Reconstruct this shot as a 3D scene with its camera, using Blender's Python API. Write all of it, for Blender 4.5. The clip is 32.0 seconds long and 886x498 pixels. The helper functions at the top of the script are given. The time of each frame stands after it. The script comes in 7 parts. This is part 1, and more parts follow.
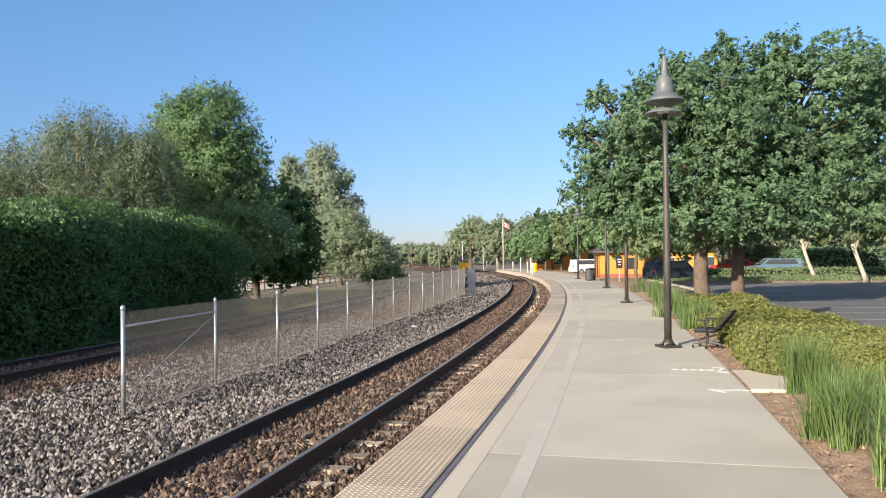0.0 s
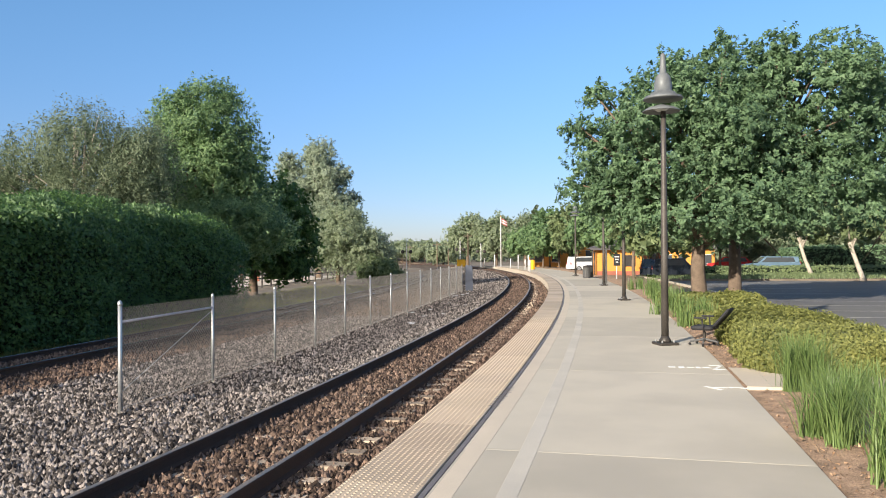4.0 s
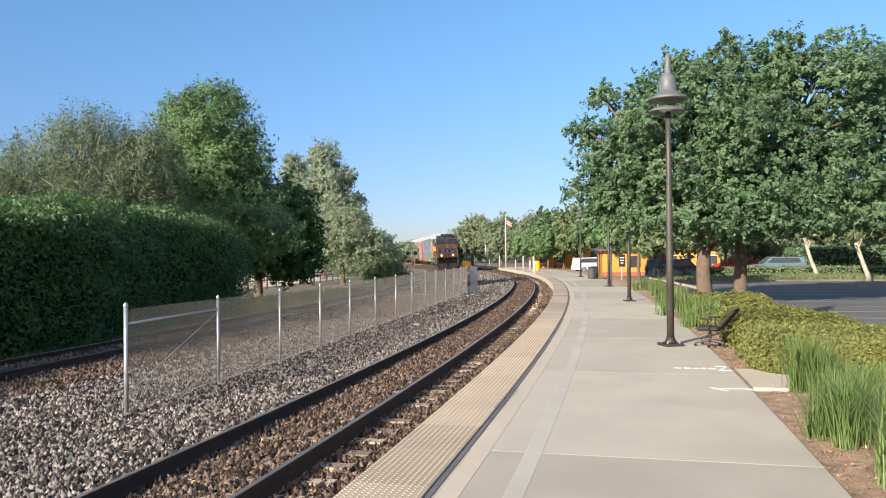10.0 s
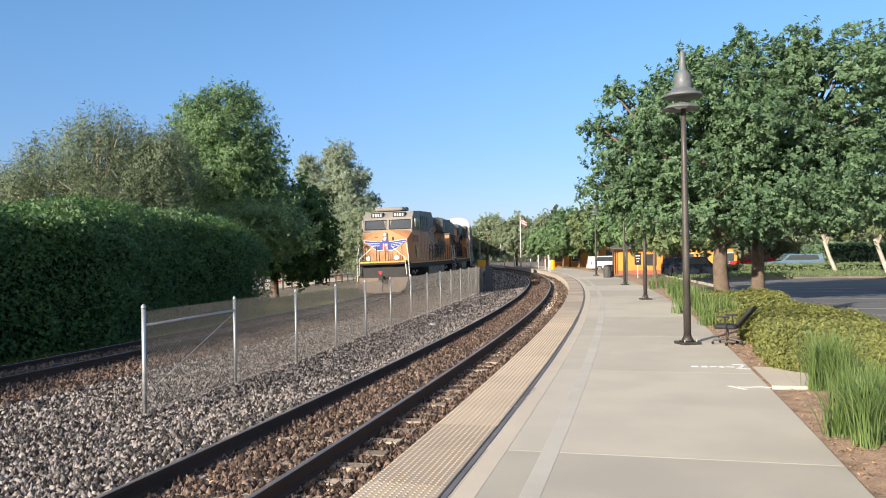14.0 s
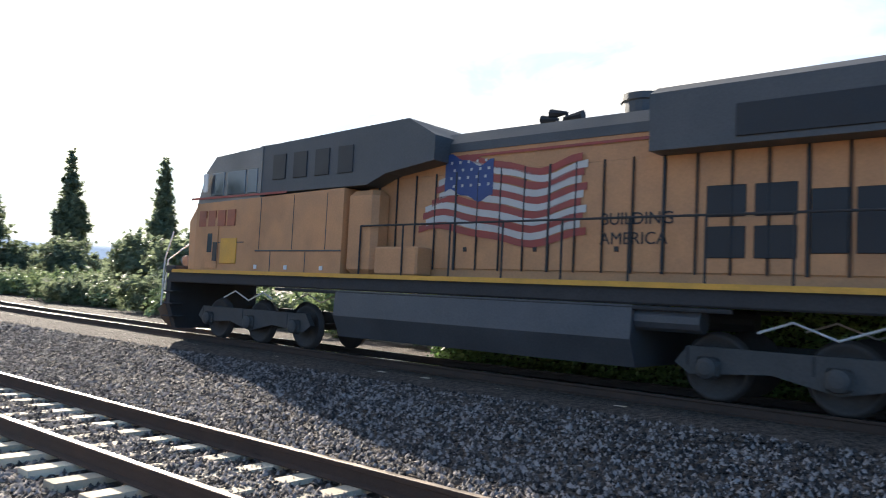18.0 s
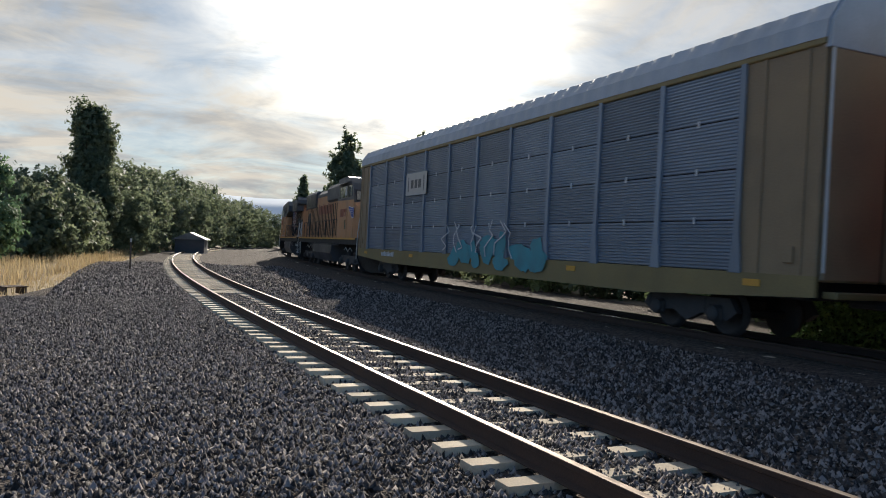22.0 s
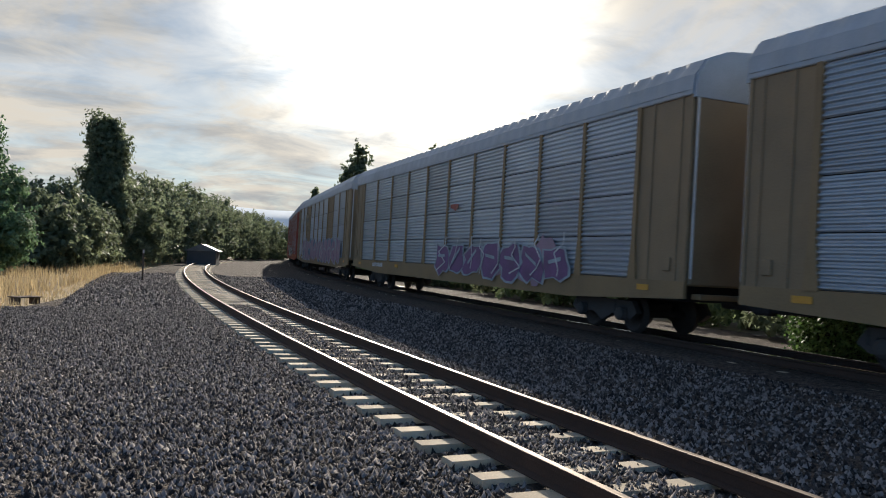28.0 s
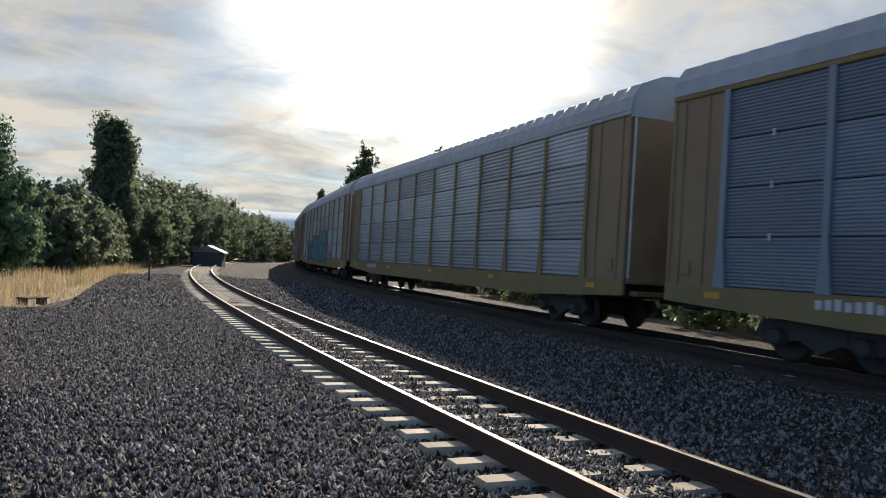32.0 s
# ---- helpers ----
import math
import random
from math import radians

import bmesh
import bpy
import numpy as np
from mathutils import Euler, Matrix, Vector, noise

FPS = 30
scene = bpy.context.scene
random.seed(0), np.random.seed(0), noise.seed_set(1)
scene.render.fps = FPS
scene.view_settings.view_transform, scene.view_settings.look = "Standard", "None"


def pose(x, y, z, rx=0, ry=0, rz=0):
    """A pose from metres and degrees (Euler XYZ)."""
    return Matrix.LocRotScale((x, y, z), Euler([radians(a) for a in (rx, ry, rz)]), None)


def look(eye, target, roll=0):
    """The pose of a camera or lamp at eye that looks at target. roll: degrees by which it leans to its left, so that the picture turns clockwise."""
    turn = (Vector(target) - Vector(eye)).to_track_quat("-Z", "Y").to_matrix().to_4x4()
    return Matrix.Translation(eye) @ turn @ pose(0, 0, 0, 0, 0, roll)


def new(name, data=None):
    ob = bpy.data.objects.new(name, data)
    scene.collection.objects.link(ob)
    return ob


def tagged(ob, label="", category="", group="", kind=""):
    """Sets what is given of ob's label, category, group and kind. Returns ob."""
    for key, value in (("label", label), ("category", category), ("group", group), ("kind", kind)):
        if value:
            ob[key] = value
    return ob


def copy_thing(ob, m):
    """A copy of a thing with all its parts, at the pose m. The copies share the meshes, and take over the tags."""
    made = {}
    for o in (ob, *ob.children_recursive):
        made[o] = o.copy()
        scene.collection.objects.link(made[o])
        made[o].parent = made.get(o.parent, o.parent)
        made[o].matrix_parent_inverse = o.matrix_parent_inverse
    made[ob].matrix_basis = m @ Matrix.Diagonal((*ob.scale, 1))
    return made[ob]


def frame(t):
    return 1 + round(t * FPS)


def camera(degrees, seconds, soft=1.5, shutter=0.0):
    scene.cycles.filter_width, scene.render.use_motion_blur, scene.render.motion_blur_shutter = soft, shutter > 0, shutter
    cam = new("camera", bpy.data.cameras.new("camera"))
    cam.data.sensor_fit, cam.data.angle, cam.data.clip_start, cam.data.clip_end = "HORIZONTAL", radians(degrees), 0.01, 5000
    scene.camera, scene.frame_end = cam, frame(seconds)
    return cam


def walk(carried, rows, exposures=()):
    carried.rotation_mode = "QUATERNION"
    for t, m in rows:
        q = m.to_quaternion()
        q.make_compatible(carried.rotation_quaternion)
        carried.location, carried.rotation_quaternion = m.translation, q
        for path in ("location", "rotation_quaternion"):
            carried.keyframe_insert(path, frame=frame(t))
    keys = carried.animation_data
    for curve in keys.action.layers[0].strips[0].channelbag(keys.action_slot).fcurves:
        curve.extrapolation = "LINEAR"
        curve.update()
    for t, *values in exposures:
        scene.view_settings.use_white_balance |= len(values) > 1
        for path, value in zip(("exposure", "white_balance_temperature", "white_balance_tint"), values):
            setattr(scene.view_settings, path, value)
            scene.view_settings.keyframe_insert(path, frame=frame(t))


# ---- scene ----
# ---------------- plan of the two tracks ----------------
# s runs along the near track, positive the way the shot first looks; the camera stands at the origin.
TH = -14.187


def track_line(dist, heading, fwd, back, reach, step=0.5):
    """Centre line as arrays s, x, y, heading (radians); fwd and back: distances and the curvature at each."""
    def run(sign, knots):
        n = int(reach / step)
        u = np.arange(n + 1) * step
        k = np.interp(u, knots[0], knots[1])
        a = radians(heading) + sign * np.concatenate([[0], np.cumsum(k[:-1] * step)])
        dx, dy = -np.sin(a) * step * sign, np.cos(a) * step * sign
        x0, y0 = -math.cos(radians(TH)) * dist, -math.sin(radians(TH)) * dist
        return u * sign, x0 + np.concatenate([[0], np.cumsum(dx[:-1])]), y0 + np.concatenate([[0], np.cumsum(dy[:-1])]), a
    f, b = run(1, fwd), run(-1, back)
    return [np.concatenate([p[:0:-1], q]) for p, q in zip(b, f)]


NEAR = track_line(4.43, TH, ((0, 190), (0.00208, 0.005804)), ((0, 190), (0.00215, 0.003385)), 330)
FAR = track_line(12.9, -14.43, ((0, 40, 80, 120, 160, 200, 240), (0.00281, 0.00255, 0.00172, 0.00222, 0.0014, 0.0006, 0.002)),
                 ((0, 40, 60, 100, 150, 200), (0.0031, 0.0029, 0.0023, 0.0013, 0.0008, 0.0005)), 560)
CANT = 0.022


def along(line, s, off=0.0, z=0.0):
    """A point at s, off metres to the right (the platform's side)."""
    x, y, a = (np.interp(s, line[0], line[i]) for i in (1, 2, 3))
    return Vector((float(x + math.cos(a) * off), float(y + math.sin(a) * off), z))


def yaw_at(line, s):
    return math.degrees(float(np.interp(s, line[0], line[3])))


# ---------------- camera ----------------
cam = camera(60.0, 32.0, soft=1.0, shutter=0.15)
H1, H2 = 2.27, 1.72
TURNS = [
    (0, 0.00, 0.53, 0.62), (0.5, -0.13, 0.53, 0.60), (1, -0.19, 0.61, 0.61), (1.5, -0.13, 0.66, 0.59), (2, -0.03, 0.57, 0.45),
    (2.5, -0.03, 0.45, 0.42), (3, -0.09, 0.35, 0.48), (3.5, -0.15, 0.30, 0.41), (4.5, -0.18, 0.28, 0.40), (5.5, -0.15, 0.30, 0.41), (6, -0.21, 0.43, 0.42),
    (6.5, -0.08, 0.46, 0.50), (7, 0.02, 0.40, 0.59), (7.5, 0.02, 0.27, 0.59), (8, -0.01, 0.23, 0.54), (8.5, -0.01, 0.23, 0.58),
    (9, 0.03, 0.26, 0.55), (9.5, 0.13, 0.33, 0.45), (10, 0.19, 0.38, 0.52), (10.5, 0.34, 0.46, 0.58), (11, 0.45, 0.56, 0.67),
    (11.5, 0.46, 0.62, 0.68), (12, 0.54, 0.63, 0.69), (12.5, 0.66, 0.57, 0.71), (13, 0.75, 0.46, 0.82), (13.5, 0.94, 0.42, 0.91),
    (14, 1.30, 0.37, 0.97), (14.5, 1.90, 0.33, 1.00), (15, 2.83, 0.37, 1.08), (15.5, 6.26, 0.68, 1.29),
    (16.0, 20.0, 1.6, 1.0), (16.5, 46.0, 2.8, 0.4), (17.0, 74.0, 3.8, -0.4), (17.5, 99.0, 4.0, -1.1),
    (18, 114.75, 2.55, -2.01), (18.5, 124.95, 1.30, -2.70), (19, 130.35, 0.46, -2.72), (19.5, 133.19, 0.04, -2.59), (20, 134.99, -0.11, -2.35),
    (20.5, 136.37, -0.19, -2.18), (21, 137.52, -0.29, -2.01), (21.5, 138.39, -0.34, -1.92), (22, 139.07, -0.42, -1.85), (22.5, 139.63, -0.47, -1.87),
    (23, 139.81, -0.38, -1.73), (23.5, 139.84, -0.17, -1.80), (24, 139.86, -0.01, -1.67), (24.5, 139.98, 0.14, -1.67), (25, 140.12, 0.30, -1.74),
    (25.5, 140.15, 0.44, -1.81), (26.5, 140.0, 0.48, -1.98), (27.5, 139.88, 0.49, -2.12), (28, 139.88, 0.50, -2.12), (28.5, 139.87, 0.43, -2.07), (29, 139.86, 0.35, -2.07),
    (29.5, 139.97, 0.27, -2.26), (30, 140.04, 0.34, -2.33), (30.5, 140.02, 0.53, -2.14), (31, 140.11, 0.68, -2.13), (31.5, 140.22, 0.74, -2.31),
    (32, 140.30, 0.65, -2.31)]


def eye_height(t):
    w = min(max((t - 15.4) / 2.2, 0.0), 1.0)
    return H1 + (H2 - H1) * w * w * (3 - 2 * w)


EXPOSURES = [(0, 0.56), (15.4, 0.56), (16.4, 0.85), (17.5, 1.5), (18.3, 0.75), (19.2, 0.0), (32, 0.02)]
walk(cam, [(t, pose(0, 0, eye_height(t), 90 + p, r, y)) for t, y, p, r in TURNS], EXPOSURES)

# ---------------- light ----------------
SUN_YAW, SUN_EL = 142.6, 20.0
sun_way = Vector((-math.sin(radians(SUN_YAW)) * math.cos(radians(SUN_EL)), math.cos(radians(SUN_YAW)) * math.cos(radians(SUN_EL)), math.sin(radians(SUN_EL))))
sun = new("sun", bpy.data.lights.new("sun", "SUN"))
sun.data.energy, sun.data.angle, sun.data.color = 5.7, radians(0.6), (1.0, 0.905, 0.775)
sun.matrix_basis = look(sun_way * 100, (0, 0, 0))

world = bpy.data.worlds.new("world")
scene.world = world
world.use_nodes = True
WT = world.node_tree
WT.nodes.clear()


def wnode(kind, **kw):
    n = WT.nodes.new(kind)
    for k, v in kw.items():
        if k == "op":
            n.operation = v
        else:
            n.inputs[k].default_value = v
    return n


def wlink(a, b):
    WT.links.new(a, b)


sky = WT.nodes.new("ShaderNodeTexSky")
sky.sky_type, sky.sun_disc = "NISHITA", False
sky.sun_elevation, sky.sun_rotation = radians(SUN_EL), radians(-SUN_YAW)
sky.air_density, sky.dust_density, sky.ozone_density = 1.0, 0.25, 3.0
coord = WT.nodes.new("ShaderNodeTexCoord")
# nearness to the sun, 0 to 1
dot = wnode("ShaderNodeVectorMath", op="DOT_PRODUCT")
wlink(coord.outputs["Generated"], dot.inputs[0])
dot.inputs[1].default_value = sun_way
near_sun = WT.nodes.new("ShaderNodeMapRange")
near_sun.interpolation_type = "SMOOTHSTEP"
for k, v in (("From Min", 0.36), ("From Max", 0.78), ("To Min", 0.0), ("To Max", 1.0)):
    near_sun.inputs[k].default_value = v
wlink(dot.outputs["Value"], near_sun.inputs["Value"])
glow = WT.nodes.new("ShaderNodeMapRange")
for k, v in (("From Min", 0.95), ("From Max", 1.0), ("To Min", 0.0), ("To Max", 1.0)):
    glow.inputs[k].default_value = v
wlink(dot.outputs["Value"], glow.inputs["Value"])
glow3 = wnode("ShaderNodeMath", op="POWER")
wlink(glow.outputs["Result"], glow3.inputs[0])
glow3.inputs[1].default_value = 3.3
# streaky cloud layer, flattened towards the horizon
sep = WT.nodes.new("ShaderNodeSeparateXYZ")
wlink(coord.outputs["Generated"], sep.inputs[0])
lift = wnode("ShaderNodeMath", op="ADD")
wlink(sep.outputs["Z"], lift.inputs[0])
lift.inputs[1].default_value = 0.12
flat = wnode("ShaderNodeVectorMath", op="DIVIDE")
wlink(coord.outputs["Generated"], flat.inputs[0])
comb = WT.nodes.new("ShaderNodeCombineXYZ")
for i in range(3):
    wlink(lift.outputs[0], comb.inputs[i])
wlink(comb.outputs[0], flat.inputs[1])
cloud = WT.nodes.new("ShaderNodeTexNoise")
for k, v in (("Scale", 1.15), ("Detail", 7.0), ("Roughness", 0.58), ("Distortion", 0.7)):
    cloud.inputs[k].default_value = v
wlink(flat.outputs[0], cloud.inputs["Vector"])
shape = WT.nodes.new("ShaderNodeMapRange")
shape.interpolation_type = "SMOOTHSTEP"
for k, v in (("From Min", 0.38), ("From Max", 0.58), ("To Min", 0.74), ("To Max", 1.0)):
    shape.inputs[k].default_value = v
wlink(cloud.outputs["Fac"], shape.inputs["Value"])
cover = wnode("ShaderNodeMath", op="MULTIPLY")
wlink(shape.outputs["Result"], cover.inputs[0])
wlink(near_sun.outputs["Result"], cover.inputs[1])
mix = WT.nodes.new("ShaderNodeMix")
mix.data_type = "RGBA"
wlink(cover.outputs[0], mix.inputs["Factor"])
tint = WT.nodes.new("ShaderNodeMix")
tint.data_type, tint.blend_type = "RGBA", "MULTIPLY"
tint.inputs["Factor"].default_value = 1.0
tint.inputs["B"].default_value = (0.84, 1.07, 1.22, 1)
wlink(sky.outputs["Color"], tint.inputs["A"])
# grey-blue haze low over the horizon
low = WT.nodes.new("ShaderNodeMapRange")
low.interpolation_type = "SMOOTHSTEP"
for k, v in (("From Min", -0.02), ("From Max", 0.36), ("To Min", 1.0), ("To Max", 0.0)):
    low.inputs[k].default_value = v
wlink(sep.outputs["Z"], low.inputs["Value"])
dim = WT.nodes.new("ShaderNodeMix")
dim.data_type, dim.blend_type = "RGBA", "MULTIPLY"
away = wnode("ShaderNodeMath", op="SUBTRACT")
away.inputs[0].default_value = 1.0
wlink(near_sun.outputs["Result"], away.inputs[1])
hazy = wnode("ShaderNodeMath", op="MULTIPLY")
wlink(low.outputs["Result"], hazy.inputs[0])
wlink(away.outputs[0], hazy.inputs[1])
wlink(hazy.outputs[0], dim.inputs["Factor"])
wlink(tint.outputs["Result"], dim.inputs["A"])
dim.inputs["B"].default_value = (0.72, 0.60, 0.75, 1)
wlink(dim.outputs["Result"], mix.inputs["A"])
tone = WT.nodes.new("ShaderNodeTexNoise")
for k, v in (("Scale", 2.3), ("Detail", 6.0), ("Roughness", 0.6), ("Distortion", 0.4)):
    tone.inputs[k].default_value = v
wlink(flat.outputs[0], tone.inputs["Vector"])
shade = WT.nodes.new("ShaderNodeValToRGB")
se = shade.color_ramp.elements
se[0].position, se[1].position = 0.36, 0.62
se[0].color, se[1].color = (4.1, 4.2, 4.25, 1), (6.8, 6.3, 5.5, 1)
wlink(tone.outputs["Fac"], shade.inputs["Fac"])
wlink(shade.outputs["Color"], mix.inputs["B"])
haze = WT.nodes.new("ShaderNodeMix")
haze.data_type = "RGBA"
ragged = WT.nodes.new("ShaderNodeMapRange")
for k, v in (("From Min", 0.3), ("From Max", 0.7), ("To Min", 0.35), ("To Max", 1.25)):
    ragged.inputs[k].default_value = v
wlink(tone.outputs["Fac"], ragged.inputs["Value"])
glare = wnode("ShaderNodeMath", op="MULTIPLY")
glare.use_clamp = True
wlink(glow3.outputs[0], glare.inputs[0])
wlink(ragged.outputs["Result"], glare.inputs[1])
wlink(glare.outputs[0], haze.inputs["Factor"])
wlink(mix.outputs["Result"], haze.inputs["A"])
haze.inputs["B"].default_value = (52, 49, 43, 1)
back = WT.nodes.new("ShaderNodeBackground")
back.inputs["Strength"].default_value = 0.108
wlink(haze.outputs["Result"], back.inputs["Color"])
wout = WT.nodes.new("ShaderNodeOutputWorld")
wlink(back.outputs[0], wout.inputs["Surface"])

# ---------------- materials ----------------
def mat(name, col, rough=0.7, metal=0.0, vary=0.25, scale=3.0, fine=40.0, bump=0.15, bump_d=0.01, dark=None, spots=0.0, per="", spec=0.4, emit=0.0):
    """Two scales of variation in colour, gloss and relief; per: 'object' or 'island' shifts each piece."""
    m = bpy.data.materials.new(name)
    m.use_nodes = True
    nt = m.node_tree
    b = nt.nodes["Principled BSDF"]
    b.inputs["Metallic"].default_value = metal
    b.inputs["Specular IOR Level"].default_value = spec
    tc = nt.nodes.new("ShaderNodeTexCoord")
    n1, n2 = nt.nodes.new("ShaderNodeTexNoise"), nt.nodes.new("ShaderNodeTexNoise")
    for n, s, d in ((n1, scale, 4.0), (n2, fine, 5.0)):
        n.inputs["Scale"].default_value, n.inputs["Detail"].default_value = s, d
        nt.links.new(tc.outputs["Object"], n.inputs["Vector"])
    mixv = nt.nodes.new("ShaderNodeMath")
    mixv.operation = "MULTIPLY_ADD"
    nt.links.new(n1.outputs["Fac"], mixv.inputs[0])
    mixv.inputs[1].default_value = 0.6
    half = nt.nodes.new("ShaderNodeMath")
    half.operation = "MULTIPLY"
    nt.links.new(n2.outputs["Fac"], half.inputs[0])
    half.inputs[1].default_value = 0.4
    nt.links.new(half.outputs[0], mixv.inputs[2])
    fac = mixv.outputs[0]
    if per:
        src = nt.nodes.new("ShaderNodeObjectInfo" if per == "object" else "ShaderNodeNewGeometry")
        add = nt.nodes.new("ShaderNodeMath")
        add.operation = "MULTIPLY_ADD"
        nt.links.new(src.outputs["Random" if per == "object" else "Random Per Island"], add.inputs[0])
        add.inputs[1].default_value = 0.5
        sub = nt.nodes.new("ShaderNodeMath")
        sub.operation = "MULTIPLY_ADD"
        nt.links.new(fac, sub.inputs[0])
        sub.inputs[1].default_value, sub.inputs[2].default_value = 0.9, -0.2
        nt.links.new(sub.outputs[0], add.inputs[2])
        fac = add.outputs[0]
    ramp = nt.nodes.new("ShaderNodeValToRGB")
    e = ramp.color_ramp.elements
    lo = dark if dark else tuple(c * (1 - vary) for c in col)
    hi = tuple(min(c * (1 + vary), 1.0) for c in col)
    e[0].position, e[1].position = 0.32, 0.68
    e[0].color, e[1].color = (*lo, 1), (*hi, 1)
    mid = e.new(0.5)
    mid.color = (*col, 1)
    nt.links.new(fac, ramp.inputs["Fac"])
    out = ramp.outputs["Color"]
    if spots:
        v = nt.nodes.new("ShaderNodeTexNoise")
        v.inputs["Scale"].default_value, v.inputs["Detail"].default_value = scale * 0.37, 6.0
        nt.links.new(tc.outputs["Object"], v.inputs["Vector"])
        mr = nt.nodes.new("ShaderNodeMapRange")
        for k, val in (("From Min", 0.52), ("From Max", 0.7), ("To Min", 0.0), ("To Max", spots)):
            mr.inputs[k].default_value = val
        nt.links.new(v.outputs["Fac"], mr.inputs["Value"])
        mx = nt.nodes.new("ShaderNodeMix")
        mx.data_type = "RGBA"
        nt.links.new(mr.outputs["Result"], mx.inputs["Factor"])
        nt.links.new(out, mx.inputs["A"])
        mx.inputs["B"].default_value = (*(c * 0.45 for c in col), 1)
        out = mx.outputs["Result"]
    nt.links.new(out, b.inputs["Base Color"])
    rr = nt.nodes.new("ShaderNodeMapRange")
    for k, val in (("From Min", 0.3), ("From Max", 0.7), ("To Min", max(rough - 0.12, 0.03)), ("To Max", min(rough + 0.12, 1.0))):
        rr.inputs[k].default_value = val
    nt.links.new(n1.outputs["Fac"], rr.inputs["Value"])
    nt.links.new(rr.outputs["Result"], b.inputs["Roughness"])
    if bump:
        bp = nt.nodes.new("ShaderNodeBump")
        bp.inputs["Strength"].default_value, bp.inputs["Distance"].default_value = bump, bump_d
        nt.links.new(n2.outputs["Fac"], bp.inputs["Height"])
        nt.links.new(bp.outputs["Normal"], b.inputs["Normal"])
    if emit:
        b.inputs["Emission Color"].default_value = (*col, 1)
        b.inputs["Emission Strength"].default_value = emit
    return m


def leaf_mat(name, col, light, through_=0.35, rough=0.55):
    """Leaves: each its own green, part of the light passing through."""
    m = bpy.data.materials.new(name)
    m.use_nodes = True
    nt = m.node_tree
    b = nt.nodes["Principled BSDF"]
    geo = nt.nodes.new("ShaderNodeNewGeometry")
    tc = nt.nodes.new("ShaderNodeTexCoord")
    n1 = nt.nodes.new("ShaderNodeTexNoise")
    n1.inputs["Scale"].default_value = 0.7
    nt.links.new(tc.outputs["Object"], n1.inputs["Vector"])
    av = nt.nodes.new("ShaderNodeMath")
    av.operation = "ADD"
    nt.links.new(geo.outputs["Random Per Island"], av.inputs[0])
    nt.links.new(n1.outputs["Fac"], av.inputs[1])
    ramp = nt.nodes.new("ShaderNodeValToRGB")
    e = ramp.color_ramp.elements
    e[0].position, e[1].position = 0.25, 1.0
    e[0].color, e[1].color = (*col, 1), (*light, 1)
    hf = nt.nodes.new("ShaderNodeMath")
    hf.operation = "MULTIPLY"
    hf.inputs[1].default_value = 0.66
    nt.links.new(av.outputs[0], hf.inputs[0])
    nt.links.new(hf.outputs[0], ramp.inputs["Fac"])
    nt.links.new(ramp.outputs["Color"], b.inputs["Base Color"])
    b.inputs["Roughness"].default_value = rough
    b.inputs["Specular IOR Level"].default_value = 0.35
    tr = nt.nodes.new("ShaderNodeBsdfTranslucent")
    nt.links.new(ramp.outputs["Color"], tr.inputs["Color"])
    ms = nt.nodes.new("ShaderNodeMixShader")
    ms.inputs[0].default_value = through_
    nt.links.new(b.outputs[0], ms.inputs[1])
    nt.links.new(tr.outputs[0], ms.inputs[2])
    nt.links.new(ms.outputs[0], nt.nodes["Material Output"].inputs["Surface"])
    return m


def glass_mat(name, col=(0.06, 0.068, 0.075), rough=0.06):
    m = mat(name, col, rough, 0.0, 0.1, 2.0, 10.0, 0.0, spec=0.8)
    return m


M = {}
M["rail_side"] = mat("rail_side", (0.075, 0.045, 0.032), 0.85, 0.1, 0.35, 2.0, 60, 0.3)
M["rail_shiny"] = mat("rail_shiny", (0.55, 0.53, 0.50), 0.16, 0.95, 0.12, 4.0, 80, 0.03)
M["rail_top"] = mat("rail_top", (0.34, 0.275, 0.22), 0.48, 0.7, 0.15, 4.0, 80, 0.05)
M["tie_dusty"] = mat("tie_dusty", (0.38, 0.30, 0.225), 0.95, 0, 0.4, 6.0, 50, 0.3, per="object", spots=0.5)
M["tie"] = mat("tie", (0.64, 0.53, 0.38), 0.9, 0, 0.25, 3.0, 50, 0.3, per="object", spots=0.35)
M["ballast"] = mat("ballast", (0.115, 0.093, 0.077), 0.97, 0, 0.8, 11.0, 34, 1.0, 0.06, dark=(0.02, 0.017, 0.015), spec=0.1)
M["stone"] = mat("stone", (0.13, 0.112, 0.10), 0.85, 0, 2.5, 9.0, 70, 0.3, dark=(0.03, 0.026, 0.024), per="island", spec=0.12)
# darker copy of stone for the backlit stretch, its shade put into the colour
M["stone_shaded"] = mat("stone_shaded", (0.095, 0.083, 0.075), 0.8, 0, 2.6, 9.0, 70, 0.3, dark=(0.026, 0.023, 0.022), per="island", spec=0.2)
M["stone_brown"] = mat("stone_brown", (0.135, 0.093, 0.07), 0.9, 0, 1.1, 9.0, 70, 0.3, dark=(0.045, 0.032, 0.026), per="island", spec=0.12)
M["dirt"] = mat("dirt", (0.20, 0.16, 0.115), 0.95, 0, 0.4, 0.4, 12, 0.6, 0.03, spots=0.4)
M["concrete"] = mat("concrete", (0.48, 0.43, 0.35), 0.88, 0, 0.13, 1.1, 90, 0.2, 0.004, spots=0.16, per="object")
M["conc_edge"] = mat("conc_edge", (0.56, 0.48, 0.38), 0.88, 0, 0.10, 1.5, 60, 0.12, 0.004)
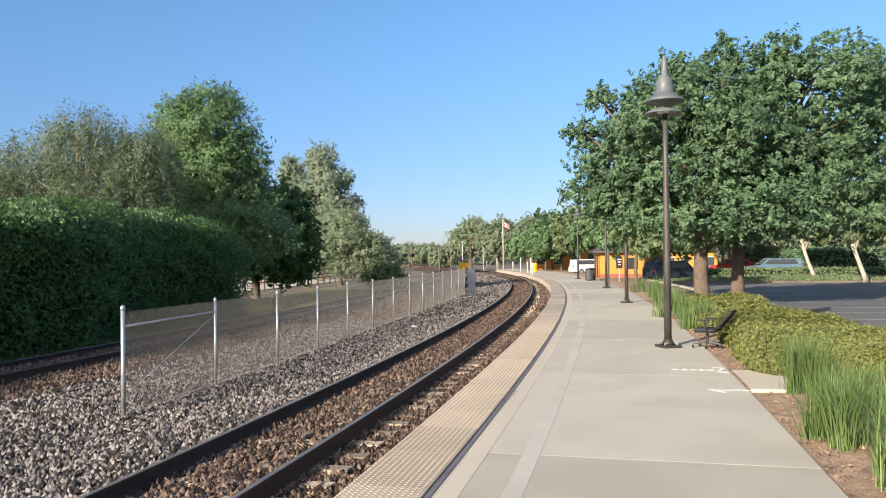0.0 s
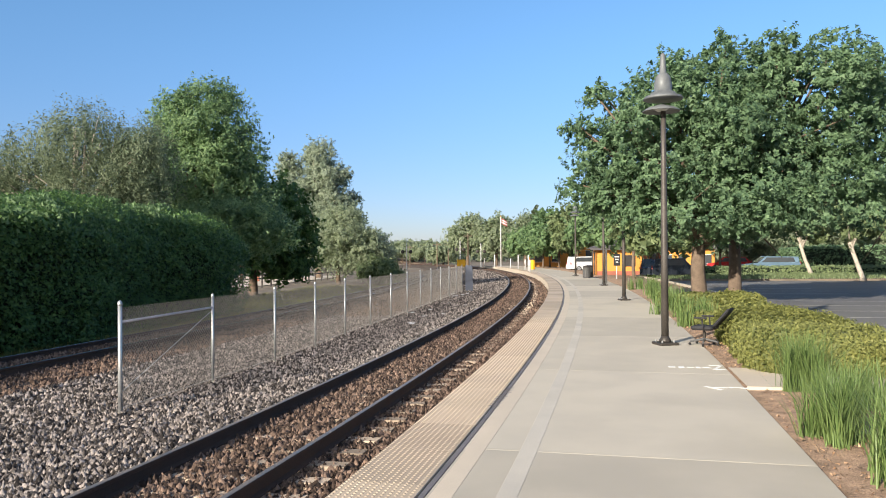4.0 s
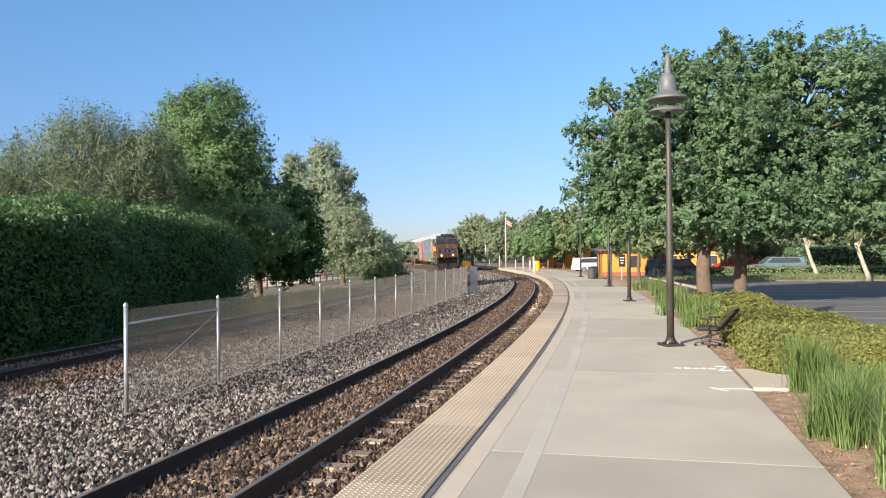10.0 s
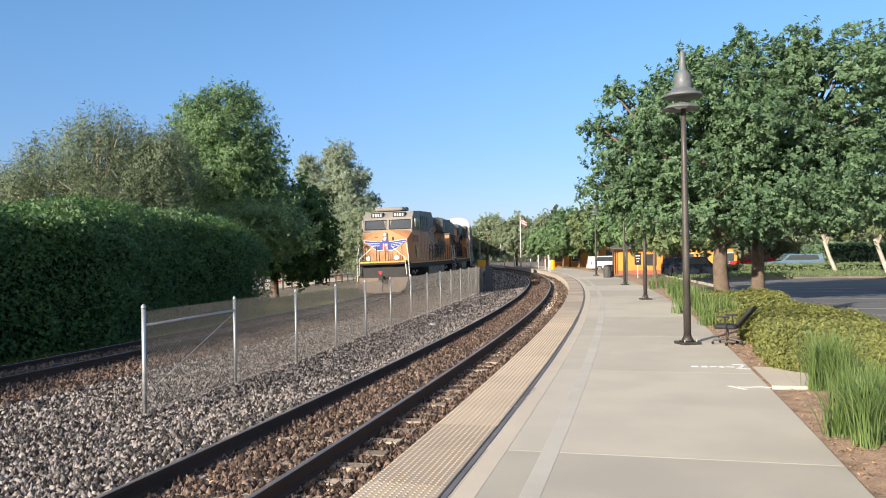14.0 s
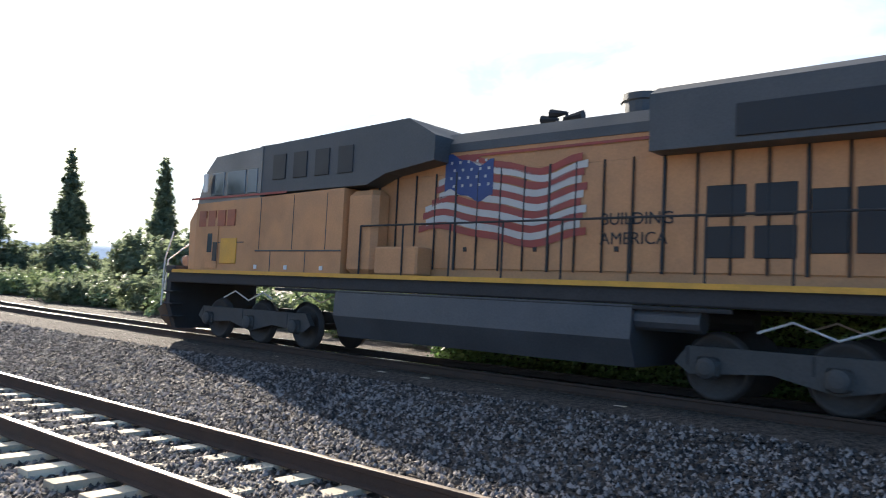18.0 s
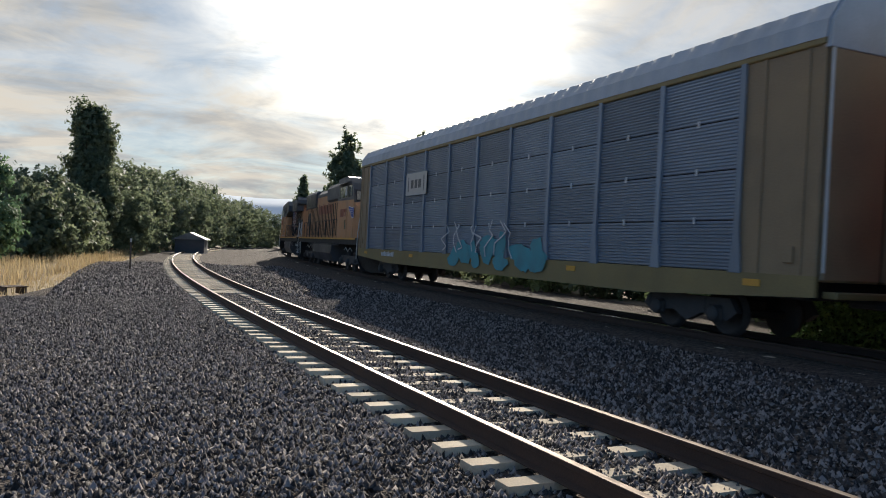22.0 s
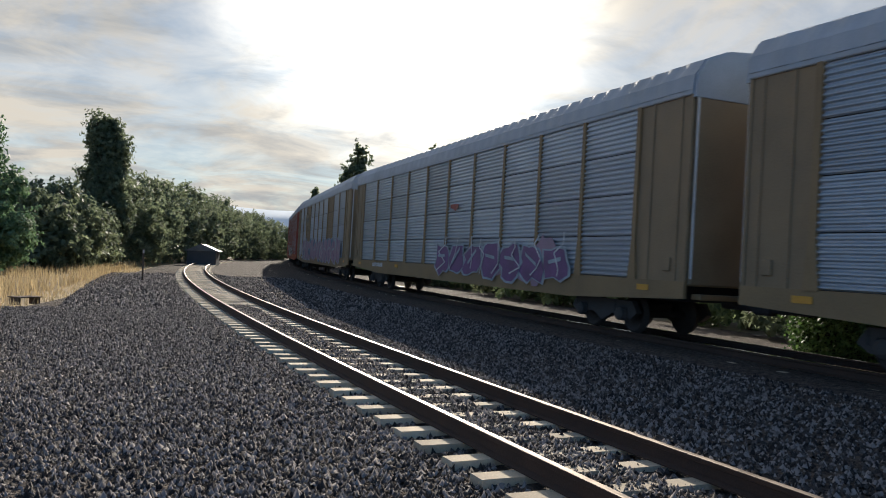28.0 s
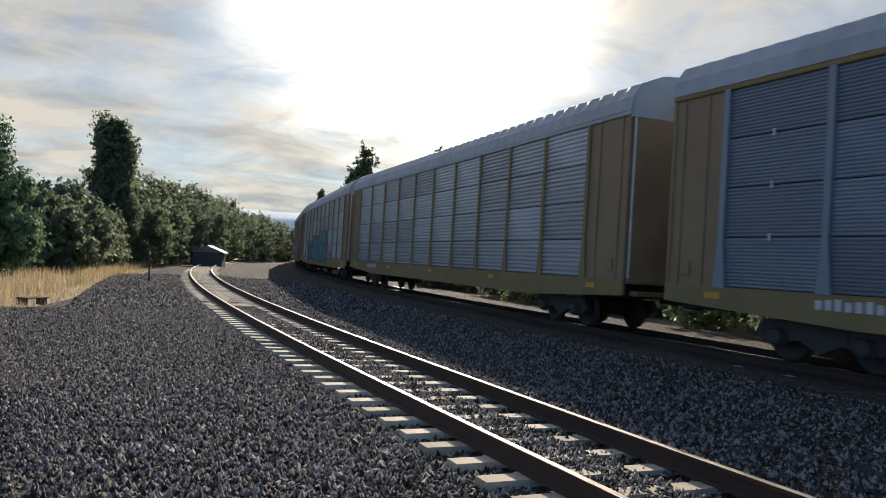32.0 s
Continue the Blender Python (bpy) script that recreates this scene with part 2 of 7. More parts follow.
M["tactile"] = mat("tactile", (0.455, 0.365, 0.27), 0.75, 0, 0.15, 2.0, 60, 0.1, 0.003, spots=0.25, per="object")
M["joint"] = mat("joint", (0.15, 0.14, 0.145), 0.8)
M["white_paint"] = mat("white_paint", (0.58, 0.545, 0.49), 0.8, 0, 0.15, 2.0, 90, 0.1, 0.002, spots=0.3)
M["worn_paint"] = mat("worn_paint", (0.52, 0.475, 0.405), 0.85, 0, 0.13, 1.4, 70, 0.1, 0.002, spots=0.25)
M["galv"] = mat("galv", (0.52, 0.53, 0.53), 0.42, 0.7, 0.2, 6.0, 60, 0.05)
M["black_metal"] = mat("black_metal", (0.055, 0.048, 0.042), 0.5, 0.3, 0.3, 3.0, 50, 0.08)
M["bark"] = mat("bark", (0.145, 0.105, 0.075), 0.95, 0, 0.4, 4.0, 30, 0.8, 0.02)
M["bark_pale"] = mat("bark_pale", (0.42, 0.37, 0.30), 0.9, 0, 0.3, 4.0, 30, 0.6, 0.02)
M["litter"] = mat("litter", (0.36, 0.23, 0.14), 0.9, 0, 0.6, 3.0, 30, 0.2, per="island")
M["mulch"] = mat("mulch", (0.30, 0.205, 0.14), 0.95, 0, 0.5, 5.0, 40, 0.9, 0.03)
M["asphalt"] = mat("asphalt", (0.15, 0.145, 0.14), 0.9, 0, 0.25, 0.6, 60, 0.3, 0.006, spots=0.3)
M["leaf_tree"] = leaf_mat("leaf_tree", (0.085, 0.155, 0.09), (0.22, 0.335, 0.17), 0.45)
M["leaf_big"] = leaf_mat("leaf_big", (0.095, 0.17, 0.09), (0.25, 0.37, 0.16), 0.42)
M["leaf_hedge"] = leaf_mat("leaf_hedge", (0.04, 0.095, 0.033), (0.15, 0.26, 0.075), 0.35)
M["leaf_willow"] = leaf_mat("leaf_willow", (0.09, 0.125, 0.075), (0.25, 0.30, 0.18), 0.4)
M["leaf_pine"] = leaf_mat("leaf_pine", (0.21, 0.265, 0.20), (0.42, 0.48, 0.34), 0.45)
M["leaf_olive"] = leaf_mat("leaf_olive", (0.12, 0.17, 0.08), (0.28, 0.345, 0.165), 0.4)
# leaves of the farther trees, paled: distance haze put into the colour
M["leaf_hazy"] = leaf_mat("leaf_hazy", (0.23, 0.285, 0.19), (0.42, 0.48, 0.31), 0.55)
M["leaf_shrub"] = leaf_mat("leaf_shrub", (0.105, 0.125, 0.035), (0.31, 0.315, 0.095), 0.3)
M["leaf_dark"] = leaf_mat("leaf_dark", (0.13, 0.165, 0.11), (0.27, 0.31, 0.18), 0.62)
M["blade"] = leaf_mat("blade", (0.085, 0.145, 0.04), (0.25, 0.34, 0.12), 0.3, 0.4)
M["dry_grass"] = leaf_mat("dry_grass", (0.36, 0.265, 0.14), (0.66, 0.52, 0.30), 0.4, 0.7)
# near-black hedge filling; the shade behind the leaves is in this colour
M["shade_core"] = mat("shade_core", (0.012, 0.022, 0.010), 1.0, 0, 0.4, 3.0, 20, 0.8, 0.05)
# train
M["yellow"] = mat("yellow", (0.52, 0.255, 0.115), 0.6, 0, 0.18, 1.6, 26, 0.05, 0.003, spots=0.55)
M["loco_grey"] = mat("loco_grey", (0.075, 0.078, 0.082), 0.55, 0, 0.25, 1.2, 30, 0.05, 0.003, spots=0.3)
M["loco_roof"] = mat("loco_roof", (0.235, 0.215, 0.19), 0.6, 0, 0.2, 1.2, 30, 0.05, 0.003, spots=0.4)
M["under"] = mat("under", (0.045, 0.042, 0.042), 0.8, 0.1, 0.35, 2.0, 30, 0.2, 0.006)
M["tank"] = mat("tank", (0.085, 0.085, 0.09), 0.5, 0.2, 0.25, 1.0, 30, 0.05, spots=0.4)
M["stripe_red"] = mat("stripe_red", (0.31, 0.06, 0.045), 0.5, 0, 0.15, 2.0, 30, 0)
M["stripe_yellow"] = mat("stripe_yellow", (0.68, 0.34, 0.05), 0.5, 0, 0.15, 2.0, 30, 0)
M["flag_white"] = mat("flag_white", (0.52, 0.48, 0.43), 0.5, 0, 0.12, 2.0, 30, 0)
M["flag_blue"] = mat("flag_blue", (0.035, 0.06, 0.17), 0.5, 0, 0.2, 2.0, 30, 0)
M["faded_red"] = mat("faded_red", (0.34, 0.11, 0.06), 0.6, 0, 0.25, 3.0, 30, 0, spots=0.4)
M["wing_blue"] = mat("wing_blue", (0.035, 0.065, 0.30), 0.45, 0, 0.15, 2.0, 30, 0)
M["tag_red"] = mat("tag_red", (0.62, 0.03, 0.03), 0.5, 0, 0.1, 2.0, 30, 0)
M["glass"] = glass_mat("glass")
M["lamp_on"] = mat("lamp_on", (1.0, 0.86, 0.6), 0.3, 0, 0.02, 2.0, 30, 0, emit=6.0)
M["plow"] = mat("plow", (0.19, 0.14, 0.105), 0.8, 0.1, 0.35, 2.0, 30, 0.1, spots=0.4)
M["bogie"] = mat("bogie", (0.075, 0.07, 0.066), 0.75, 0.1, 0.3, 2.0, 30, 0.15, spots=0.4)
M["rail_white"] = mat("rail_white", (0.66, 0.64, 0.60), 0.5, 0, 0.15, 2.0, 30, 0)
M["board"] = mat("board", (0.02, 0.02, 0.022), 0.5)
M["wheel"] = mat("wheel", (0.07, 0.06, 0.055), 0.7, 0.3, 0.3, 3.0, 30, 0.1)
M["rack_roof"] = mat("rack_roof", (0.42, 0.45, 0.48), 0.62, 0.15, 0.15, 1.5, 40, 0.04, spots=0.25)
M["rack_silver"] = mat("rack_silver", (0.42, 0.46, 0.50), 0.42, 0.35, 0.16, 0.9, 30, 0.05, spots=0.35, per="object")
M["rack_dark"] = mat("rack_dark", (0.22, 0.26, 0.31), 0.45, 0.3, 0.16, 0.9, 30, 0.05, spots=0.3, per="object")
M["frame_olive"] = mat("frame_olive", (0.27, 0.20, 0.085), 0.6, 0, 0.2, 1.2, 30, 0.06, spots=0.4)
M["frame_red"] = mat("frame_red", (0.42, 0.085, 0.04), 0.6, 0, 0.2, 1.2, 30, 0.06, spots=0.4)
M["frame_tan"] = mat("frame_tan", (0.30, 0.20, 0.10), 0.6, 0, 0.2, 1.2, 30, 0.06, spots=0.45)
M["end_tan"] = mat("end_tan", (0.30, 0.21, 0.12), 0.65, 0, 0.2, 1.0, 30, 0.06, spots=0.45)
M["end_red"] = mat("end_red", (0.36, 0.075, 0.04), 0.65, 0, 0.2, 1.0, 30, 0.06, spots=0.45)
M["paint_pale"] = mat("paint_pale", (0.36, 0.42, 0.46), 0.5, 0, 0.25, 2.0, 30, 0)
M["paint_teal"] = mat("paint_teal", (0.06, 0.30, 0.34), 0.5, 0, 0.25, 2.0, 30, 0)
M["paint_pink"] = mat("paint_pink", (0.36, 0.24, 0.30), 0.5, 0, 0.25, 2.0, 30, 0)
M["paint_purple"] = mat("paint_purple", (0.20, 0.10, 0.22), 0.5, 0, 0.3, 2.0, 30, 0)
M["paint_white"] = mat("paint_white", (0.62, 0.62, 0.62), 0.5, 0, 0.15, 2.0, 30, 0)
M["paint_black"] = mat("paint_black", (0.025, 0.025, 0.03), 0.5, 0, 0.2, 2.0, 30, 0)
M["paint_blue"] = mat("paint_blue", (0.09, 0.19, 0.28), 0.5, 0, 0.25, 2.0, 30, 0)
M["paint_green"] = mat("paint_green", (0.05, 0.16, 0.06), 0.5, 0, 0.25, 2.0, 30, 0)
M["placard"] = mat("placard", (0.50, 0.47, 0.42), 0.5, 0, 0.12, 2.0, 30, 0)

M["mesh_wire"] = mat("mesh_wire", (0.20, 0.185, 0.17), 0.7, 0.2, 0.2, 6.0, 60, 0)

# ---------------- mesh helpers ----------------
class Shape:
    """Collects vertices and faces of one mesh."""
    def __init__(self):
        self.v, self.f = [], []

    def add(self, verts, faces):
        o = len(self.v)
        self.v += [tuple(p) for p in verts]
        self.f += [tuple(i + o for i in q) for q in faces]
        return self

    def box(self, c, s, ch=0.0, turn=None):
        x, y, z = (k / 2 for k in s)
        if ch <= 0:
            vs = [(a * x, b * y, d * z) for d in (-1, 1) for b in (-1, 1) for a in (-1, 1)]
            fs = [(0, 2, 3, 1), (4, 5, 7, 6), (0, 1, 5, 4), (2, 6, 7, 3), (0, 4, 6, 2), (1, 3, 7, 5)]
        else:
            ch = min(ch, x * 0.9, y * 0.9, z * 0.9)
            # rounded long edges: an octagon ring at four heights
            def ring(ix, iy, zz):
                return [(ix, -iy + ch, zz), (ix, iy - ch, zz), (ix - ch, iy, zz), (-ix + ch, iy, zz), (-ix, iy - ch, zz), (-ix, -iy + ch, zz), (-ix + ch, -iy, zz), (ix - ch, -iy, zz)]
            vs = ring(x - ch * .8, y - ch * .8, -z) + ring(x, y, -z + ch) + ring(x, y, z - ch) + ring(x - ch * .8, y - ch * .8, z)
            fs = [tuple(range(7, -1, -1)), tuple(range(24, 32))]
            for k in range(3):
                fs += [(k * 8 + i, k * 8 + (i + 1) % 8, k * 8 + 8 + (i + 1) % 8, k * 8 + 8 + i) for i in range(8)]
        m = (Matrix.Translation(c) @ turn) if turn is not None else Matrix.Translation(c)
        return self.add([m @ Vector(p) for p in vs], fs)

    def tube(self, pts, radii, n=8, caps=True):
        pts = [Vector(p) for p in pts]
        if not isinstance(radii, (list, tuple)):
            radii = [radii] * len(pts)
        vs, fs = [], []
        for i, p in enumerate(pts):
            d = (pts[min(i + 1, len(pts) - 1)] - pts[max(i - 1, 0)]).normalized()
            u = d.orthogonal().normalized() if i == 0 else (u - d * u.dot(d)).normalized()
            w = d.cross(u)
            vs += [p + (u * math.cos(2 * math.pi * k / n) + w * math.sin(2 * math.pi * k / n)) * radii[i] for k in range(n)]
        for i in range(len(pts) - 1):
            fs += [(i * n + k, i * n + (k + 1) % n, (i + 1) * n + (k + 1) % n, (i + 1) * n + k) for k in range(n)]
        if caps:
            fs += [tuple(range(n - 1, -1, -1)), tuple(range((len(pts) - 1) * n, len(pts) * n))]
        return self.add(vs, fs)

    def lathe(self, prof, c=(0, 0, 0), n=20, turn=None):
        vs, fs = [], []
        for r, z in prof:
            vs += [Vector((r * math.cos(2 * math.pi * k / n), r * math.sin(2 * math.pi * k / n), z)) for k in range(n)]
        for i in range(len(prof) - 1):
            fs += [(i * n + k, i * n + (k + 1) % n, (i + 1) * n + (k + 1) % n, (i + 1) * n + k) for k in range(n)]
        fs += [tuple(range(n - 1, -1, -1)), tuple(range((len(prof) - 1) * n, len(prof) * n))]
        m = Matrix.Translation(c) @ (turn if turn is not None else Matrix())
        return self.add([m @ p for p in vs], fs)

    def prism(self, poly, axis, a, b):
        """A polygon (u, w) pushed along an axis from a to b. x: u=y w=z; y: u=x w=z; z: u=x w=y."""
        put = {"x": lambda u, w, t: (t, u, w), "y": lambda u, w, t: (u, t, w), "z": lambda u, w, t: (u, w, t)}[axis]
        n = len(poly)
        vs = [put(u, w, a) for u, w in poly] + [put(u, w, b) for u, w in poly]
        fs = [tuple(range(n)), tuple(range(2 * n - 1, n - 1, -1))] + [(i, n + i, n + (i + 1) % n, (i + 1) % n) for i in range(n)]
        return self.add(vs, fs)

    def strip(self, rows):
        """A sheet through rows of equal length."""
        n = len(rows[0])
        fs = [(i * n + k, i * n + k + 1, (i + 1) * n + k + 1, (i + 1) * n + k) for i in range(len(rows) - 1) for k in range(n - 1)]
        return self.add([p for r in rows for p in r], fs)

    def mesh(self, name, smooth=False):
        me = bpy.data.meshes.new(name)
        me.from_pydata(self.v, [], self.f)
        bm = bmesh.new()
        bm.from_mesh(me)
        bmesh.ops.recalc_face_normals(bm, faces=bm.faces)
        bm.to_mesh(me)
        bm.free()
        if smooth:
            me.polygons.foreach_set("use_smooth", [True] * len(me.polygons))
        return me


def fast_mesh(name, verts, faces, smooth=False):
    """A mesh from arrays: verts (n, 3), faces (m, k)."""
    me = bpy.data.meshes.new(name)
    k = faces.shape[1]
    me.vertices.add(len(verts))
    me.vertices.foreach_set("co", np.ascontiguousarray(verts, dtype=np.float32).ravel())
    me.loops.add(faces.size)
    me.loops.foreach_set("vertex_index", np.ascontiguousarray(faces, dtype=np.int32).ravel())
    me.polygons.add(len(faces))
    me.polygons.foreach_set("loop_start", np.arange(0, faces.size, k, dtype=np.int32))
    if smooth:
        me.polygons.foreach_set("use_smooth", np.ones(len(faces), dtype=bool))
    me.update(calc_edges=True)
    return me


def part(name, shape, material, parent=None, label="", smooth=False, at=None):
    me = shape.mesh(name, smooth) if isinstance(shape, Shape) else shape
    if material is not None and not me.materials:
        me.materials.append(material)
    ob = new(name, me)
    if parent is not None:
        ob.parent = parent
    if at is not None:
        ob.matrix_basis = at
    if label:
        tagged(ob, label)
    return ob


def thing(name, label, category, group="", kind="", at=None):
    ob = new(name)
    ob.empty_display_size = 0.2
    if at is not None:
        ob.matrix_basis = at
    return tagged(ob, label, category, group, kind)


def solid(name, shape, material, label, category, kind="structure", smooth=False, group=""):
    return tagged(part(name, shape, material, None, "", smooth), label, category, group, kind)





def leaves(name, centres, size, rg, droop=0.0, long=1.6, up=0.0, out=None):
    """One small pointed blade at each centre (n, 3); with out (n, 3) they tend to face that way."""
    n = len(centres)
    d = rg.normal(size=(n, 3))
    d[:, 2] = d[:, 2] * (1 - 0.6 * droop) - droop + up
    if out is not None:
        f = out / (np.linalg.norm(out, axis=1)[:, None] + 1e-9) * 1.15 + rg.normal(size=(n, 3)) * 0.55
        f /= np.linalg.norm(f, axis=1)[:, None]
        d = d - f * (d * f).sum(1)[:, None]
    d /= np.linalg.norm(d, axis=1)[:, None] + 1e-9
    w = np.cross(d, rg.normal(size=(n, 3)) if out is None else f)
    w /= np.linalg.norm(w, axis=1)[:, None] + 1e-9
    nn = np.cross(d, w)
    sz = size * rg.uniform(0.6, 1.35, size=(n, 1))
    a = centres - d * sz * 0.5 * long
    c = centres + d * sz * 0.55 * long + nn * sz * 0.15
    v = np.stack([a + w * sz * 0.55, c, a - w * sz * 0.55 + nn * sz * 0.2], axis=1).reshape(-1, 3)
    return fast_mesh(name, v, np.arange(3 * n).reshape(-1, 3))


def in_blobs(blobs, n, rg, shell=0.55, clump=0.0, clumps=0, hang=0.0):
    """n points in ellipsoids (centre, radii), more towards the skin, gathered in clumps."""
    vol = np.array([r[0] * r[1] * r[2] for _, r in blobs]) ** 0.75
    pick = rg.choice(len(blobs), size=clumps or n, p=vol / vol.sum())
    d = rg.normal(size=(len(pick), 3))
    d /= np.linalg.norm(d, axis=1)[:, None]
    rad = shell + (1 - shell) * rg.uniform(0, 1, size=(len(pick), 1)) ** 0.7
    rad *= 1 + 0.13 * np.sin(d[:, :1] * 5 + d[:, 1:2] * 4) * np.cos(d[:, 2:] * 6)
    cen, radii = np.array([b[0] for b in blobs])[pick], np.array([b[1] for b in blobs])[pick]
    p = cen + d * rad * radii
    if clumps:
        # each clump is a spray of leaves along a short twig
        k = rg.integers(0, clumps, size=n)
        way = d * 0.8 + rg.normal(size=d.shape) * 0.55
        if hang > 0.8:
            way = way * 0.25 + np.array([0, 0, -1.0])
        else:
            way[:, 2] += 0.25 - hang * 0.5
        way /= np.linalg.norm(way, axis=1)[:, None]
        reach = clump * rg.uniform(1.3, 3.8, size=(clumps, 1)) * (2.5 if hang > 0.8 else 1.0)
        u = rg.uniform(-0.35, 1.0, size=(n, 1))
        off = way[k] * reach[k] * u + rg.normal(size=(n, 3)) * clump * (0.40 - 0.22 * np.clip(u, 0, 1))
        return p[k] + off, d[k] + off / (clump + 1e-6) * 0.3 + np.array([0, 0, 0.4])
    return p, d


def tree(name, label, foot, trunk_r, fork, blobs, n, size, leafm, barkm, seed, clump=0.35, per_clump=26, droop=0.15, shell=0.5, group="", limbs=9, lean=(0, 0), long=1.6):
    """Trunk with limbs to the blobs, and a crown of clumped leaves. blobs in metres from the foot."""
    rg = np.random.default_rng(seed)
    t = thing(name, label, "tree", group, at=Matrix.Translation(foot))
    s = Shape()
    top = Vector((lean[0], lean[1], fork))
    mid = top * 0.5 + Vector((rg.normal() * 0.06, rg.normal() * 0.06, 0))
    s.tube([(0, 0, -0.15), (0, 0, 0.12), mid, top], [trunk_r * 1.5, trunk_r * 1.1, trunk_r * 0.92, trunk_r * 0.8], 10)
    order = list(range(len(blobs)))
    for i in range(limbs):
        c, r = blobs[order[i % len(order)]]
        d = rg.normal(size=3)
        d /= np.linalg.norm(d)
        end = Vector(c) + Vector((d[0] * r[0], d[1] * r[1], abs(d[2]) * r[2])) * 0.6
        kn = top.lerp(end, 0.45) + Vector((rg.normal() * 0.2, rg.normal() * 0.2, 0.25))
        start = top * float(rg.uniform(0.78, 1.0))
        s.tube([start, kn, end], [trunk_r * 0.5, trunk_r * 0.3, trunk_r * 0.08], 6)
        for j in range(2):
            e2 = kn.lerp(end, 0.5) + Vector(tuple(rg.normal(size=3) * 0.35 * r[0]))
            s.tube([kn, e2], [trunk_r * 0.2, trunk_r * 0.05], 5)
    part("trunk", s, barkm, t, "", True)
    # smaller boughs break up the outline
    crown = list(blobs)
    for c, r in blobs:
        for _ in range(4):
            d = rg.normal(size=3)
            d /= np.linalg.norm(d)
            d[2] = d[2] * 0.8 + 0.15
            f = rg.uniform(0.28, 0.46)
            crown.append((tuple(c[i] + d[i] * r[i] * 0.98 for i in range(3)), tuple(x * f for x in r)))
    n = int(n * 1.15)
    p, outward = in_blobs(crown, n, rg, shell, clump, max(n // per_clump, 8), droop)
    me = leaves("crown", p, size, rg, droop, long, 0.0, outward)
    part("crown", me, leafm, t)
    return t

# ---------------- ground, ballast and tracks ----------------
def far_gap(s):
    """How far the far track lies to the left of the near one."""
    p = along(NEAR, s)
    d = np.hypot(FAR[1] - p.x, FAR[2] - p.y)
    return float(d.min())


g = Shape()
xs = [-4000, -1500, -600, -250, -120, -60, -30, -12, 0, 12, 30, 60, 120, 250, 600, 1500, 4000]
g.strip([[(x, y, -0.62) for x in xs] for y in xs])
solid("ground", g, M["dirt"], "bare brown earth with dry patches", "ground")

def verge_edge(s):
    """Where the ballast gives way to dry grass behind the platform's end."""
    return float(np.interp(-s, [0, 12, 22, 27, 32, 45, 70, 110, 160], [9.2, 9.0, 8.0, 7.1, 6.1, 5.3, 4.6, 5.0, 5.2]))


bed_s = [s * 2.0 for s in range(-150, 141)]
rows = []
for s in bed_s:
    gap = far_gap(s)
    right = 1.86 if s > -2.2 else verge_edge(s) - 0.9
    edge = [(right + 1.2, -0.66), (right + 0.4, -0.42), (right, -0.30)] if s <= -2.2 else [(right + 0.02, -0.66), (right + 0.01, -0.42), (right, -0.26)]
    offs = edge + [(1.6, -0.255), (0.75, -0.235), (0, -0.225), (-0.75, -0.25), (-1.6, -0.27), (-2.6, -0.34), (-gap * 0.5, -0.36), (-gap + 2.6, -0.34), (-gap + 1.6, -0.20), (-gap + 0.75, -0.16), (-gap, -0.15), (-gap - 0.75, -0.16), (-gap - 1.6, -0.24)]
    offs += [(-gap - 2.5, -0.48), (-gap - 3.2, -0.66)] if s > -6 else [(-gap - 4.0, -0.42), (-gap - 9.0, -0.66)]
    row = []
    for o, z in offs:
        p = along(NEAR, s, o)
        bump = 0.03 * noise.noise((p.x * 0.8, p.y * 0.8, 0)) if -0.5 < z else 0
        row.append((p.x, p.y, z + bump))
    rows.append(row)
solid("ballast_bed", Shape().strip(rows), M["ballast"], "grey and brown crushed stone ballast", "ballast", smooth=True)

RAIL = [(-0.075, -0.183), (0.075, -0.183), (0.075, -0.170), (0.015, -0.150), (0.009, -0.055), (0.035, -0.042), (0.037, -0.006), (0.030, 0.0), (-0.030, 0.0), (-0.037, -0.006), (-0.035, -0.042), (-0.009, -0.055), (-0.015, -0.150), (-0.075, -0.170)]


def rail(line, side, s0, s1, parent):
    ss = np.arange(s0, s1 + 0.1, 1.5)
    s = Shape()
    lift = side * 0.7525 * CANT
    prof = RAIL + [RAIL[0]]
    s.strip([[along(line, q, side * 0.7525 + u, w + lift) for u, w in prof] for q in ss])
    ob = part("rail", s, M["rail_side"], parent)
    t = Shape().strip([[along(line, q, side * 0.7525 + u, w + lift + 0.0035) for u, w in ((-0.033, -0.004), (-0.026, 0.0), (0.026, 0.0), (0.033, -0.004))] for q in ss])
    part("rail_head", t, M["rail_shiny"] if line is FAR else M["rail_top"], ob, "worn shiny rail head")


def tie_shape():
    s = Shape()
    s.prism([(-0.13, -0.20), (0.13, -0.20), (0.105, 0.0), (-0.105, 0.0)], "x", -1.27, 1.27)
    return s


TIE = tie_shape().mesh("tie")
TIE.materials.append(M["tie"])
TIE_DUSTY = tie_shape().mesh("tie")
TIE_DUSTY.materials.append(M["tie_dusty"])


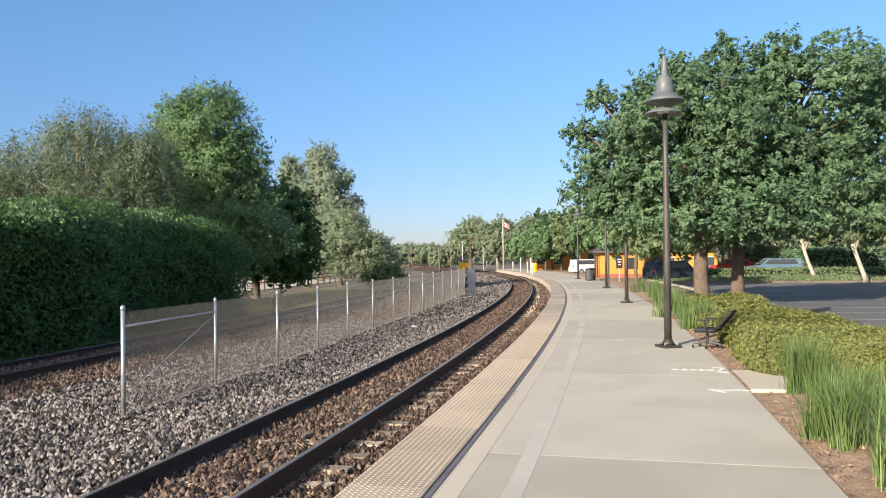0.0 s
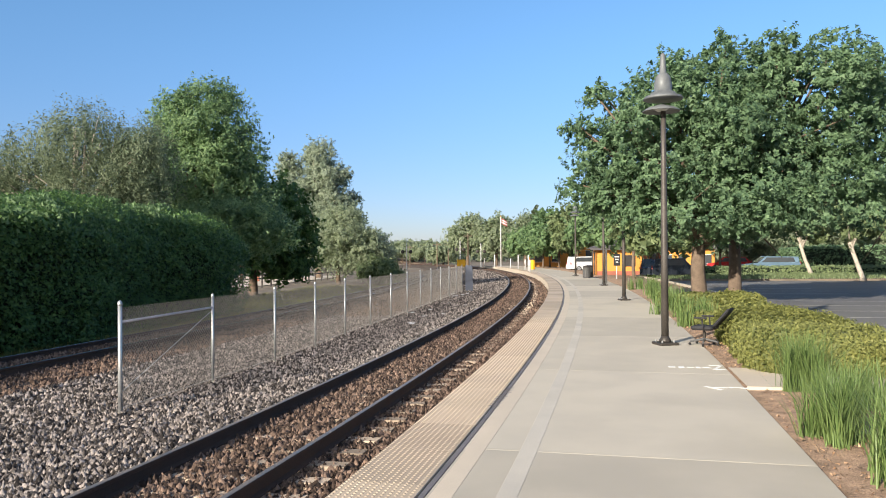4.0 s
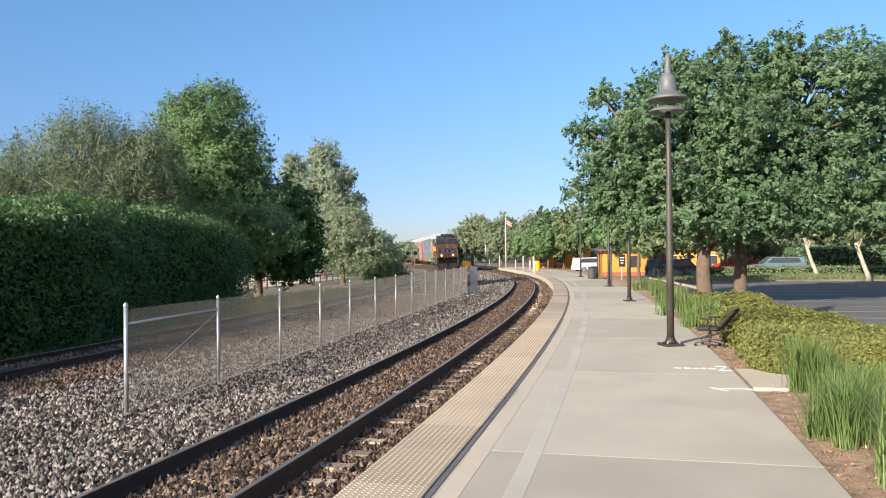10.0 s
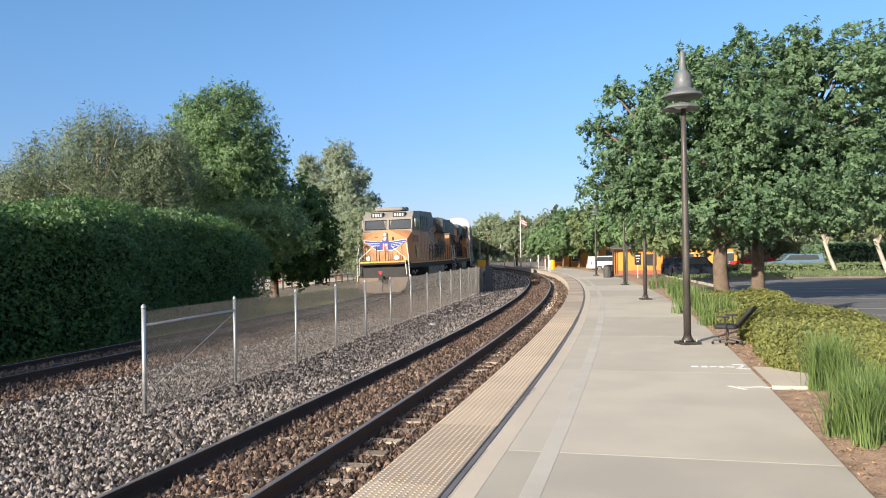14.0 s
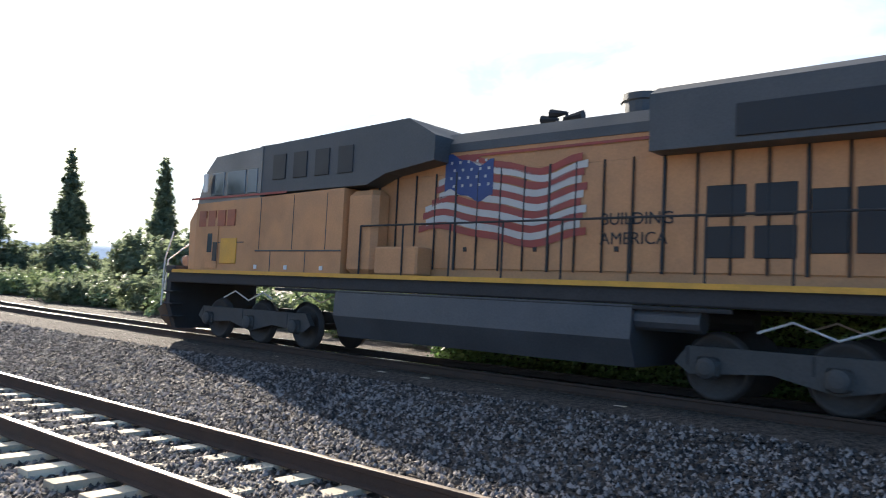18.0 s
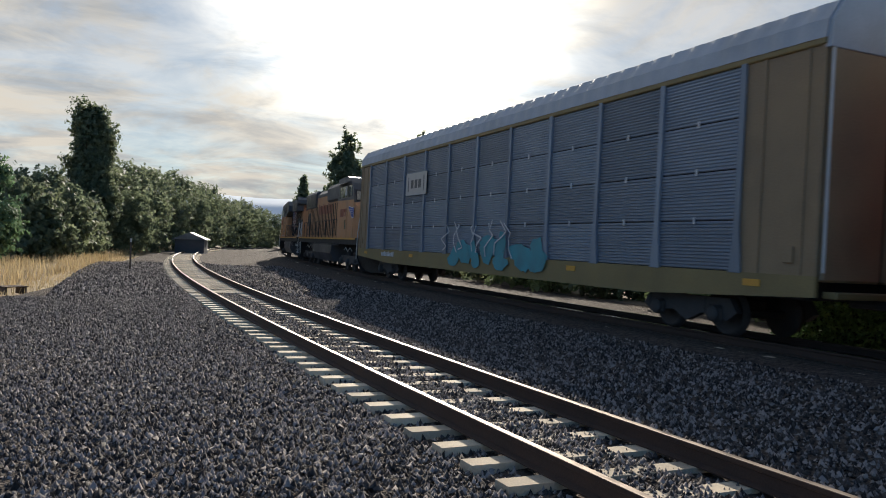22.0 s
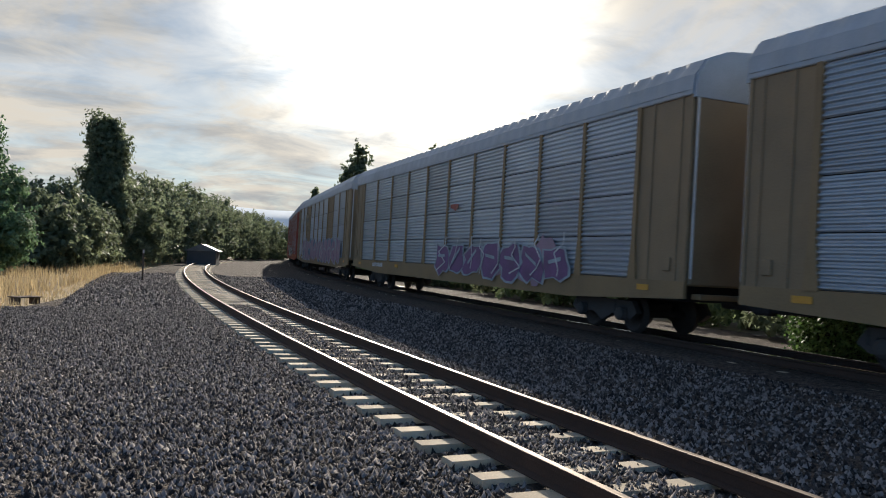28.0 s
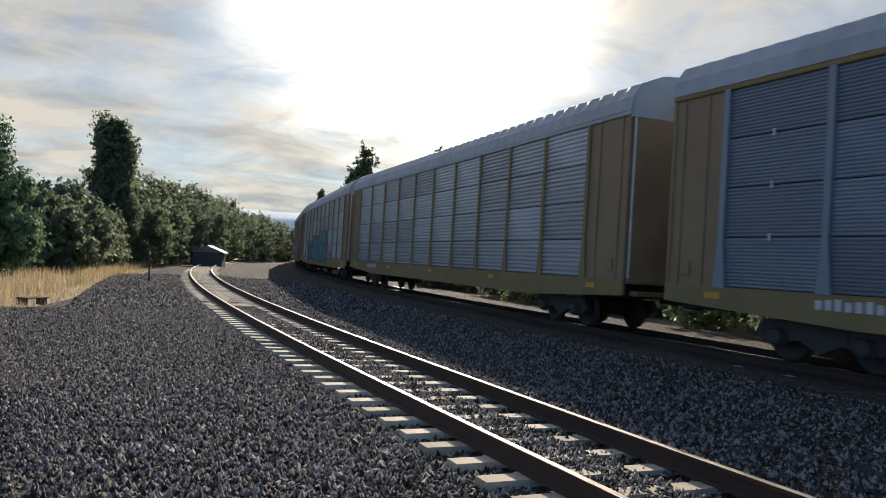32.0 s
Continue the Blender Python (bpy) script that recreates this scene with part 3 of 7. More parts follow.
def track(name, line, s0, s1, near0, near1, label, sink=0.0):
    t = tagged(new(name), label, "railway track", kind="structure")
    for side in (-1, 1):
        rail(line, side, s0, s1, t)
    rest, dusty = Shape(), Shape()
    n = int((s1 - s0) / 0.61)
    for i in range(n):
        s = s0 + i * 0.61
        m = pose(*along(line, s, 0, -0.184 - sink), 0, -math.degrees(CANT), yaw_at(line, s)) 
        if near0 <= s <= near1:
            o = part("tie", TIE_DUSTY if s > 0 else TIE, None, t, at=m @ pose(random.uniform(-.02, .02), 0, random.uniform(-.008, .004), 0, 0, random.uniform(-.6, .6)))
        else:
            (dusty if s > 0 else rest).box((0, 0, 0), (2.54, 0.23, 0.2), 0, m @ pose(0, 0, -0.1))
    r = part("distant_ties", rest, M["tie"], t, "concrete ties further along the line")
    tagged(r, kind="stuff")
    r = part("distant_ties", dusty, M["tie_dusty"], t, "dusty ties further along the line")
    tagged(r, kind="stuff")
    return t


track("track_near", NEAR, -240, 200, -62, 60, "curved railway track, rusty rails on concrete ties")
track("track_far", FAR, -260, 290, -46, 44, "second curved railway track with rusty rails", 0.03)

# loose stones, thick near the camera
def stones(name, n, s0, s1, o0, o1, size, material, seed, label, zz, skip=()):
    rg = np.random.default_rng(seed)
    n, size = int(n * 0.72), size * 1.12
    s = s0 + (s1 - s0) * rg.uniform(0, 1, n)
    o = o0 + (o1 - o0) * rg.uniform(0, 1, n)
    keep = np.ones(n, bool)
    for a, b in skip:
        keep &= ~((o > a) & (o < b))
    s, o = s[keep], o[keep]
    n = len(s)
    x, y, a = (np.interp(s, NEAR[0], NEAR[i]) for i in (1, 2, 3))
    x, y = x + np.cos(a) * o, y + np.sin(a) * o
    z = np.interp(-o, [-6, -1.6, 0, 1.6, 2.6, 4, 5.6], [-0.3, -0.235, -0.21, -0.25, -0.34, -0.36, -0.34]) + zz
    grid = np.arange(s0, s1 + 2.1, 2.0)
    gap = np.interp(s, grid, [far_gap(q) for q in grid])
    zf = np.interp(o + gap, [-2.5, -1.6, -0.75, 0, 0.75, 1.6, 2.6], [-0.48, -0.24, -0.16, -0.15, -0.16, -0.20, -0.34]) + zz
    z = np.where(o < -gap / 2, zf, z)
    base = np.array([(1, 0, -0.2), (-1, 0, -0.2), (0, 1, -0.2), (0, -1, -0.2), (0, 0, 1)], float)
    fac = np.array([(0, 2, 4), (2, 1, 4), (1, 3, 4), (3, 0, 4)])
    v = base[None] * (1 + rg.uniform(-0.35, 0.35, size=(n, 5, 1))) + rg.uniform(-0.25, 0.25, size=(n, 5, 3))
    sz = size * rg.uniform(0.45, 1.25, size=(n, 1, 1)) * rg.uniform(0.6, 1.2, size=(n, 1, 3))
    v = v * sz
    an = rg.uniform(0, 6.28, n)
    c, q = np.cos(an)[:, None], np.sin(an)[:, None]
    vx, vy = v[:, :, 0] * c - v[:, :, 1] * q, v[:, :, 0] * q + v[:, :, 1] * c
    tilt = rg.uniform(-0.7, 0.7, n)[:, None]
    vz = v[:, :, 2] * 1.1 + vx * tilt
    v = np.stack([vx + x[:, None], vy + y[:, None], vz + z[:, None]], axis=2).reshape(-1, 3)
    f = (fac[None] + 5 * np.arange(n)[:, None, None]).reshape(-1, 3)
    me = fast_mesh(name, v, f)
    ob = part(name, me, material)
    return tagged(ob, label, "ballast", kind="stuff")


stones("ballast_stones", 68000, 4.5, 30, -5.3, -0.80, 0.038, M["stone"], 11, "loose crushed ballast stones", 0.012)
stones("ballast_stones", 17000, 4.5, 30, -0.66, 0.66, 0.040, M["stone_brown"], 12, "brown ballast stones between the rails", 0.030)
stones("ballast_stones", 17000, 4.5, 30, 0.82, 1.86, 0.038, M["stone_brown"], 13, "brown ballast stones along the platform", 0.040)
stones("ballast_stones", 110000, -26, -3.2, 1.30, 7.6, 0.029, M["stone_shaded"], 14, "loose crushed ballast stones", 0.010)
stones("ballast_stones", 5200, -26, -3.2, 0.86, 1.35, 0.032, M["stone_shaded"], 19, "ballast stones among the tie ends", -0.008)
stones("ballast_stones", 17000, -26, -3.2, -0.30, 0.66, 0.027, M["stone_shaded"], 15, "ballast stones between the rails", 0.022)
stones("ballast_stones", 2600, -26, -3.2, -0.66, -0.30, 0.034, M["stone_shaded"], 22, "ballast stones along the inner rail", -0.012)
stones("ballast_stones", 62000, -26, 4.5, -6.6, -0.80, 0.031, M["stone_shaded"], 16, "loose crushed ballast stones between the tracks", 0.012)
stones("ballast_stones", 16000, 3, 30, -6.4, -5.3, 0.036, M["stone"], 23, "loose crushed ballast beside the far track", 0.012)
stones("ballast_stones", 24000, 3, 30, -9.4, -6.4, 0.045, M["stone_brown"], 24, "dusty brown ballast of the far track", 0.004)
stones("ballast_stones", 12000, 30, 56, -8.6, -4.4, 0.06, M["stone_brown"], 25, "dusty brown ballast of the far track", 0.01)
stones("ballast_stones", 17000, 30, 60, -4.5, -0.82, 0.055, M["stone"], 17, "loose crushed ballast stones", 0.01)
stones("ballast_stones", 9000, 60, 125, -0.66, 0.66, 0.085, M["stone_brown"], 26, "brown ballast stones between the rails", 0.02)
stones("ballast_stones", 6000, 30, 90, 0.82, 1.84, 0.07, M["stone_brown"], 27, "brown ballast stones along the platform", 0.01)
stones("ballast_stones", 9000, 60, 110, -4.2, -0.82, 0.10, M["stone"], 28, "loose crushed ballast stones", 0.01)
stones("ballast_stones", 7000, 30, 60, -0.66, 0.66, 0.05, M["stone_brown"], 20, "brown ballast stones between the rails", 0.03)
stones("ballast_stones", 22000, -56, -26, 1.3, 5.4, 0.055, M["stone_shaded"], 18, "loose crushed ballast stones", 0.008)
stones("ballast_stones", 16000, -56, -26, -6.6, -0.8, 0.055, M["stone_shaded"], 21, "loose crushed ballast stones", 0.008)

# ---------------- platform ----------------
PZ = 0.2
plat = tagged(new("platform"), "pale concrete station platform with a tactile edge", "platform", kind="structure")
under = Shape().strip([[along(NEAR, s, o, z) for o, z in ((1.96, -0.66), (1.96, PZ - 0.17), (6.17, PZ - 0.17), (6.17, -0.66))] for s in np.arange(-2.0, 122, 2.0)])
p0 = [along(NEAR, -2.0, o, z) for o, z in ((1.96, -0.66), (1.96, PZ - 0.17), (6.17, PZ - 0.17), (6.17, -0.66))]
under.add(p0, [(0, 1, 2, 3)])
part("footing", under, M["conc_edge"], plat)


def curved_slab(s0, s1, o0, o1, z0, z1, step=1.0):
    """A solid piece that follows the line."""
    ss = np.linspace(s0, s1, max(2, int(round((s1 - s0) / step)) + 1))
    sh = Shape()
    prof = [(o0, z0), (o0, z1 - 0.008), (o0 + 0.008, z1), (o1 - 0.008, z1), (o1, z1 - 0.008), (o1, z0), (o0, z0)]
    sh.strip([[along(NEAR, s, o, z) for o, z in prof] for s in ss])
    for s in (ss[0], ss[-1]):
        sh.add([along(NEAR, s, o, z) for o, z in prof[:-1]], [tuple(range(6))])
    return sh


JOINTS = [-2.0] + [2.35 + 5.55 * i for i in range(0, 22)]
for a, b in zip(JOINTS, JOINTS[1:]):
    part("slab", curved_slab(a + 0.005, b - 0.005, 2.724, 6.19, PZ - 0.18, PZ), M["concrete"], plat)
for i, s in enumerate(np.arange(-2.0, 120, 1.22)):
    part("edge_tile", curved_slab(s + 0.003, s + 1.217, 1.90, 2.65, PZ - 0.05, PZ + 0.004, 0.61), M["tactile"], plat)
part("edge_coping", curved_slab(-2, 120, 1.915, 2.70, PZ - 0.18, PZ - 0.052, 2.0), M["conc_edge"], plat)
part("joint_strip", curved_slab(-2, 120, 2.655, 2.72, PZ - 0.10, PZ - 0.006, 2.0), M["joint"], plat, "dark rubber joint strip")
part("edge_line", curved_slab(-2, 90, 2.75, 2.96, PZ - 0.002, PZ + 0.003, 1.0), M["conc_edge"], plat, "faded pale edge line")
part("worn_line", curved_slab(-2, 70, 3.31, 3.50, PZ - 0.002, PZ + 0.0025, 1.0), M["worn_paint"], plat, "faded white painted line")
# raised domes of the tactile tiles
dv, df, cnt = [], [], 0
for s in np.arange(4.5, 24, 0.061):
    for o in np.arange(1.93, 2.64, 0.061):
        p = along(NEAR, s, o, PZ + 0.004)
        dv += [(p.x + 0.017, p.y, p.z), (p.x, p.y + 0.017, p.z), (p.x - 0.017, p.y, p.z), (p.x, p.y - 0.017, p.z), (p.x + 0.008, p.y + 0.008, p.z + 0.006), (p.x - 0.008, p.y + 0.008, p.z + 0.006), (p.x - 0.008, p.y - 0.008, p.z + 0.006), (p.x + 0.008, p.y - 0.008, p.z + 0.006)]
        df += [(cnt, cnt + 1, cnt + 5, cnt + 4), (cnt + 1, cnt + 2, cnt + 6, cnt + 5), (cnt + 2, cnt + 3, cnt + 7, cnt + 6), (cnt + 3, cnt, cnt + 4, cnt + 7), (cnt + 4, cnt + 5, cnt + 6, cnt + 7)]
        cnt += 8
d = part("domes", fast_mesh("domes", np.array(dv), np.array(df)), M["tactile"], plat, "rows of raised tactile domes")
tagged(d, kind="stuff")

# ---------------- planting and paving beside the platform ----------------
def beside(s, o, z=0.0):
    return along(NEAR, s, o, z)


bed = Shape().strip([[beside(s, o, z) for o, z in ((6.2, -0.66), (6.2, PZ - 0.03), (8.0, PZ + 0.02), (9.6, PZ), (10.2, PZ - 0.1), (10.2, -0.66))] for s in np.arange(-4, 112, 2.0)])
solid("planting_bed", bed, M["mulch"], "reddish bark mulch in the planting bed", "planting bed", smooth=True)
lot = Shape().strip([[beside(s, o, z) for o, z in ((10.22, -0.66), (10.22, 0.06), (30, 0.02), (62, 0.0), (62, -0.66))] for s in np.arange(-4, 100, 4.0)])
solid("parking_lot", lot, M["asphalt"], "dark asphalt parking lot with faded bay lines", "parking lot")
path_sh = Shape().strip([[beside(s, o, PZ + 0.03 - 0.005 * (o - 6)) for o in (6.215, 7.5, 9, 10.1)] for s in (12.15, 13.1, 14.05)])
path_sh.strip([[beside(s, o, z) for s, z in ((12.15, PZ + 0.028), (12.15, 0.0))] for o in (6.215, 10.1)])
solid("footpath", path_sh, M["conc_edge"], "short concrete path to the parking lot", "path")
kerb = Shape().strip([[beside(s, o, z) for o, z in ((10.05, 0.0), (10.05, PZ + 0.05), (10.22, PZ + 0.05), (10.23, 0.0))] for s in np.arange(-4, 100, 2.0)])
solid("kerb", kerb, M["conc_edge"], "concrete kerb round the parking lot", "kerb")
for i in range(12):
    q = Shape().strip([[beside(s, o, 0.066 - 0.0019 * (o - 10.22)) for o in (12.0, 17.0)] for s in (24 + i * 2.8, 24.1 + i * 2.8)])
    solid("bay_line", q, M["white_paint"], "faded white parking bay line", "line")
far_kerb = Shape()
for s in (58.0,):
    far_kerb.strip([[beside(s + ds, o, z) for o in np.arange(10.3, 62, 4)] for ds, z in ((0, 0.0), (0, 0.17), (0.2, 0.17), (0.2, 0.15), (14, 0.25))])
solid("verge", far_kerb, M["dirt"], "raised kerbed verge behind the parking lot", "verge")

# ---------------- chain-link fence ----------------
def fence():
    t = thing("chain_link_fence", "galvanised chain-link fence standing in the ballast", "fence")
    ss = [11.1 + 3.05 * i for i in range(14)]
    off = lambda s: float(np.interp(s, [11, 17, 24, 40, 51], [-3.70, -3.72, -4.02, -4.05, -3.75]))
    feet = [beside(s, off(s), -0.36) for s in ss]
    top = 1.46
    for i, p in enumerate(feet):
        r = 0.036 if i == 0 else 0.028
        h = top - (0.0 if i == 0 else 0.04)
        s = Shape().tube([(0, 0, -0.2), (0, 0, h + 0.36)], r, 10)
        s.lathe([(r * 1.15, h + 0.34), (r * 1.2, h + 0.36), (r * 0.9, h + 0.40), (r * 0.25, h + 0.42)], n=10)
        part("post", s, M["galv"], t, "", True, at=Matrix.Translation(p))
        f = Shape().lathe([(0.13, -0.05), (0.12, 0.015), (0.05, 0.03)], n=10)
        part("footing", f, M["conc_edge"], t, at=Matrix.Translation(p + Vector((0, 0, 0.0))))
    for i in range(len(feet) - 1):
        a, b = feet[i], feet[i + 1]
        d = b - a
        L = d.length
        z0, z1 = 0.06, top + 0.30
        s = Shape()
        n = int(L / 0.0762) + 1
        hgt = z1 - z0
        def clipped(u0, slope):
            # wire from the bottom edge at u0 leaning along the fence, cut at the panel's ends
            u1 = u0 + slope * hgt
            pts = [(u0, z0), (u1, z1)]
            out = []
            for (u, z), (v, w) in ((pts[0], pts[1]), (pts[1], pts[0])):
                if u < 0 and v != u:
                    k = (0 - u) / (v - u)
                    u, z = 0, z + (w - z) * k
                elif u > L and v != u:
                    k = (L - u) / (v - u)
                    u, z = L, z + (w - z) * k
                out.append((u, z))
            return out
        wire = 0.0038
        for slope in (1, -1):
            k0 = -int(hgt / 0.0762) if slope > 0 else 0
            k1 = n if slope > 0 else n + int(hgt / 0.0762)
            for k in range(k0, k1):
                (u, z), (v, w) = clipped(k * 0.0762, slope * 1.0)
                if abs(u - v) < 0.02 or not (-1e-6 <= u <= L + 1e-6 and -1e-6 <= v <= L + 1e-6):
                    continue
                pa, pb = d * (u / L) + Vector((0, 0, z)), d * (v / L) + Vector((0, 0, w))
                s.tube([pa, pb], wire, 3, False)
        part("mesh", s, M["mesh_wire"], t, "galvanised diamond wire mesh", at=Matrix.Translation(a))
    a, b = feet[0], feet[1]
    part("brace", Shape().tube([a + Vector((0, 0, 1.52)), b + Vector((0, 0, 1.55))], 0.022, 8), M["galv"], t, "", True)
    part("truss_rod", Shape().tube([a + Vector((0, 0, 0.35)), b + Vector((0, 0, 1.5))], 0.006, 5), M["galv"], t)
    for i in range(len(feet) - 1):
        part("tension_wire", Shape().tube([feet[i] + Vector((0, 0, 0.1)), feet[i + 1] + Vector((0, 0, 0.1))], 0.004, 4), M["galv"], t)
    e = feet[-1]
    p = Shape().prism([(-0.22, 0), (0.30, 0), (0.26, 1.74), (-0.2, 1.78)], "y", -0.03, 0.03)
    part("screen", p, M["screen"], t, "dark blue-grey screen panel closing the end", at=Matrix.Translation(e + Vector((0.45, 0.25, 0.02))))
    return t


M["screen"] = mat("screen", (0.075, 0.085, 0.115), 0.7, 0, 0.2, 2.0, 30, 0.1)
fence()


# ---------------- lamps ----------------
def street_lamp(first):
    t = thing("street_lamp", "dark bronze platform lamp post with a double bell shade", "street lamp", "platform lamps")
    part("base_plate", Shape().box((0, 0, 0.03), (0.44, 0.44, 0.06), 0.015), M["black_metal"], t)
    part("base_collar", Shape().lathe([(0.13, 0.06), (0.13, 0.10), (0.105, 0.14), (0.085, 0.2)], n=16), M["black_metal"], t, "", True)
    for a in (45, 135, 225, 315):
        part("bolt", Shape().lathe([(0.02, 0.06), (0.02, 0.1), (0.012, 0.11)], (0.2 * math.cos(radians(a)), 0.2 * math.sin(radians(a)), 0), 6), M["galv"], t)
    part("pole", Shape().lathe([(0.082, 0.18), (0.075, 2.0), (0.062, 4.0), (0.055, 5.32)], n=14), M["lamp_pole"], t, "weathered bronze pole", True)
    part("lower_shade", Shape().lathe([(0.06, 5.32), (0.30, 5.25), (0.41, 5.18), (0.41, 5.165), (0.28, 5.22), (0.06, 5.29)], (-0.05, 0, 0), 24), M["lamp_shade"], t, "", True)
    part("lens", Shape().lathe([(0.1, 5.18), (0.18, 5.24), (0.1, 5.30)], (-0.05, 0, 0), 16), M["frosted"], t, "frosted lamp lens", True)
    part("upper_shade", Shape().lathe([(0.06, 5.45), (0.42, 5.43), (0.435, 5.455), (0.40, 5.50), (0.29, 5.535), (0.27, 5.585), (0.23, 5.60), (0.195, 5.62), (0.19, 5.78), (0.165, 5.92), (0.11, 6.0), (0.075, 6.02), (0.068, 6.2), (0.05, 6.44), (0.02, 6.47)], n=24), M["lamp_shade"], t, "grey bell-shaped shade with a tall finial", True)
    return t


M["lamp_pole"] = mat("lamp_pole", (0.085, 0.075, 0.066), 0.5, 0.3, 0.45, 1.2, 30, 0.06, spots=0.3)
M["lamp_shade"] = mat("lamp_shade", (0.15, 0.16, 0.165), 0.55, 0.2, 0.2, 3.0, 30, 0.03)
M["frosted"] = mat("frosted", (0.7, 0.7, 0.66), 0.3, 0, 0.05)
lamp = street_lamp(True)
lamp.matrix_basis = pose(4.96, 17.0, PZ, 0, 0, 12)
for x, y in ((7.78, 32.6), (9.98, 47.0), (11.6, 66.0)):
    copy_thing(lamp, pose(x, y, PZ, 0, 0, 5))

# ---------------- ivy hedge across the far track ----------------
def ivy_hedge():
    t = thing("ivy_hedge", "tall dark green ivy-covered hedge behind the far track", "hedge")
    rg = np.random.default_rng(21)
    shade_core = Shape()
    line = [(s, far_gap(s)) for s in np.arange(-14, 32.1, 1.0)]
    def prof(s, gap):
        h = 3.42 + 0.16 * math.sin(s * 0.35) + 0.14 * math.sin(s * 0.9 + 1) + 0.012 * min(s, 22) - max(0, (s - 30) * 0.35)
        w = 0.22 * math.sin(s * 0.7)
        return [(-gap - 3.6 + w, -0.62), (-gap - 3.45 + w, 0.6), (-gap - 3.25 + w, min(2.2, h - 0.9)), (-gap - 3.6 + w, min(3.2, h - 0.4)), (-gap - 4.4 + w, min(3.9, h - 0.15)), (-gap - 5.6, h + 0.1), (-gap - 7.2, h - 0.2), (-gap - 8.0, 2.0), (-gap - 8.0, -0.62)], h
    rows = []
    for s, gap in line:
        pr, _ = prof(s, gap)
        rows.append([beside(s, o, z) for o, z in pr])
    shade_core.strip(rows)
    for k in (0, -1):
        shade_core.add(rows[k], [tuple(range(len(rows[k])))])
    # solid filling behind the ivy leaves, inner shade painted by its dark colour
    part("foliage_mass", shade_core, M["shade_core"], t, "dark inner mass, the hedge's inner shade put in its colour", True)
    R_ = np.array([[tuple(p) for p in r] for r in rows])
    n = 250000
    a, b = rg.uniform(0, len(rows) - 1.001, n) ** 1.0, rg.uniform(0.0, 5.2, n)
    i, j = a.astype(int), b.astype(int)
    fa, fb = (a - i)[:, None], (b - j)[:, None]
    p = (R_[i, j] * (1 - fa) + R_[i + 1, j] * fa) * (1 - fb) + (R_[i, j + 1] * (1 - fa) + R_[i + 1, j + 1] * fa) * fb
    lump = np.array([noise.noise((q[0] * 0.75, q[1] * 0.75, q[2] * 0.95)) for q in p[::4]])
    lump = np.repeat(lump, 4)[:n]
    out = np.zeros((n, 3))
    out[:, 0], out[:, 2] = 0.9, 0.35
    p = p + out * (0.42 + 1.15 * lump[:, None] + 0.14 * rg.uniform(-0.6, 1, size=(n, 1)))
    part("leaves", leaves("leaves", p, 0.068, rg, 0.3, 1.3, 0.0, np.tile([0.8, -0.2, 0.6], (n, 1))), M["leaf_hedge"], t)
    # paler leaves over the top; the sun grazing the hedge is in their colour
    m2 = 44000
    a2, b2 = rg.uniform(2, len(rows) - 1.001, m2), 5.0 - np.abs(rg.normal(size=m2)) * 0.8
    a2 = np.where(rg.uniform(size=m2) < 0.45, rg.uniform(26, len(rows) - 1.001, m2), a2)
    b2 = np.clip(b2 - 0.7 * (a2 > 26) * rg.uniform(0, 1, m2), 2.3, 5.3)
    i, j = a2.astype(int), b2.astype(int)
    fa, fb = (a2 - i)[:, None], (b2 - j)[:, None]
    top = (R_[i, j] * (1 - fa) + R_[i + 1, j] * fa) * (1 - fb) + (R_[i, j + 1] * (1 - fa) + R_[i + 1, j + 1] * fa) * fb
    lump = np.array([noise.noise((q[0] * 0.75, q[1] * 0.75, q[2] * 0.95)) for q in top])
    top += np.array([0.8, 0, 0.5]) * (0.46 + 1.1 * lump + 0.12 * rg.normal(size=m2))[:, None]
    part("young_growth", leaves("young_growth", top, 0.075, rg, -0.4, 1.8), M["leaf_big"], t, "paler leaves along the top, grazing sunlight put in their colour")
    return t


ivy_hedge()
# grass strip at the foot of the hedge
rg1 = np.random.default_rng(5)


def blades(name, pts, h, w, rg, material, label, category="grass", spread=0.35, kind="stuff"):
    """Single bent blades of grass at pts (n, 3)."""
    n = len(pts)
    a = rg.uniform(0, 6.283, n)
    hh = h * rg.uniform(0.5, 1.25, n)
    bend = rg.uniform(0.05, spread, n)[:, None] * hh[:, None]
    d = np.stack([np.cos(a), np.sin(a), np.zeros(n)], 1)
    side = np.stack([-np.sin(a), np.cos(a), np.zeros(n)], 1) * w * rg.uniform(0.6, 1.3, n)[:, None]
    up = np.zeros((n, 3))
    up[:, 2] = hh
    m = pts + up * 0.55 + d * bend * 0.35
    e = pts + up * 0.97 + d * bend
    v = np.stack([pts - side, pts + side, m + side * 0.8, m - side * 0.8, e + side * 0.1, e - side * 0.1], 1).reshape(-1, 3)
    k = 6 * np.arange(n)[:, None]
    f = np.concatenate([k + np.array([[0, 1, 2, 3]]), k + np.array([[3, 2, 4, 5]])]).reshape(-1, 4)
    ob = part(name, fast_mesh(name, v, f), material)
    return tagged(ob, label, category, kind=kind)


ss = rg1.uniform(-6, 60, 14000)
pts = np.array([tuple(beside(s, -far_gap(s) - 2.35 - abs(rg1.normal() * 0.55), -0.5)) for s in ss])
blades("grass_strip", pts, 0.26, 0.012, rg1, M["leaf_shrub"], "green grass strip at the foot of the hedge", spread=0.6)

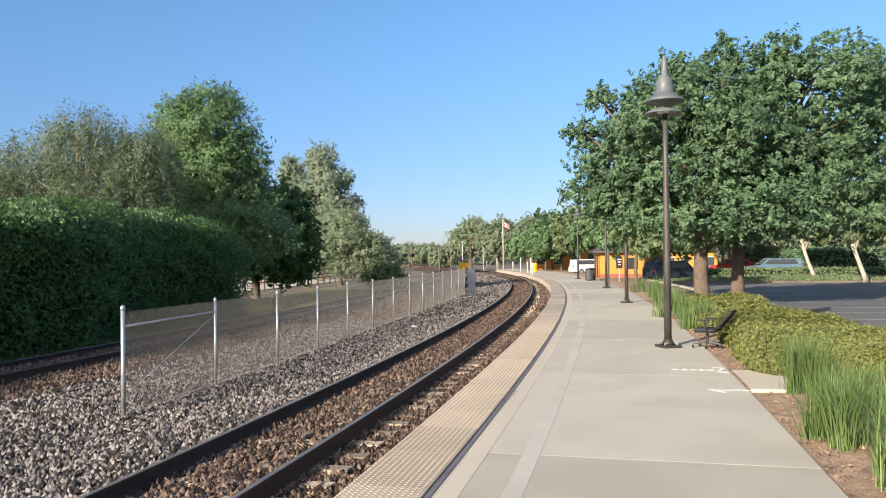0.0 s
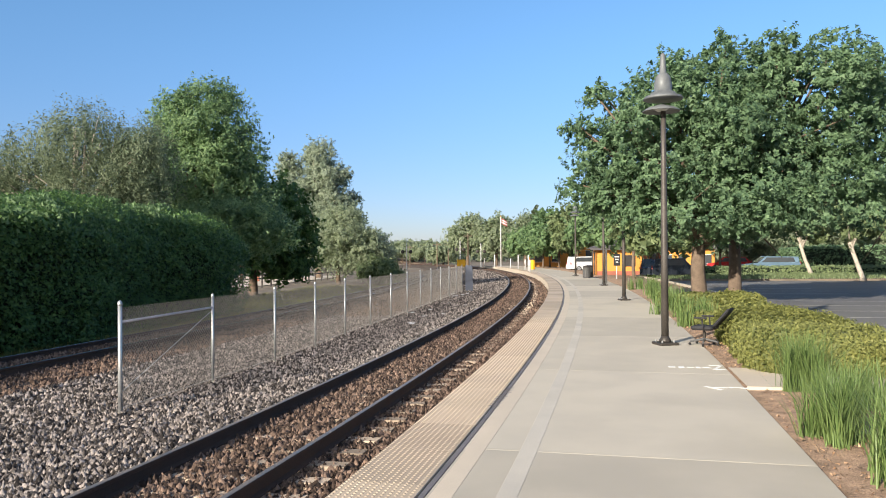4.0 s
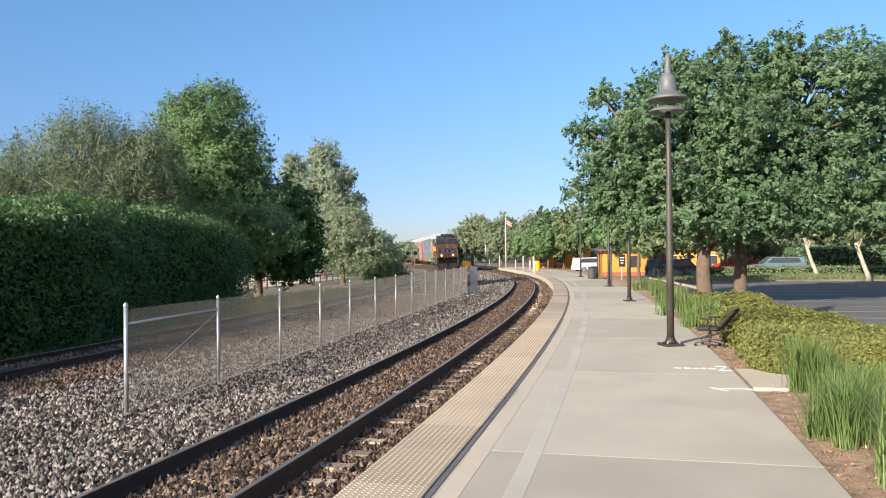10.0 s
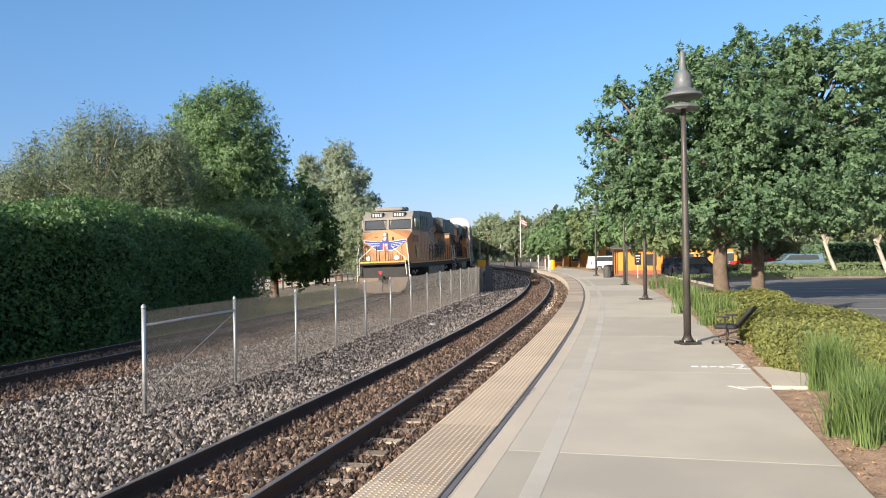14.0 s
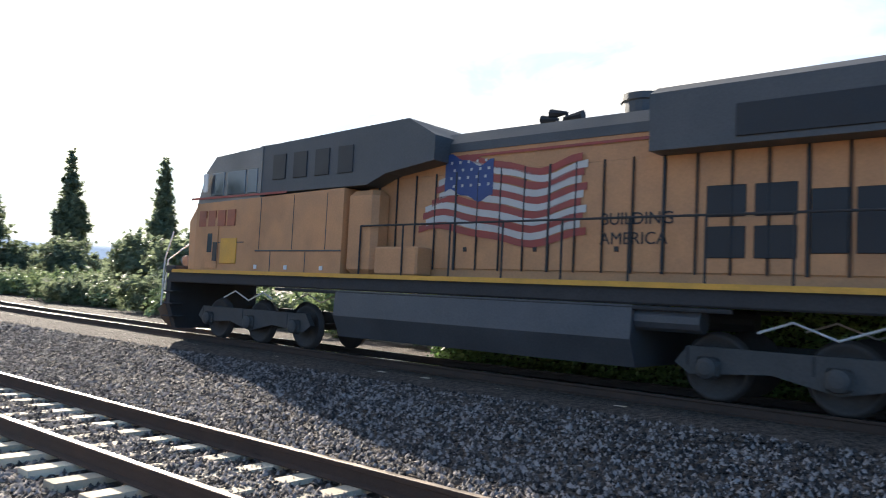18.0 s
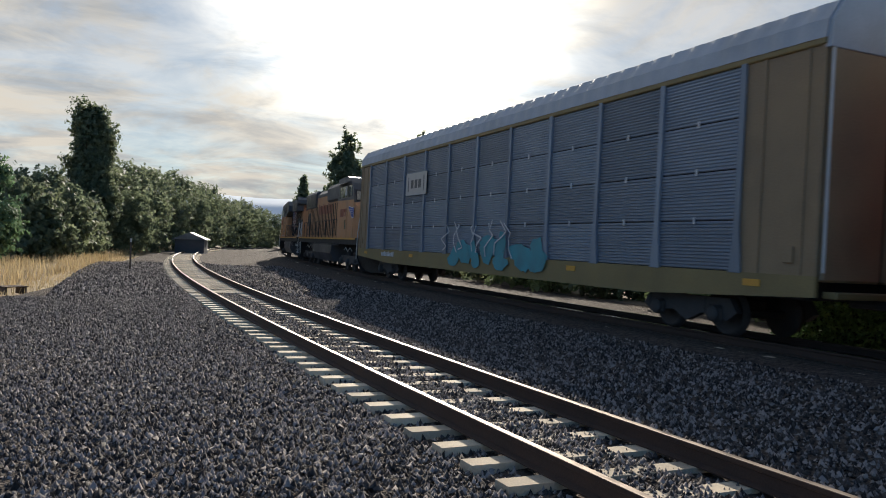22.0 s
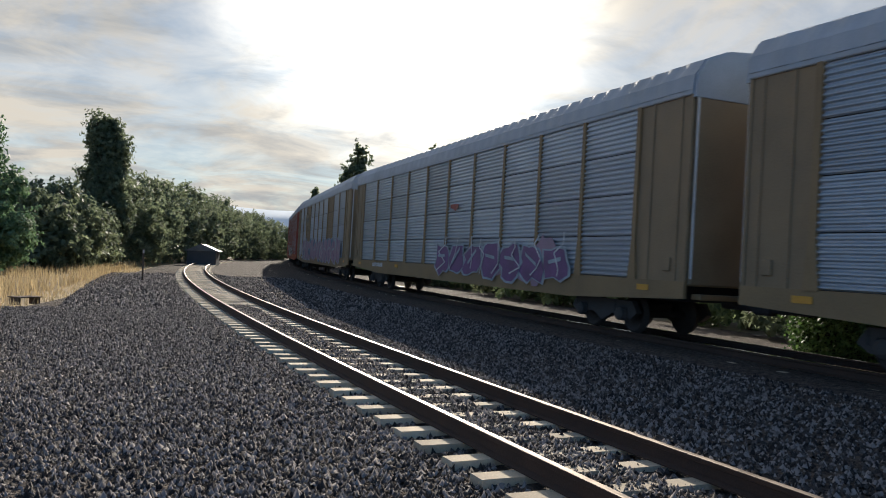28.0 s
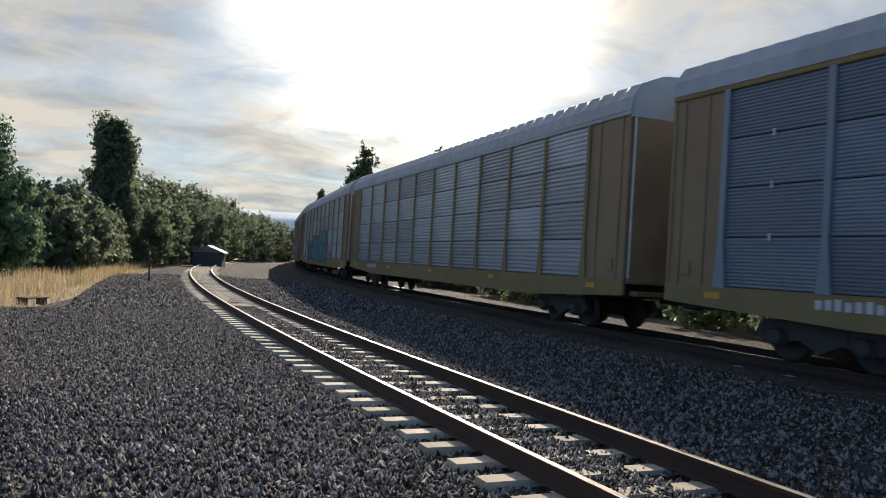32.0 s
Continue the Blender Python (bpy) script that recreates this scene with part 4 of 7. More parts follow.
# ---------------- trees ahead ----------------
tree("willow", "grey-green weeping willow with drooping twigs", (-17.2, 36.5, -0.6), 0.3, 4.6,
     [((0.2, 0, 7.9), (2.6, 2.8, 2.0)), ((3.0, 0, 7.0), (1.5, 2.2, 1.7)), ((-3.2, 0.5, 6.7), (1.8, 2.2, 1.7)), ((0.8, 0, 5.4), (2.6, 2.6, 1.5)), ((-5.4, 1, 6.0), (1.6, 2, 1.5))],
     80000, 0.050, M["leaf_willow"], M["bark_pale"], 31, 0.26, 52, 0.9, 0.6, limbs=12, long=3.0)
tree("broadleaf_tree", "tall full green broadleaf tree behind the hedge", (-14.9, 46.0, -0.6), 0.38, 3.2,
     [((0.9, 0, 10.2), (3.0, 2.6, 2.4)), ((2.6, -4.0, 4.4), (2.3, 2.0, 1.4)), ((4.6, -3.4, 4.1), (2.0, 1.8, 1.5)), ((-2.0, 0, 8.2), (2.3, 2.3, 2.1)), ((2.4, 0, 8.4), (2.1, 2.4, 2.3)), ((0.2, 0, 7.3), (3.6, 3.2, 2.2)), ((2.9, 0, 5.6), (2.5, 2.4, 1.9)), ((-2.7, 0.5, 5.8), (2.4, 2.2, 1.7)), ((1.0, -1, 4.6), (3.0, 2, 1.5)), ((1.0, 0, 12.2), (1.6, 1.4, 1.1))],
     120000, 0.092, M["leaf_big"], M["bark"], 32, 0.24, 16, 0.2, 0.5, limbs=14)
tree("broadleaf_tree", "dense shaded broadleaf tree beside the hedge end", (-13.2, 54.0, -0.6), 0.3, 2.4,
     [((0, 0, 4.6), (2.6, 2.6, 2.4)), ((2.1, 0, 5.4), (1.9, 2.0, 2.1)), ((1.5, 0, 2.6), (2.4, 2, 1.6)), ((3.2, 0, 3.4), (1.6, 1.5, 1.6))],
     22000, 0.18, M["leaf_hedge"], M["bark"], 33, 0.35, 26, 0.2, 0.5)
tree("pine_tree", "old grey-green pine with a rounded top", (-14.3, 90.0, -0.6), 0.4, 7.0,
     [((0.2, 0, 14.0), (2.0, 2.0, 2.4)), ((0.6, 0, 11.2), (2.8, 2.8, 1.9)), ((-1.5, 0, 9.4), (2.5, 2.4, 1.6)), ((2.3, 0, 8.8), (2.4, 2.4, 1.6)), ((-0.6, 0, 7.2), (3.0, 2.6, 1.5)), ((3.6, 0, 7.0), (1.6, 1.6, 1.2))],
     60000, 0.105, M["leaf_pine"], M["bark"], 34, 0.30, 30, 0.0, 0.4, limbs=16, long=2.2)
tree("pine_tree", "smaller grey-green pine beside a taller one", (-18.0, 92.0, -0.6), 0.3, 6.0,
     [((0, 0, 12.2), (1.5, 1.5, 2.2)), ((-0.6, 0, 9.4), (2.1, 2.1, 2.0)), ((0.5, 0, 6.8), (2.4, 2.3, 1.8))],
     34000, 0.105, M["leaf_pine"], M["bark"], 35, 0.30, 30, 0.0, 0.4, limbs=10, long=2.2)
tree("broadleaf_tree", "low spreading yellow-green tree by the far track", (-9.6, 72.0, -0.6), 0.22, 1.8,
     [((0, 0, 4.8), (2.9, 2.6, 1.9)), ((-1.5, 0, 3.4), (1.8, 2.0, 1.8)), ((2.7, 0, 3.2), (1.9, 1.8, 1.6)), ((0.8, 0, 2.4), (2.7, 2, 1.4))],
     52000, 0.105, M["leaf_hazy"], M["bark"], 36, 0.33, 28, 0.15, 0.45)
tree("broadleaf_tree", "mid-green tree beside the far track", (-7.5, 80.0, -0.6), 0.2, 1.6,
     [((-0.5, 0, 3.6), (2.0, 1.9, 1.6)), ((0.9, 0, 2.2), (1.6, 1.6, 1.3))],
     26000, 0.11, M["leaf_hazy"], M["bark"], 37, 0.33, 24, 0.15, 0.45)
tree("shrub", "loose light green shrub beside the far track", (-5.4, 66.0, -0.6), 0.05, 0.5,
     [((0, 0, 1.1), (1.6, 1.2, 0.9)), ((1.0, 0, 0.8), (1.1, 1.0, 0.7))], 9000, 0.11, M["leaf_olive"], M["bark"], 38, 0.25, 20, -0.2, 0.3)

# platform-side trees
tree("platform_tree", "large dark green platform tree, dense with hanging leaves", (10.4, 30.8, 0.1), 0.30, 2.9,
     [((0.2, 0, 8.0), (2.2, 2.3, 1.6)), ((-2.3, -0.2, 7.3), (1.7, 1.9, 1.4)), ((-3.7, 0, 5.8), (1.5, 1.9, 1.2)), ((1.4, 0, 6.3), (2.6, 2.6, 1.5)), ((-1.6, -0.4, 5.3), (2.4, 2.3, 1.2)), ((1.4, -0.5, 4.5), (2.6, 2.4, 1.0)), ((2.4, 0.5, 9.3), (1.6, 1.6, 1.2)), ((-0.9, 0, 9.4), (1.1, 1.2, 0.8)), ((-4.0, 0, 8.3), (0.6, 0.7, 0.6)), ((-4.6, 0, 7.0), (0.7, 0.8, 0.5)), ((-3.0, 0, 4.3), (1.7, 1.6, 0.8)), ((0.9, 0, 10.1), (0.6, 0.6, 0.7)), ((-4.9, 0, 4.6), (0.8, 0.9, 0.5)), ((3.2, 0, 10.4), (0.7, 0.7, 0.6)), ((-0.6, -0.6, 3.5), (3.3, 2.6, 0.85)), ((2.2, -0.4, 3.6), (2.2, 2.2, 0.9))],
     86000, 0.098, M["leaf_tree"], M["bark"], 41, 0.17, 24, 0.35, 0.42, "platform trees", 26)
tree("platform_tree", "large dark green tree between platform and parking", (12.4, 32.4, 0.1), 0.27, 3.0,
     [((2.6, -1.5, 8.6), (2.4, 2.2, 1.7)), ((0.6, -1, 7.4), (2.0, 2.0, 1.6)), ((4.4, -1, 7.2), (2.2, 2.2, 1.7)), ((2.0, -1.6, 5.2), (2.8, 2.4, 1.4)), ((4.8, -1, 5.2), (2.4, 2.2, 1.3)), ((3.8, -1, 9.9), (1.5, 1.5, 1.1)), ((0.4, -1.2, 4.2), (2.2, 2.0, 1.0)), ((6.2, 0, 8.4), (1.5, 1.5, 1.2)), ((1.4, -1, 9.6), (1.1, 1.1, 0.8)), ((3.0, -1.4, 3.8), (3.4, 2.6, 1.0))],
     47000, 0.098, M["leaf_tree"], M["bark"], 42, 0.17, 26, 0.35, 0.42, "platform trees", 26)
tree("platform_tree", "broad green tree at the edge of the parking lot", (21.6, 34.0, 0.1), 0.27, 3.2,
     [((0, 0, 9.2), (2.4, 2.6, 1.8)), ((-2.2, 0, 7.2), (2.0, 2.2, 1.6)), ((2.4, 0, 7.2), (2.2, 2.2, 1.6)), ((-0.4, 0, 5.6), (2.8, 2.6, 1.3)), ((-1.6, 0, 10.6), (1.2, 1.2, 0.9)), ((-3.4, 0, 9.2), (1.0, 1.0, 0.8)), ((-0.6, 0, 4.6), (3.4, 2.6, 1.0))],
     15000, 0.11, M["leaf_tree"], M["bark"], 43, 0.20, 24, 0.4, 0.5, "platform trees", 22)
for i, (x, y, h, w) in enumerate([(13.2, 99, 5.6, 2.2), (15.6, 101, 5.8, 2.3), (11.8, 106, 5.2, 2.0), (14.0, 48, 6.6, 2.3), (14.6, 58, 6.8, 2.4), (18.6, 66, 7.0, 2.5), (16.2, 80, 7.2, 2.6), (16.4, 92, 7.4, 2.7), (14.8, 104, 7.6, 2.8), (21, 66, 7.0, 2.6), (27, 74, 7.2, 2.8)]):
    tree("platform_tree", "light green young tree along the platform", (x, y, 0.1), 0.13, 2.3,
         [((0, 0, h * 0.72), (w, w, h * 0.25)), ((-w * 0.5, 0, h * 0.55), (w * 0.7, w * 0.7, h * 0.2)), ((w * 0.5, 0.3, h * 0.55), (w * 0.7, w * 0.7, h * 0.2)), ((0, 0, h * 0.9), (w * 0.5, w * 0.5, h * 0.12))],
         8500, 0.24, M["leaf_olive"] if i % 2 else M["leaf_big"], M["bark"], 50 + i, 0.3, 20, 0.4, 0.4, "platform trees", 8)
for i, (x, y, h) in enumerate([(31.3, 64.8, 6.0), (30.1, 54.7, 5.6), (37, 60, 6.4)]):
    tree("parking_tree", "slim pale-barked tree on the parking verge", (x, y, 0.2), 0.16, 2.6,
         [((0.4, 0, h * 0.75), (2.2, 2.2, 1.4)), ((-0.8, 0, h * 0.95), (1.6, 1.6, 1.1)), ((1.4, 0, h * 0.9), (1.5, 1.5, 1.0))],
         7000, 0.24, M["leaf_olive"], M["bark_pale"], 60 + i, 0.3, 20, 0.4, 0.4, "parking trees", 8, lean=(-0.9, 0))
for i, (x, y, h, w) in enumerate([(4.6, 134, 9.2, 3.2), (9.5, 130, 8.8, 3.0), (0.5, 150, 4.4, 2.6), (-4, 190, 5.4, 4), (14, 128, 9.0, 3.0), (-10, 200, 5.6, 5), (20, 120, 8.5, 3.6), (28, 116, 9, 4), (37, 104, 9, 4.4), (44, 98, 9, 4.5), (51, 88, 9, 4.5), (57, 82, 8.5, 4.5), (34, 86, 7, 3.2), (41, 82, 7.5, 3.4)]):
    tree("background_tree", "pale green tree in the distance, haze put in its leaf colour", (x, y, -0.5), 0.2, 2.4,
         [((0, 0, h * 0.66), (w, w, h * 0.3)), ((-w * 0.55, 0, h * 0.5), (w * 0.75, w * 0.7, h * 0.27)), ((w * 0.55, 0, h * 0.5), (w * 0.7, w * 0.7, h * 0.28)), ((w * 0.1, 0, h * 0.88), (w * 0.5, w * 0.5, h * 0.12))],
         13000, 0.23, M["leaf_hazy"], M["bark"], 70 + i, 0.36, 16, 0.2, 0.4, "background trees", 6)
tree("cypress", "slender dark conifer in the distance", (14.6, 118, -0.5), 0.12, 1.0, [((0, 0, 4.5), (0.9, 0.9, 4.0)), ((0, 0, 8.0), (0.4, 0.4, 1.6))], 3500, 0.3, M["leaf_dark"], M["bark"], 90, 0.25, 12, -0.2, 0.3, limbs=3)


# clipped hedge, grass clumps and shrubs beside the platform
def clipped_hedge(name, label, cx, cy, yaw, sx, sy, h, n, size, material, seed):
    rg = np.random.default_rng(seed)
    t = thing(name, label, "hedge", at=pose(cx, cy, 0.05, 0, 0, yaw))
    # dark block under the leaves; shade between them is painted in
    part("foliage_mass", Shape().box((0, 0, h * 0.45), (sx * 0.93, sy * 0.93, h * 0.9), 0.25), M["shade_core"], t, "dark inner mass, shade between the leaves put in its colour")
    u = rg.uniform(-1, 1, size=(n, 3))
    face = rg.choice(5, size=n, p=[0.4, 0.15, 0.15, 0.15, 0.15])
    u[face == 0, 2] = 1
    u[face == 1, 0], u[face == 2, 0], u[face == 3, 1], u[face == 4, 1] = 1, -1, 1, -1
    rad = np.maximum(1, (np.abs(u) ** 7).sum(1) ** (1 / 7.0))[:, None]
    u = u / rad
    p = u * np.array([sx / 2, sy / 2, h / 2]) + np.array([0, 0, h / 2])
    lump = np.array([noise.noise((q[0] * 1.1, q[1] * 1.1, q[2] + seed)) for q in p])
    p += u * (0.16 * lump)[:, None]
    p += rg.normal(size=(n, 3)) * 0.05
    part("leaves", leaves("leaves", p, size, rg, -0.1, 1.4, 0.0, u + np.array([0, 0, 0.3])), material, t)
    return t


clipped_hedge("clipped_hedge", "low clipped yellow-green hedge beside the platform", 7.15, 15.6, -14, 2.3, 6.4, 0.76, 80000, 0.036, M["leaf_shrub"], 61)
clipped_hedge("clipped_hedge", "low hedge around the tree trunks", 10.3, 29.6, -12, 3.6, 3.0, 0.5, 14000, 0.07, M["leaf_shrub"], 62)
clipped_hedge("clipped_hedge", "low clipped hedge along the platform edge", 8.9, 24.0, -13, 2.4, 7.6, 0.5, 24000, 0.06, M["leaf_shrub"], 63)
clipped_hedge("clipped_hedge", "long low hedge behind the parking lot", 36, 66, -10, 44, 3.0, 0.8, 22000, 0.12, M["leaf_olive"], 64)
clipped_hedge("screening_hedge", "tall dark screening hedge behind the parking verge", 50.5, 73.0, -14, 34, 2.5, 2.6, 24000, 0.16, M["leaf_tree"], 65)
def grass_clump(label, c, n, spread, h, w, bend, seed, tufts):
    """A clump of strap leaves in separate tufts."""
    rg = np.random.default_rng(seed)
    t = thing("grass_clump", label, "grass", "grass clumps", at=Matrix.Translation(c))
    for _ in range(tufts):
        k = n // tufts
        o = rg.normal(size=2) * spread
        pts = np.concatenate([o + rg.normal(size=(k, 2)) * spread * 0.38, np.zeros((k, 1))], 1)
        ob = blades("tuft", pts, h * float(rg.uniform(0.82, 1.1)), w, rg, M["blade"], "", "", bend, "")
        ob.parent = t


for k, (x, y, hh, n) in enumerate([(5.25, 11.3, 0.78, 900), (4.42, 8.45, 0.78, 950), (4.25, 7.0, 0.76, 700), (5.6, 10.2, 0.6, 420)]):
    grass_clump("green strap-leaved ornamental grass clump in mulch", (x, y, PZ - 0.02), n, 0.17, hh, 0.007, 0.75, 80 + k, 9)
for k, (s, o) in enumerate([(22.5, 6.8), (25.5, 6.9), (28.0, 6.7), (31.0, 6.9), (34.5, 6.9), (38.0, 7.0), (43.0, 7.0)]):
    grass_clump("tall ornamental grass clump along the platform", tuple(beside(s, o, PZ - 0.02)), 330, 0.3, 0.72, 0.012, 0.65, 180 + k, 6)

# dry leaves and twigs on the mulch
rgl = np.random.default_rng(301)
n = 2600
ls, lo = rgl.uniform(3.0, 24, n), 6.22 + np.abs(rgl.normal(size=n)) * 0.9
lp = np.array([tuple(beside(a, b, PZ - 0.012 + 0.02 * (b - 6.2))) for a, b in zip(ls, lo)])
lit = leaves("leaf_litter", lp + np.array([0, 0, 0.008]), 0.021, rgl, 0.0, 2.0, 0.0, np.tile([0.0, 0.0, 1.0], (n, 1)))
tagged(part("leaf_litter", lit, M["litter"]), "dry tan leaves scattered on the mulch", "leaf litter", kind="stuff")

# grass on the verge behind the lot
n = 16000
gs, go = rgl.uniform(58.4, 70, n), rgl.uniform(10.6, 44, n)
gp_ = np.array([tuple(beside(a, b, 0.15 + 0.1 * (a - 58.2) / 14)) for a, b in zip(gs, go)])
blades("verge_grass", gp_, 0.22, 0.03, rgl, M["leaf_olive"], "green ground cover on the parking verge", spread=0.9)

# rough grass between the far track and the trees
n = 15000
rs = 31 + 34 * rgl.uniform(0, 1, n) ** 1.1
ro = np.array([-far_gap(a) for a in rs]) - 2.6 - 6.5 * rgl.uniform(0, 1, n) ** 1.4
rp = np.array([tuple(beside(a, b, -0.62 + 0.1 * max(0.0, 1 - abs(b + far_gap(a) + 2.6)))) for a, b in zip(rs, ro)])
blades("rough_grass", rp, 0.24, 0.02, rgl, M["leaf_shrub"], "rough grass and weeds beside the far track", spread=0.9)

# ---------------- the other way along the line ----------------
M["dry_earth"] = mat("dry_earth", (0.36, 0.27, 0.15), 0.95, 0, 0.35, 0.5, 14, 0.6, 0.03, spots=0.35)
# hills: distance haze put into a pale colour and a faint glow
M["hazy_hill"] = mat("hazy_hill", (0.40, 0.46, 0.52), 1.0, 0, 0.08, 0.004, 0.03, 0, emit=0.35)
rows = []
for s in np.arange(-160, -1.9, 3.0):
    r0 = verge_edge(s)
    rows.append([beside(s, o, z + (0.05 * noise.noise((s * 0.3, o * 0.5, 0)) if z > -0.6 else 0)) for o, z in ((r0 - 0.5, -0.60), (r0 + 0.7, -0.40), (r0 + 2, -0.33), (r0 + 6, -0.28), (r0 + 14, -0.25), (r0 + 30, -0.25), (r0 + 60, -0.62))])
solid("dry_verge", Shape().strip(rows), M["dry_earth"], "dry bleached earth verge beside the ballast", "verge", smooth=True)
rg2 = np.random.default_rng(8)
n = 42000
ss, oo = -14 - 116 * rg2.uniform(0, 1, n) ** 1.3, rg2.uniform(0, 1, n) ** 1.1 * 12
keep = np.array([noise.noise((s * 0.22, o * 0.35, 3)) for s, o in zip(ss, oo)]) + rg2.uniform(-0.35, 0.5, n) > -0.05
ss, oo = ss[keep], oo[keep]
pts = np.array([tuple(beside(s, verge_edge(s) + 0.6 + o, -0.38)) for s, o in zip(ss, oo)])
blades("dry_grass", pts, 0.62, 0.016, rg2, M["dry_grass"], "tall dry golden grass beside the ballast", spread=0.7)
n = 2600
ss, oo = -20 - 50 * rg2.uniform(0, 1, n), rg2.uniform(-0.6, 1.0, n)
pts = np.array([tuple(beside(s, verge_edge(s) + o, -0.40)) for s, o in zip(ss, oo)])
blades("dry_weeds", pts, 0.22, 0.012, rg2, M["dry_grass"], "sparse dry weeds at the ballast edge", spread=0.9)


def at_yaw(yaw, dist, z=-0.55):
    return (-math.sin(radians(yaw)) * dist, math.cos(radians(yaw)) * dist, z)


tree("poplar", "tall narrow poplar beside a dark grove", (-21.1, -72.0, -0.5), 0.3, 4.0,
     [((0, 0, 10.6), (1.5, 1.5, 2.7)), ((0.3, 0, 7.6), (2.0, 2.0, 2.4)), ((-0.2, 0, 4.6), (2.0, 2.0, 2.2)), ((0.8, 0, 12.2), (1.0, 1.0, 1.4))],
     34000, 0.17, M["leaf_dark"], M["bark"], 101, 0.28, 20, 0.1, 0.4, limbs=12)
tree("poplar", "tall leafy poplar at the edge of the verge", (-7.0, -45.0, -0.5), 0.28, 3.0,
     [((0.6, 0, 6.9), (1.4, 1.5, 2.0)), ((0.2, 0, 4.4), (1.8, 1.8, 2.2)), ((-0.2, 0, 2.2), (1.9, 1.8, 1.7)), ((1.2, 0, 8.3), (0.7, 0.8, 1.0))],
     32000, 0.13, M["leaf_tree"], M["bark"], 102, 0.22, 20, 0.2, 0.4, limbs=12)
for i, (x, y, h, w) in enumerate([(-11.5, -57, 5.6, 2.6), (-14.8, -61, 6.2, 2.6), (-17.6, -67, 5.6, 2.4), (-24.5, -78, 8.6, 3.2), (-29, -86, 9.8, 3.6), (-34.5, -94, 9.9, 3.8), (-40, -101, 10.3, 3.8), (-46.5, -110, 10.0, 4.0), (-53, -119, 9.8, 4.0), (-60, -127, 8.4, 4.2), (-68, -137, 9.0, 4.0), (-9, -66, 6.5, 3.2), (-3, -58, 7.0, 3.5), (-77, -146, 8.0, 4.2)]):
    tree("grove_tree", "dark shaded grove tree beyond the dry grass", (x, y, -0.5), 0.22, 1.8,
         [((0, 0, h * 0.62), (w, w, h * 0.33)), ((-w * 0.55, 0, h * 0.42), (w * 0.75, w * 0.75, h * 0.32)), ((w * 0.6, 0, h * 0.42), (w * 0.75, w * 0.75, h * 0.32)), ((w * 0.15, 0, h * 0.88), (w * 0.5, w * 0.5, h * 0.13)), ((0, w * 0.5, h * 0.22), (w * 1.05, w * 0.7, h * 0.2))],
         13000, 0.21, M["leaf_dark"], M["bark"], 110 + i, 0.32, 16, 0.2, 0.4, "grove trees", 7)
for i, (yaw, d, top, w) in enumerate([(146.4, 110, 17.6, 5.6), (140.9, 130, 20.4, 3.2), (135.0, 120, 19.5, 2.6), (128.0, 95, 13.5, 2.4), (124.5, 88, 12.0, 2.6), (149.5, 150, 14.0, 3.0)]):
    p = at_yaw(yaw, d)
    tree("conifer", "tall dark pointed conifer behind the railway", p, 0.3, top * 0.3,
         [((0, 0, top * (0.16 + 0.115 * k)), (w * (1 - k * 0.125), w * (1 - k * 0.125), top * 0.10)) for k in range(7)] + [((0, 0, top * 0.96), (w * 0.13, w * 0.13, top * 0.05))],
         26000, 0.27, M["leaf_dark"], M["bark"], 140 + i, 0.26, 14, 0.25, 0.12, "conifers", 8, long=2.0)
# shrubs beyond the far track
for i, s in enumerate(np.arange(-15, -120, -6.5)):
    p = beside(s, -far_gap(s) - 8.4 - 0.8 * (i % 3), -0.6)
    h = 1.9 + 0.5 * math.sin(i * 2.1)
    tree("shrub", "low dusty green shrub beyond the far track", tuple(p), 0.06, 0.5,
         [((0, 0, h * 0.5), (2.0, 2.6, h * 0.5)), ((0.4, 2.2, h * 0.42), (1.5, 1.9, h * 0.42)), ((0, -2.2, h * 0.42), (1.6, 2.0, h * 0.42))],
         4200, 0.17, M["leaf_olive"] if i % 2 else M["leaf_dark"], M["bark"], 160 + i, 0.25, 18, 0.0, 0.3, "trackside shrubs", 4)
for i, s in enumerate(np.arange(-18, -110, -15.0)):
    p = beside(s, -far_gap(s) - 13 - 2 * (i % 2), -0.6)
    tree("background_tree", "rounded green tree behind the railway", tuple(p), 0.16, 1.8,
         [((0, 0, 3.4), (2.4, 2.4, 1.7)), ((1.4, 1, 2.5), (1.8, 1.8, 1.4)), ((-1.4, -1, 2.6), (1.8, 1.8, 1.5))],
         5000, 0.26, M["leaf_dark"], M["bark"], 190 + i, 0.3, 18, 0.2, 0.4, "background trees", 5)

# far woods and hills, all round
rg3 = np.random.default_rng(9)
yaws = np.concatenate([rg3.uniform(-40, 60, 16000), rg3.uniform(100, 200, 16000)])
dist = 230 + 70 * rg3.uniform(0, 1, len(yaws))
hh = np.array([5.0 + 3.2 * noise.noise((y * 0.21, 0, 0)) + 2.0 * noise.noise((y * 0.9, 5, 0)) for y in yaws])
zz = -0.6 + hh * rg3.uniform(0, 1, len(yaws)) ** 0.6
pts = np.stack([-np.sin(np.radians(yaws)) * dist, np.cos(np.radians(yaws)) * dist, zz], 1)
tagged(part("far_woods", leaves("far_woods", pts, 1.5, rg3, 0.0, 1.2), M["leaf_dark"]), "band of distant dark woods", "woods", kind="stuff")
rows = []
for y in np.arange(85, 215, 2.5):
    top = 70 + 90 * max(0, 1 - abs(y - 158) / 26.0) + 28 * noise.noise((y * 0.12, 0, 0)) + 10 * noise.noise((y * 0.6, 0, 0))
    rows.append([at_yaw(y, 2300, -1), at_yaw(y, 2450, top * 0.7), at_yaw(y, 2600, top), at_yaw(y, 2900, -1)])
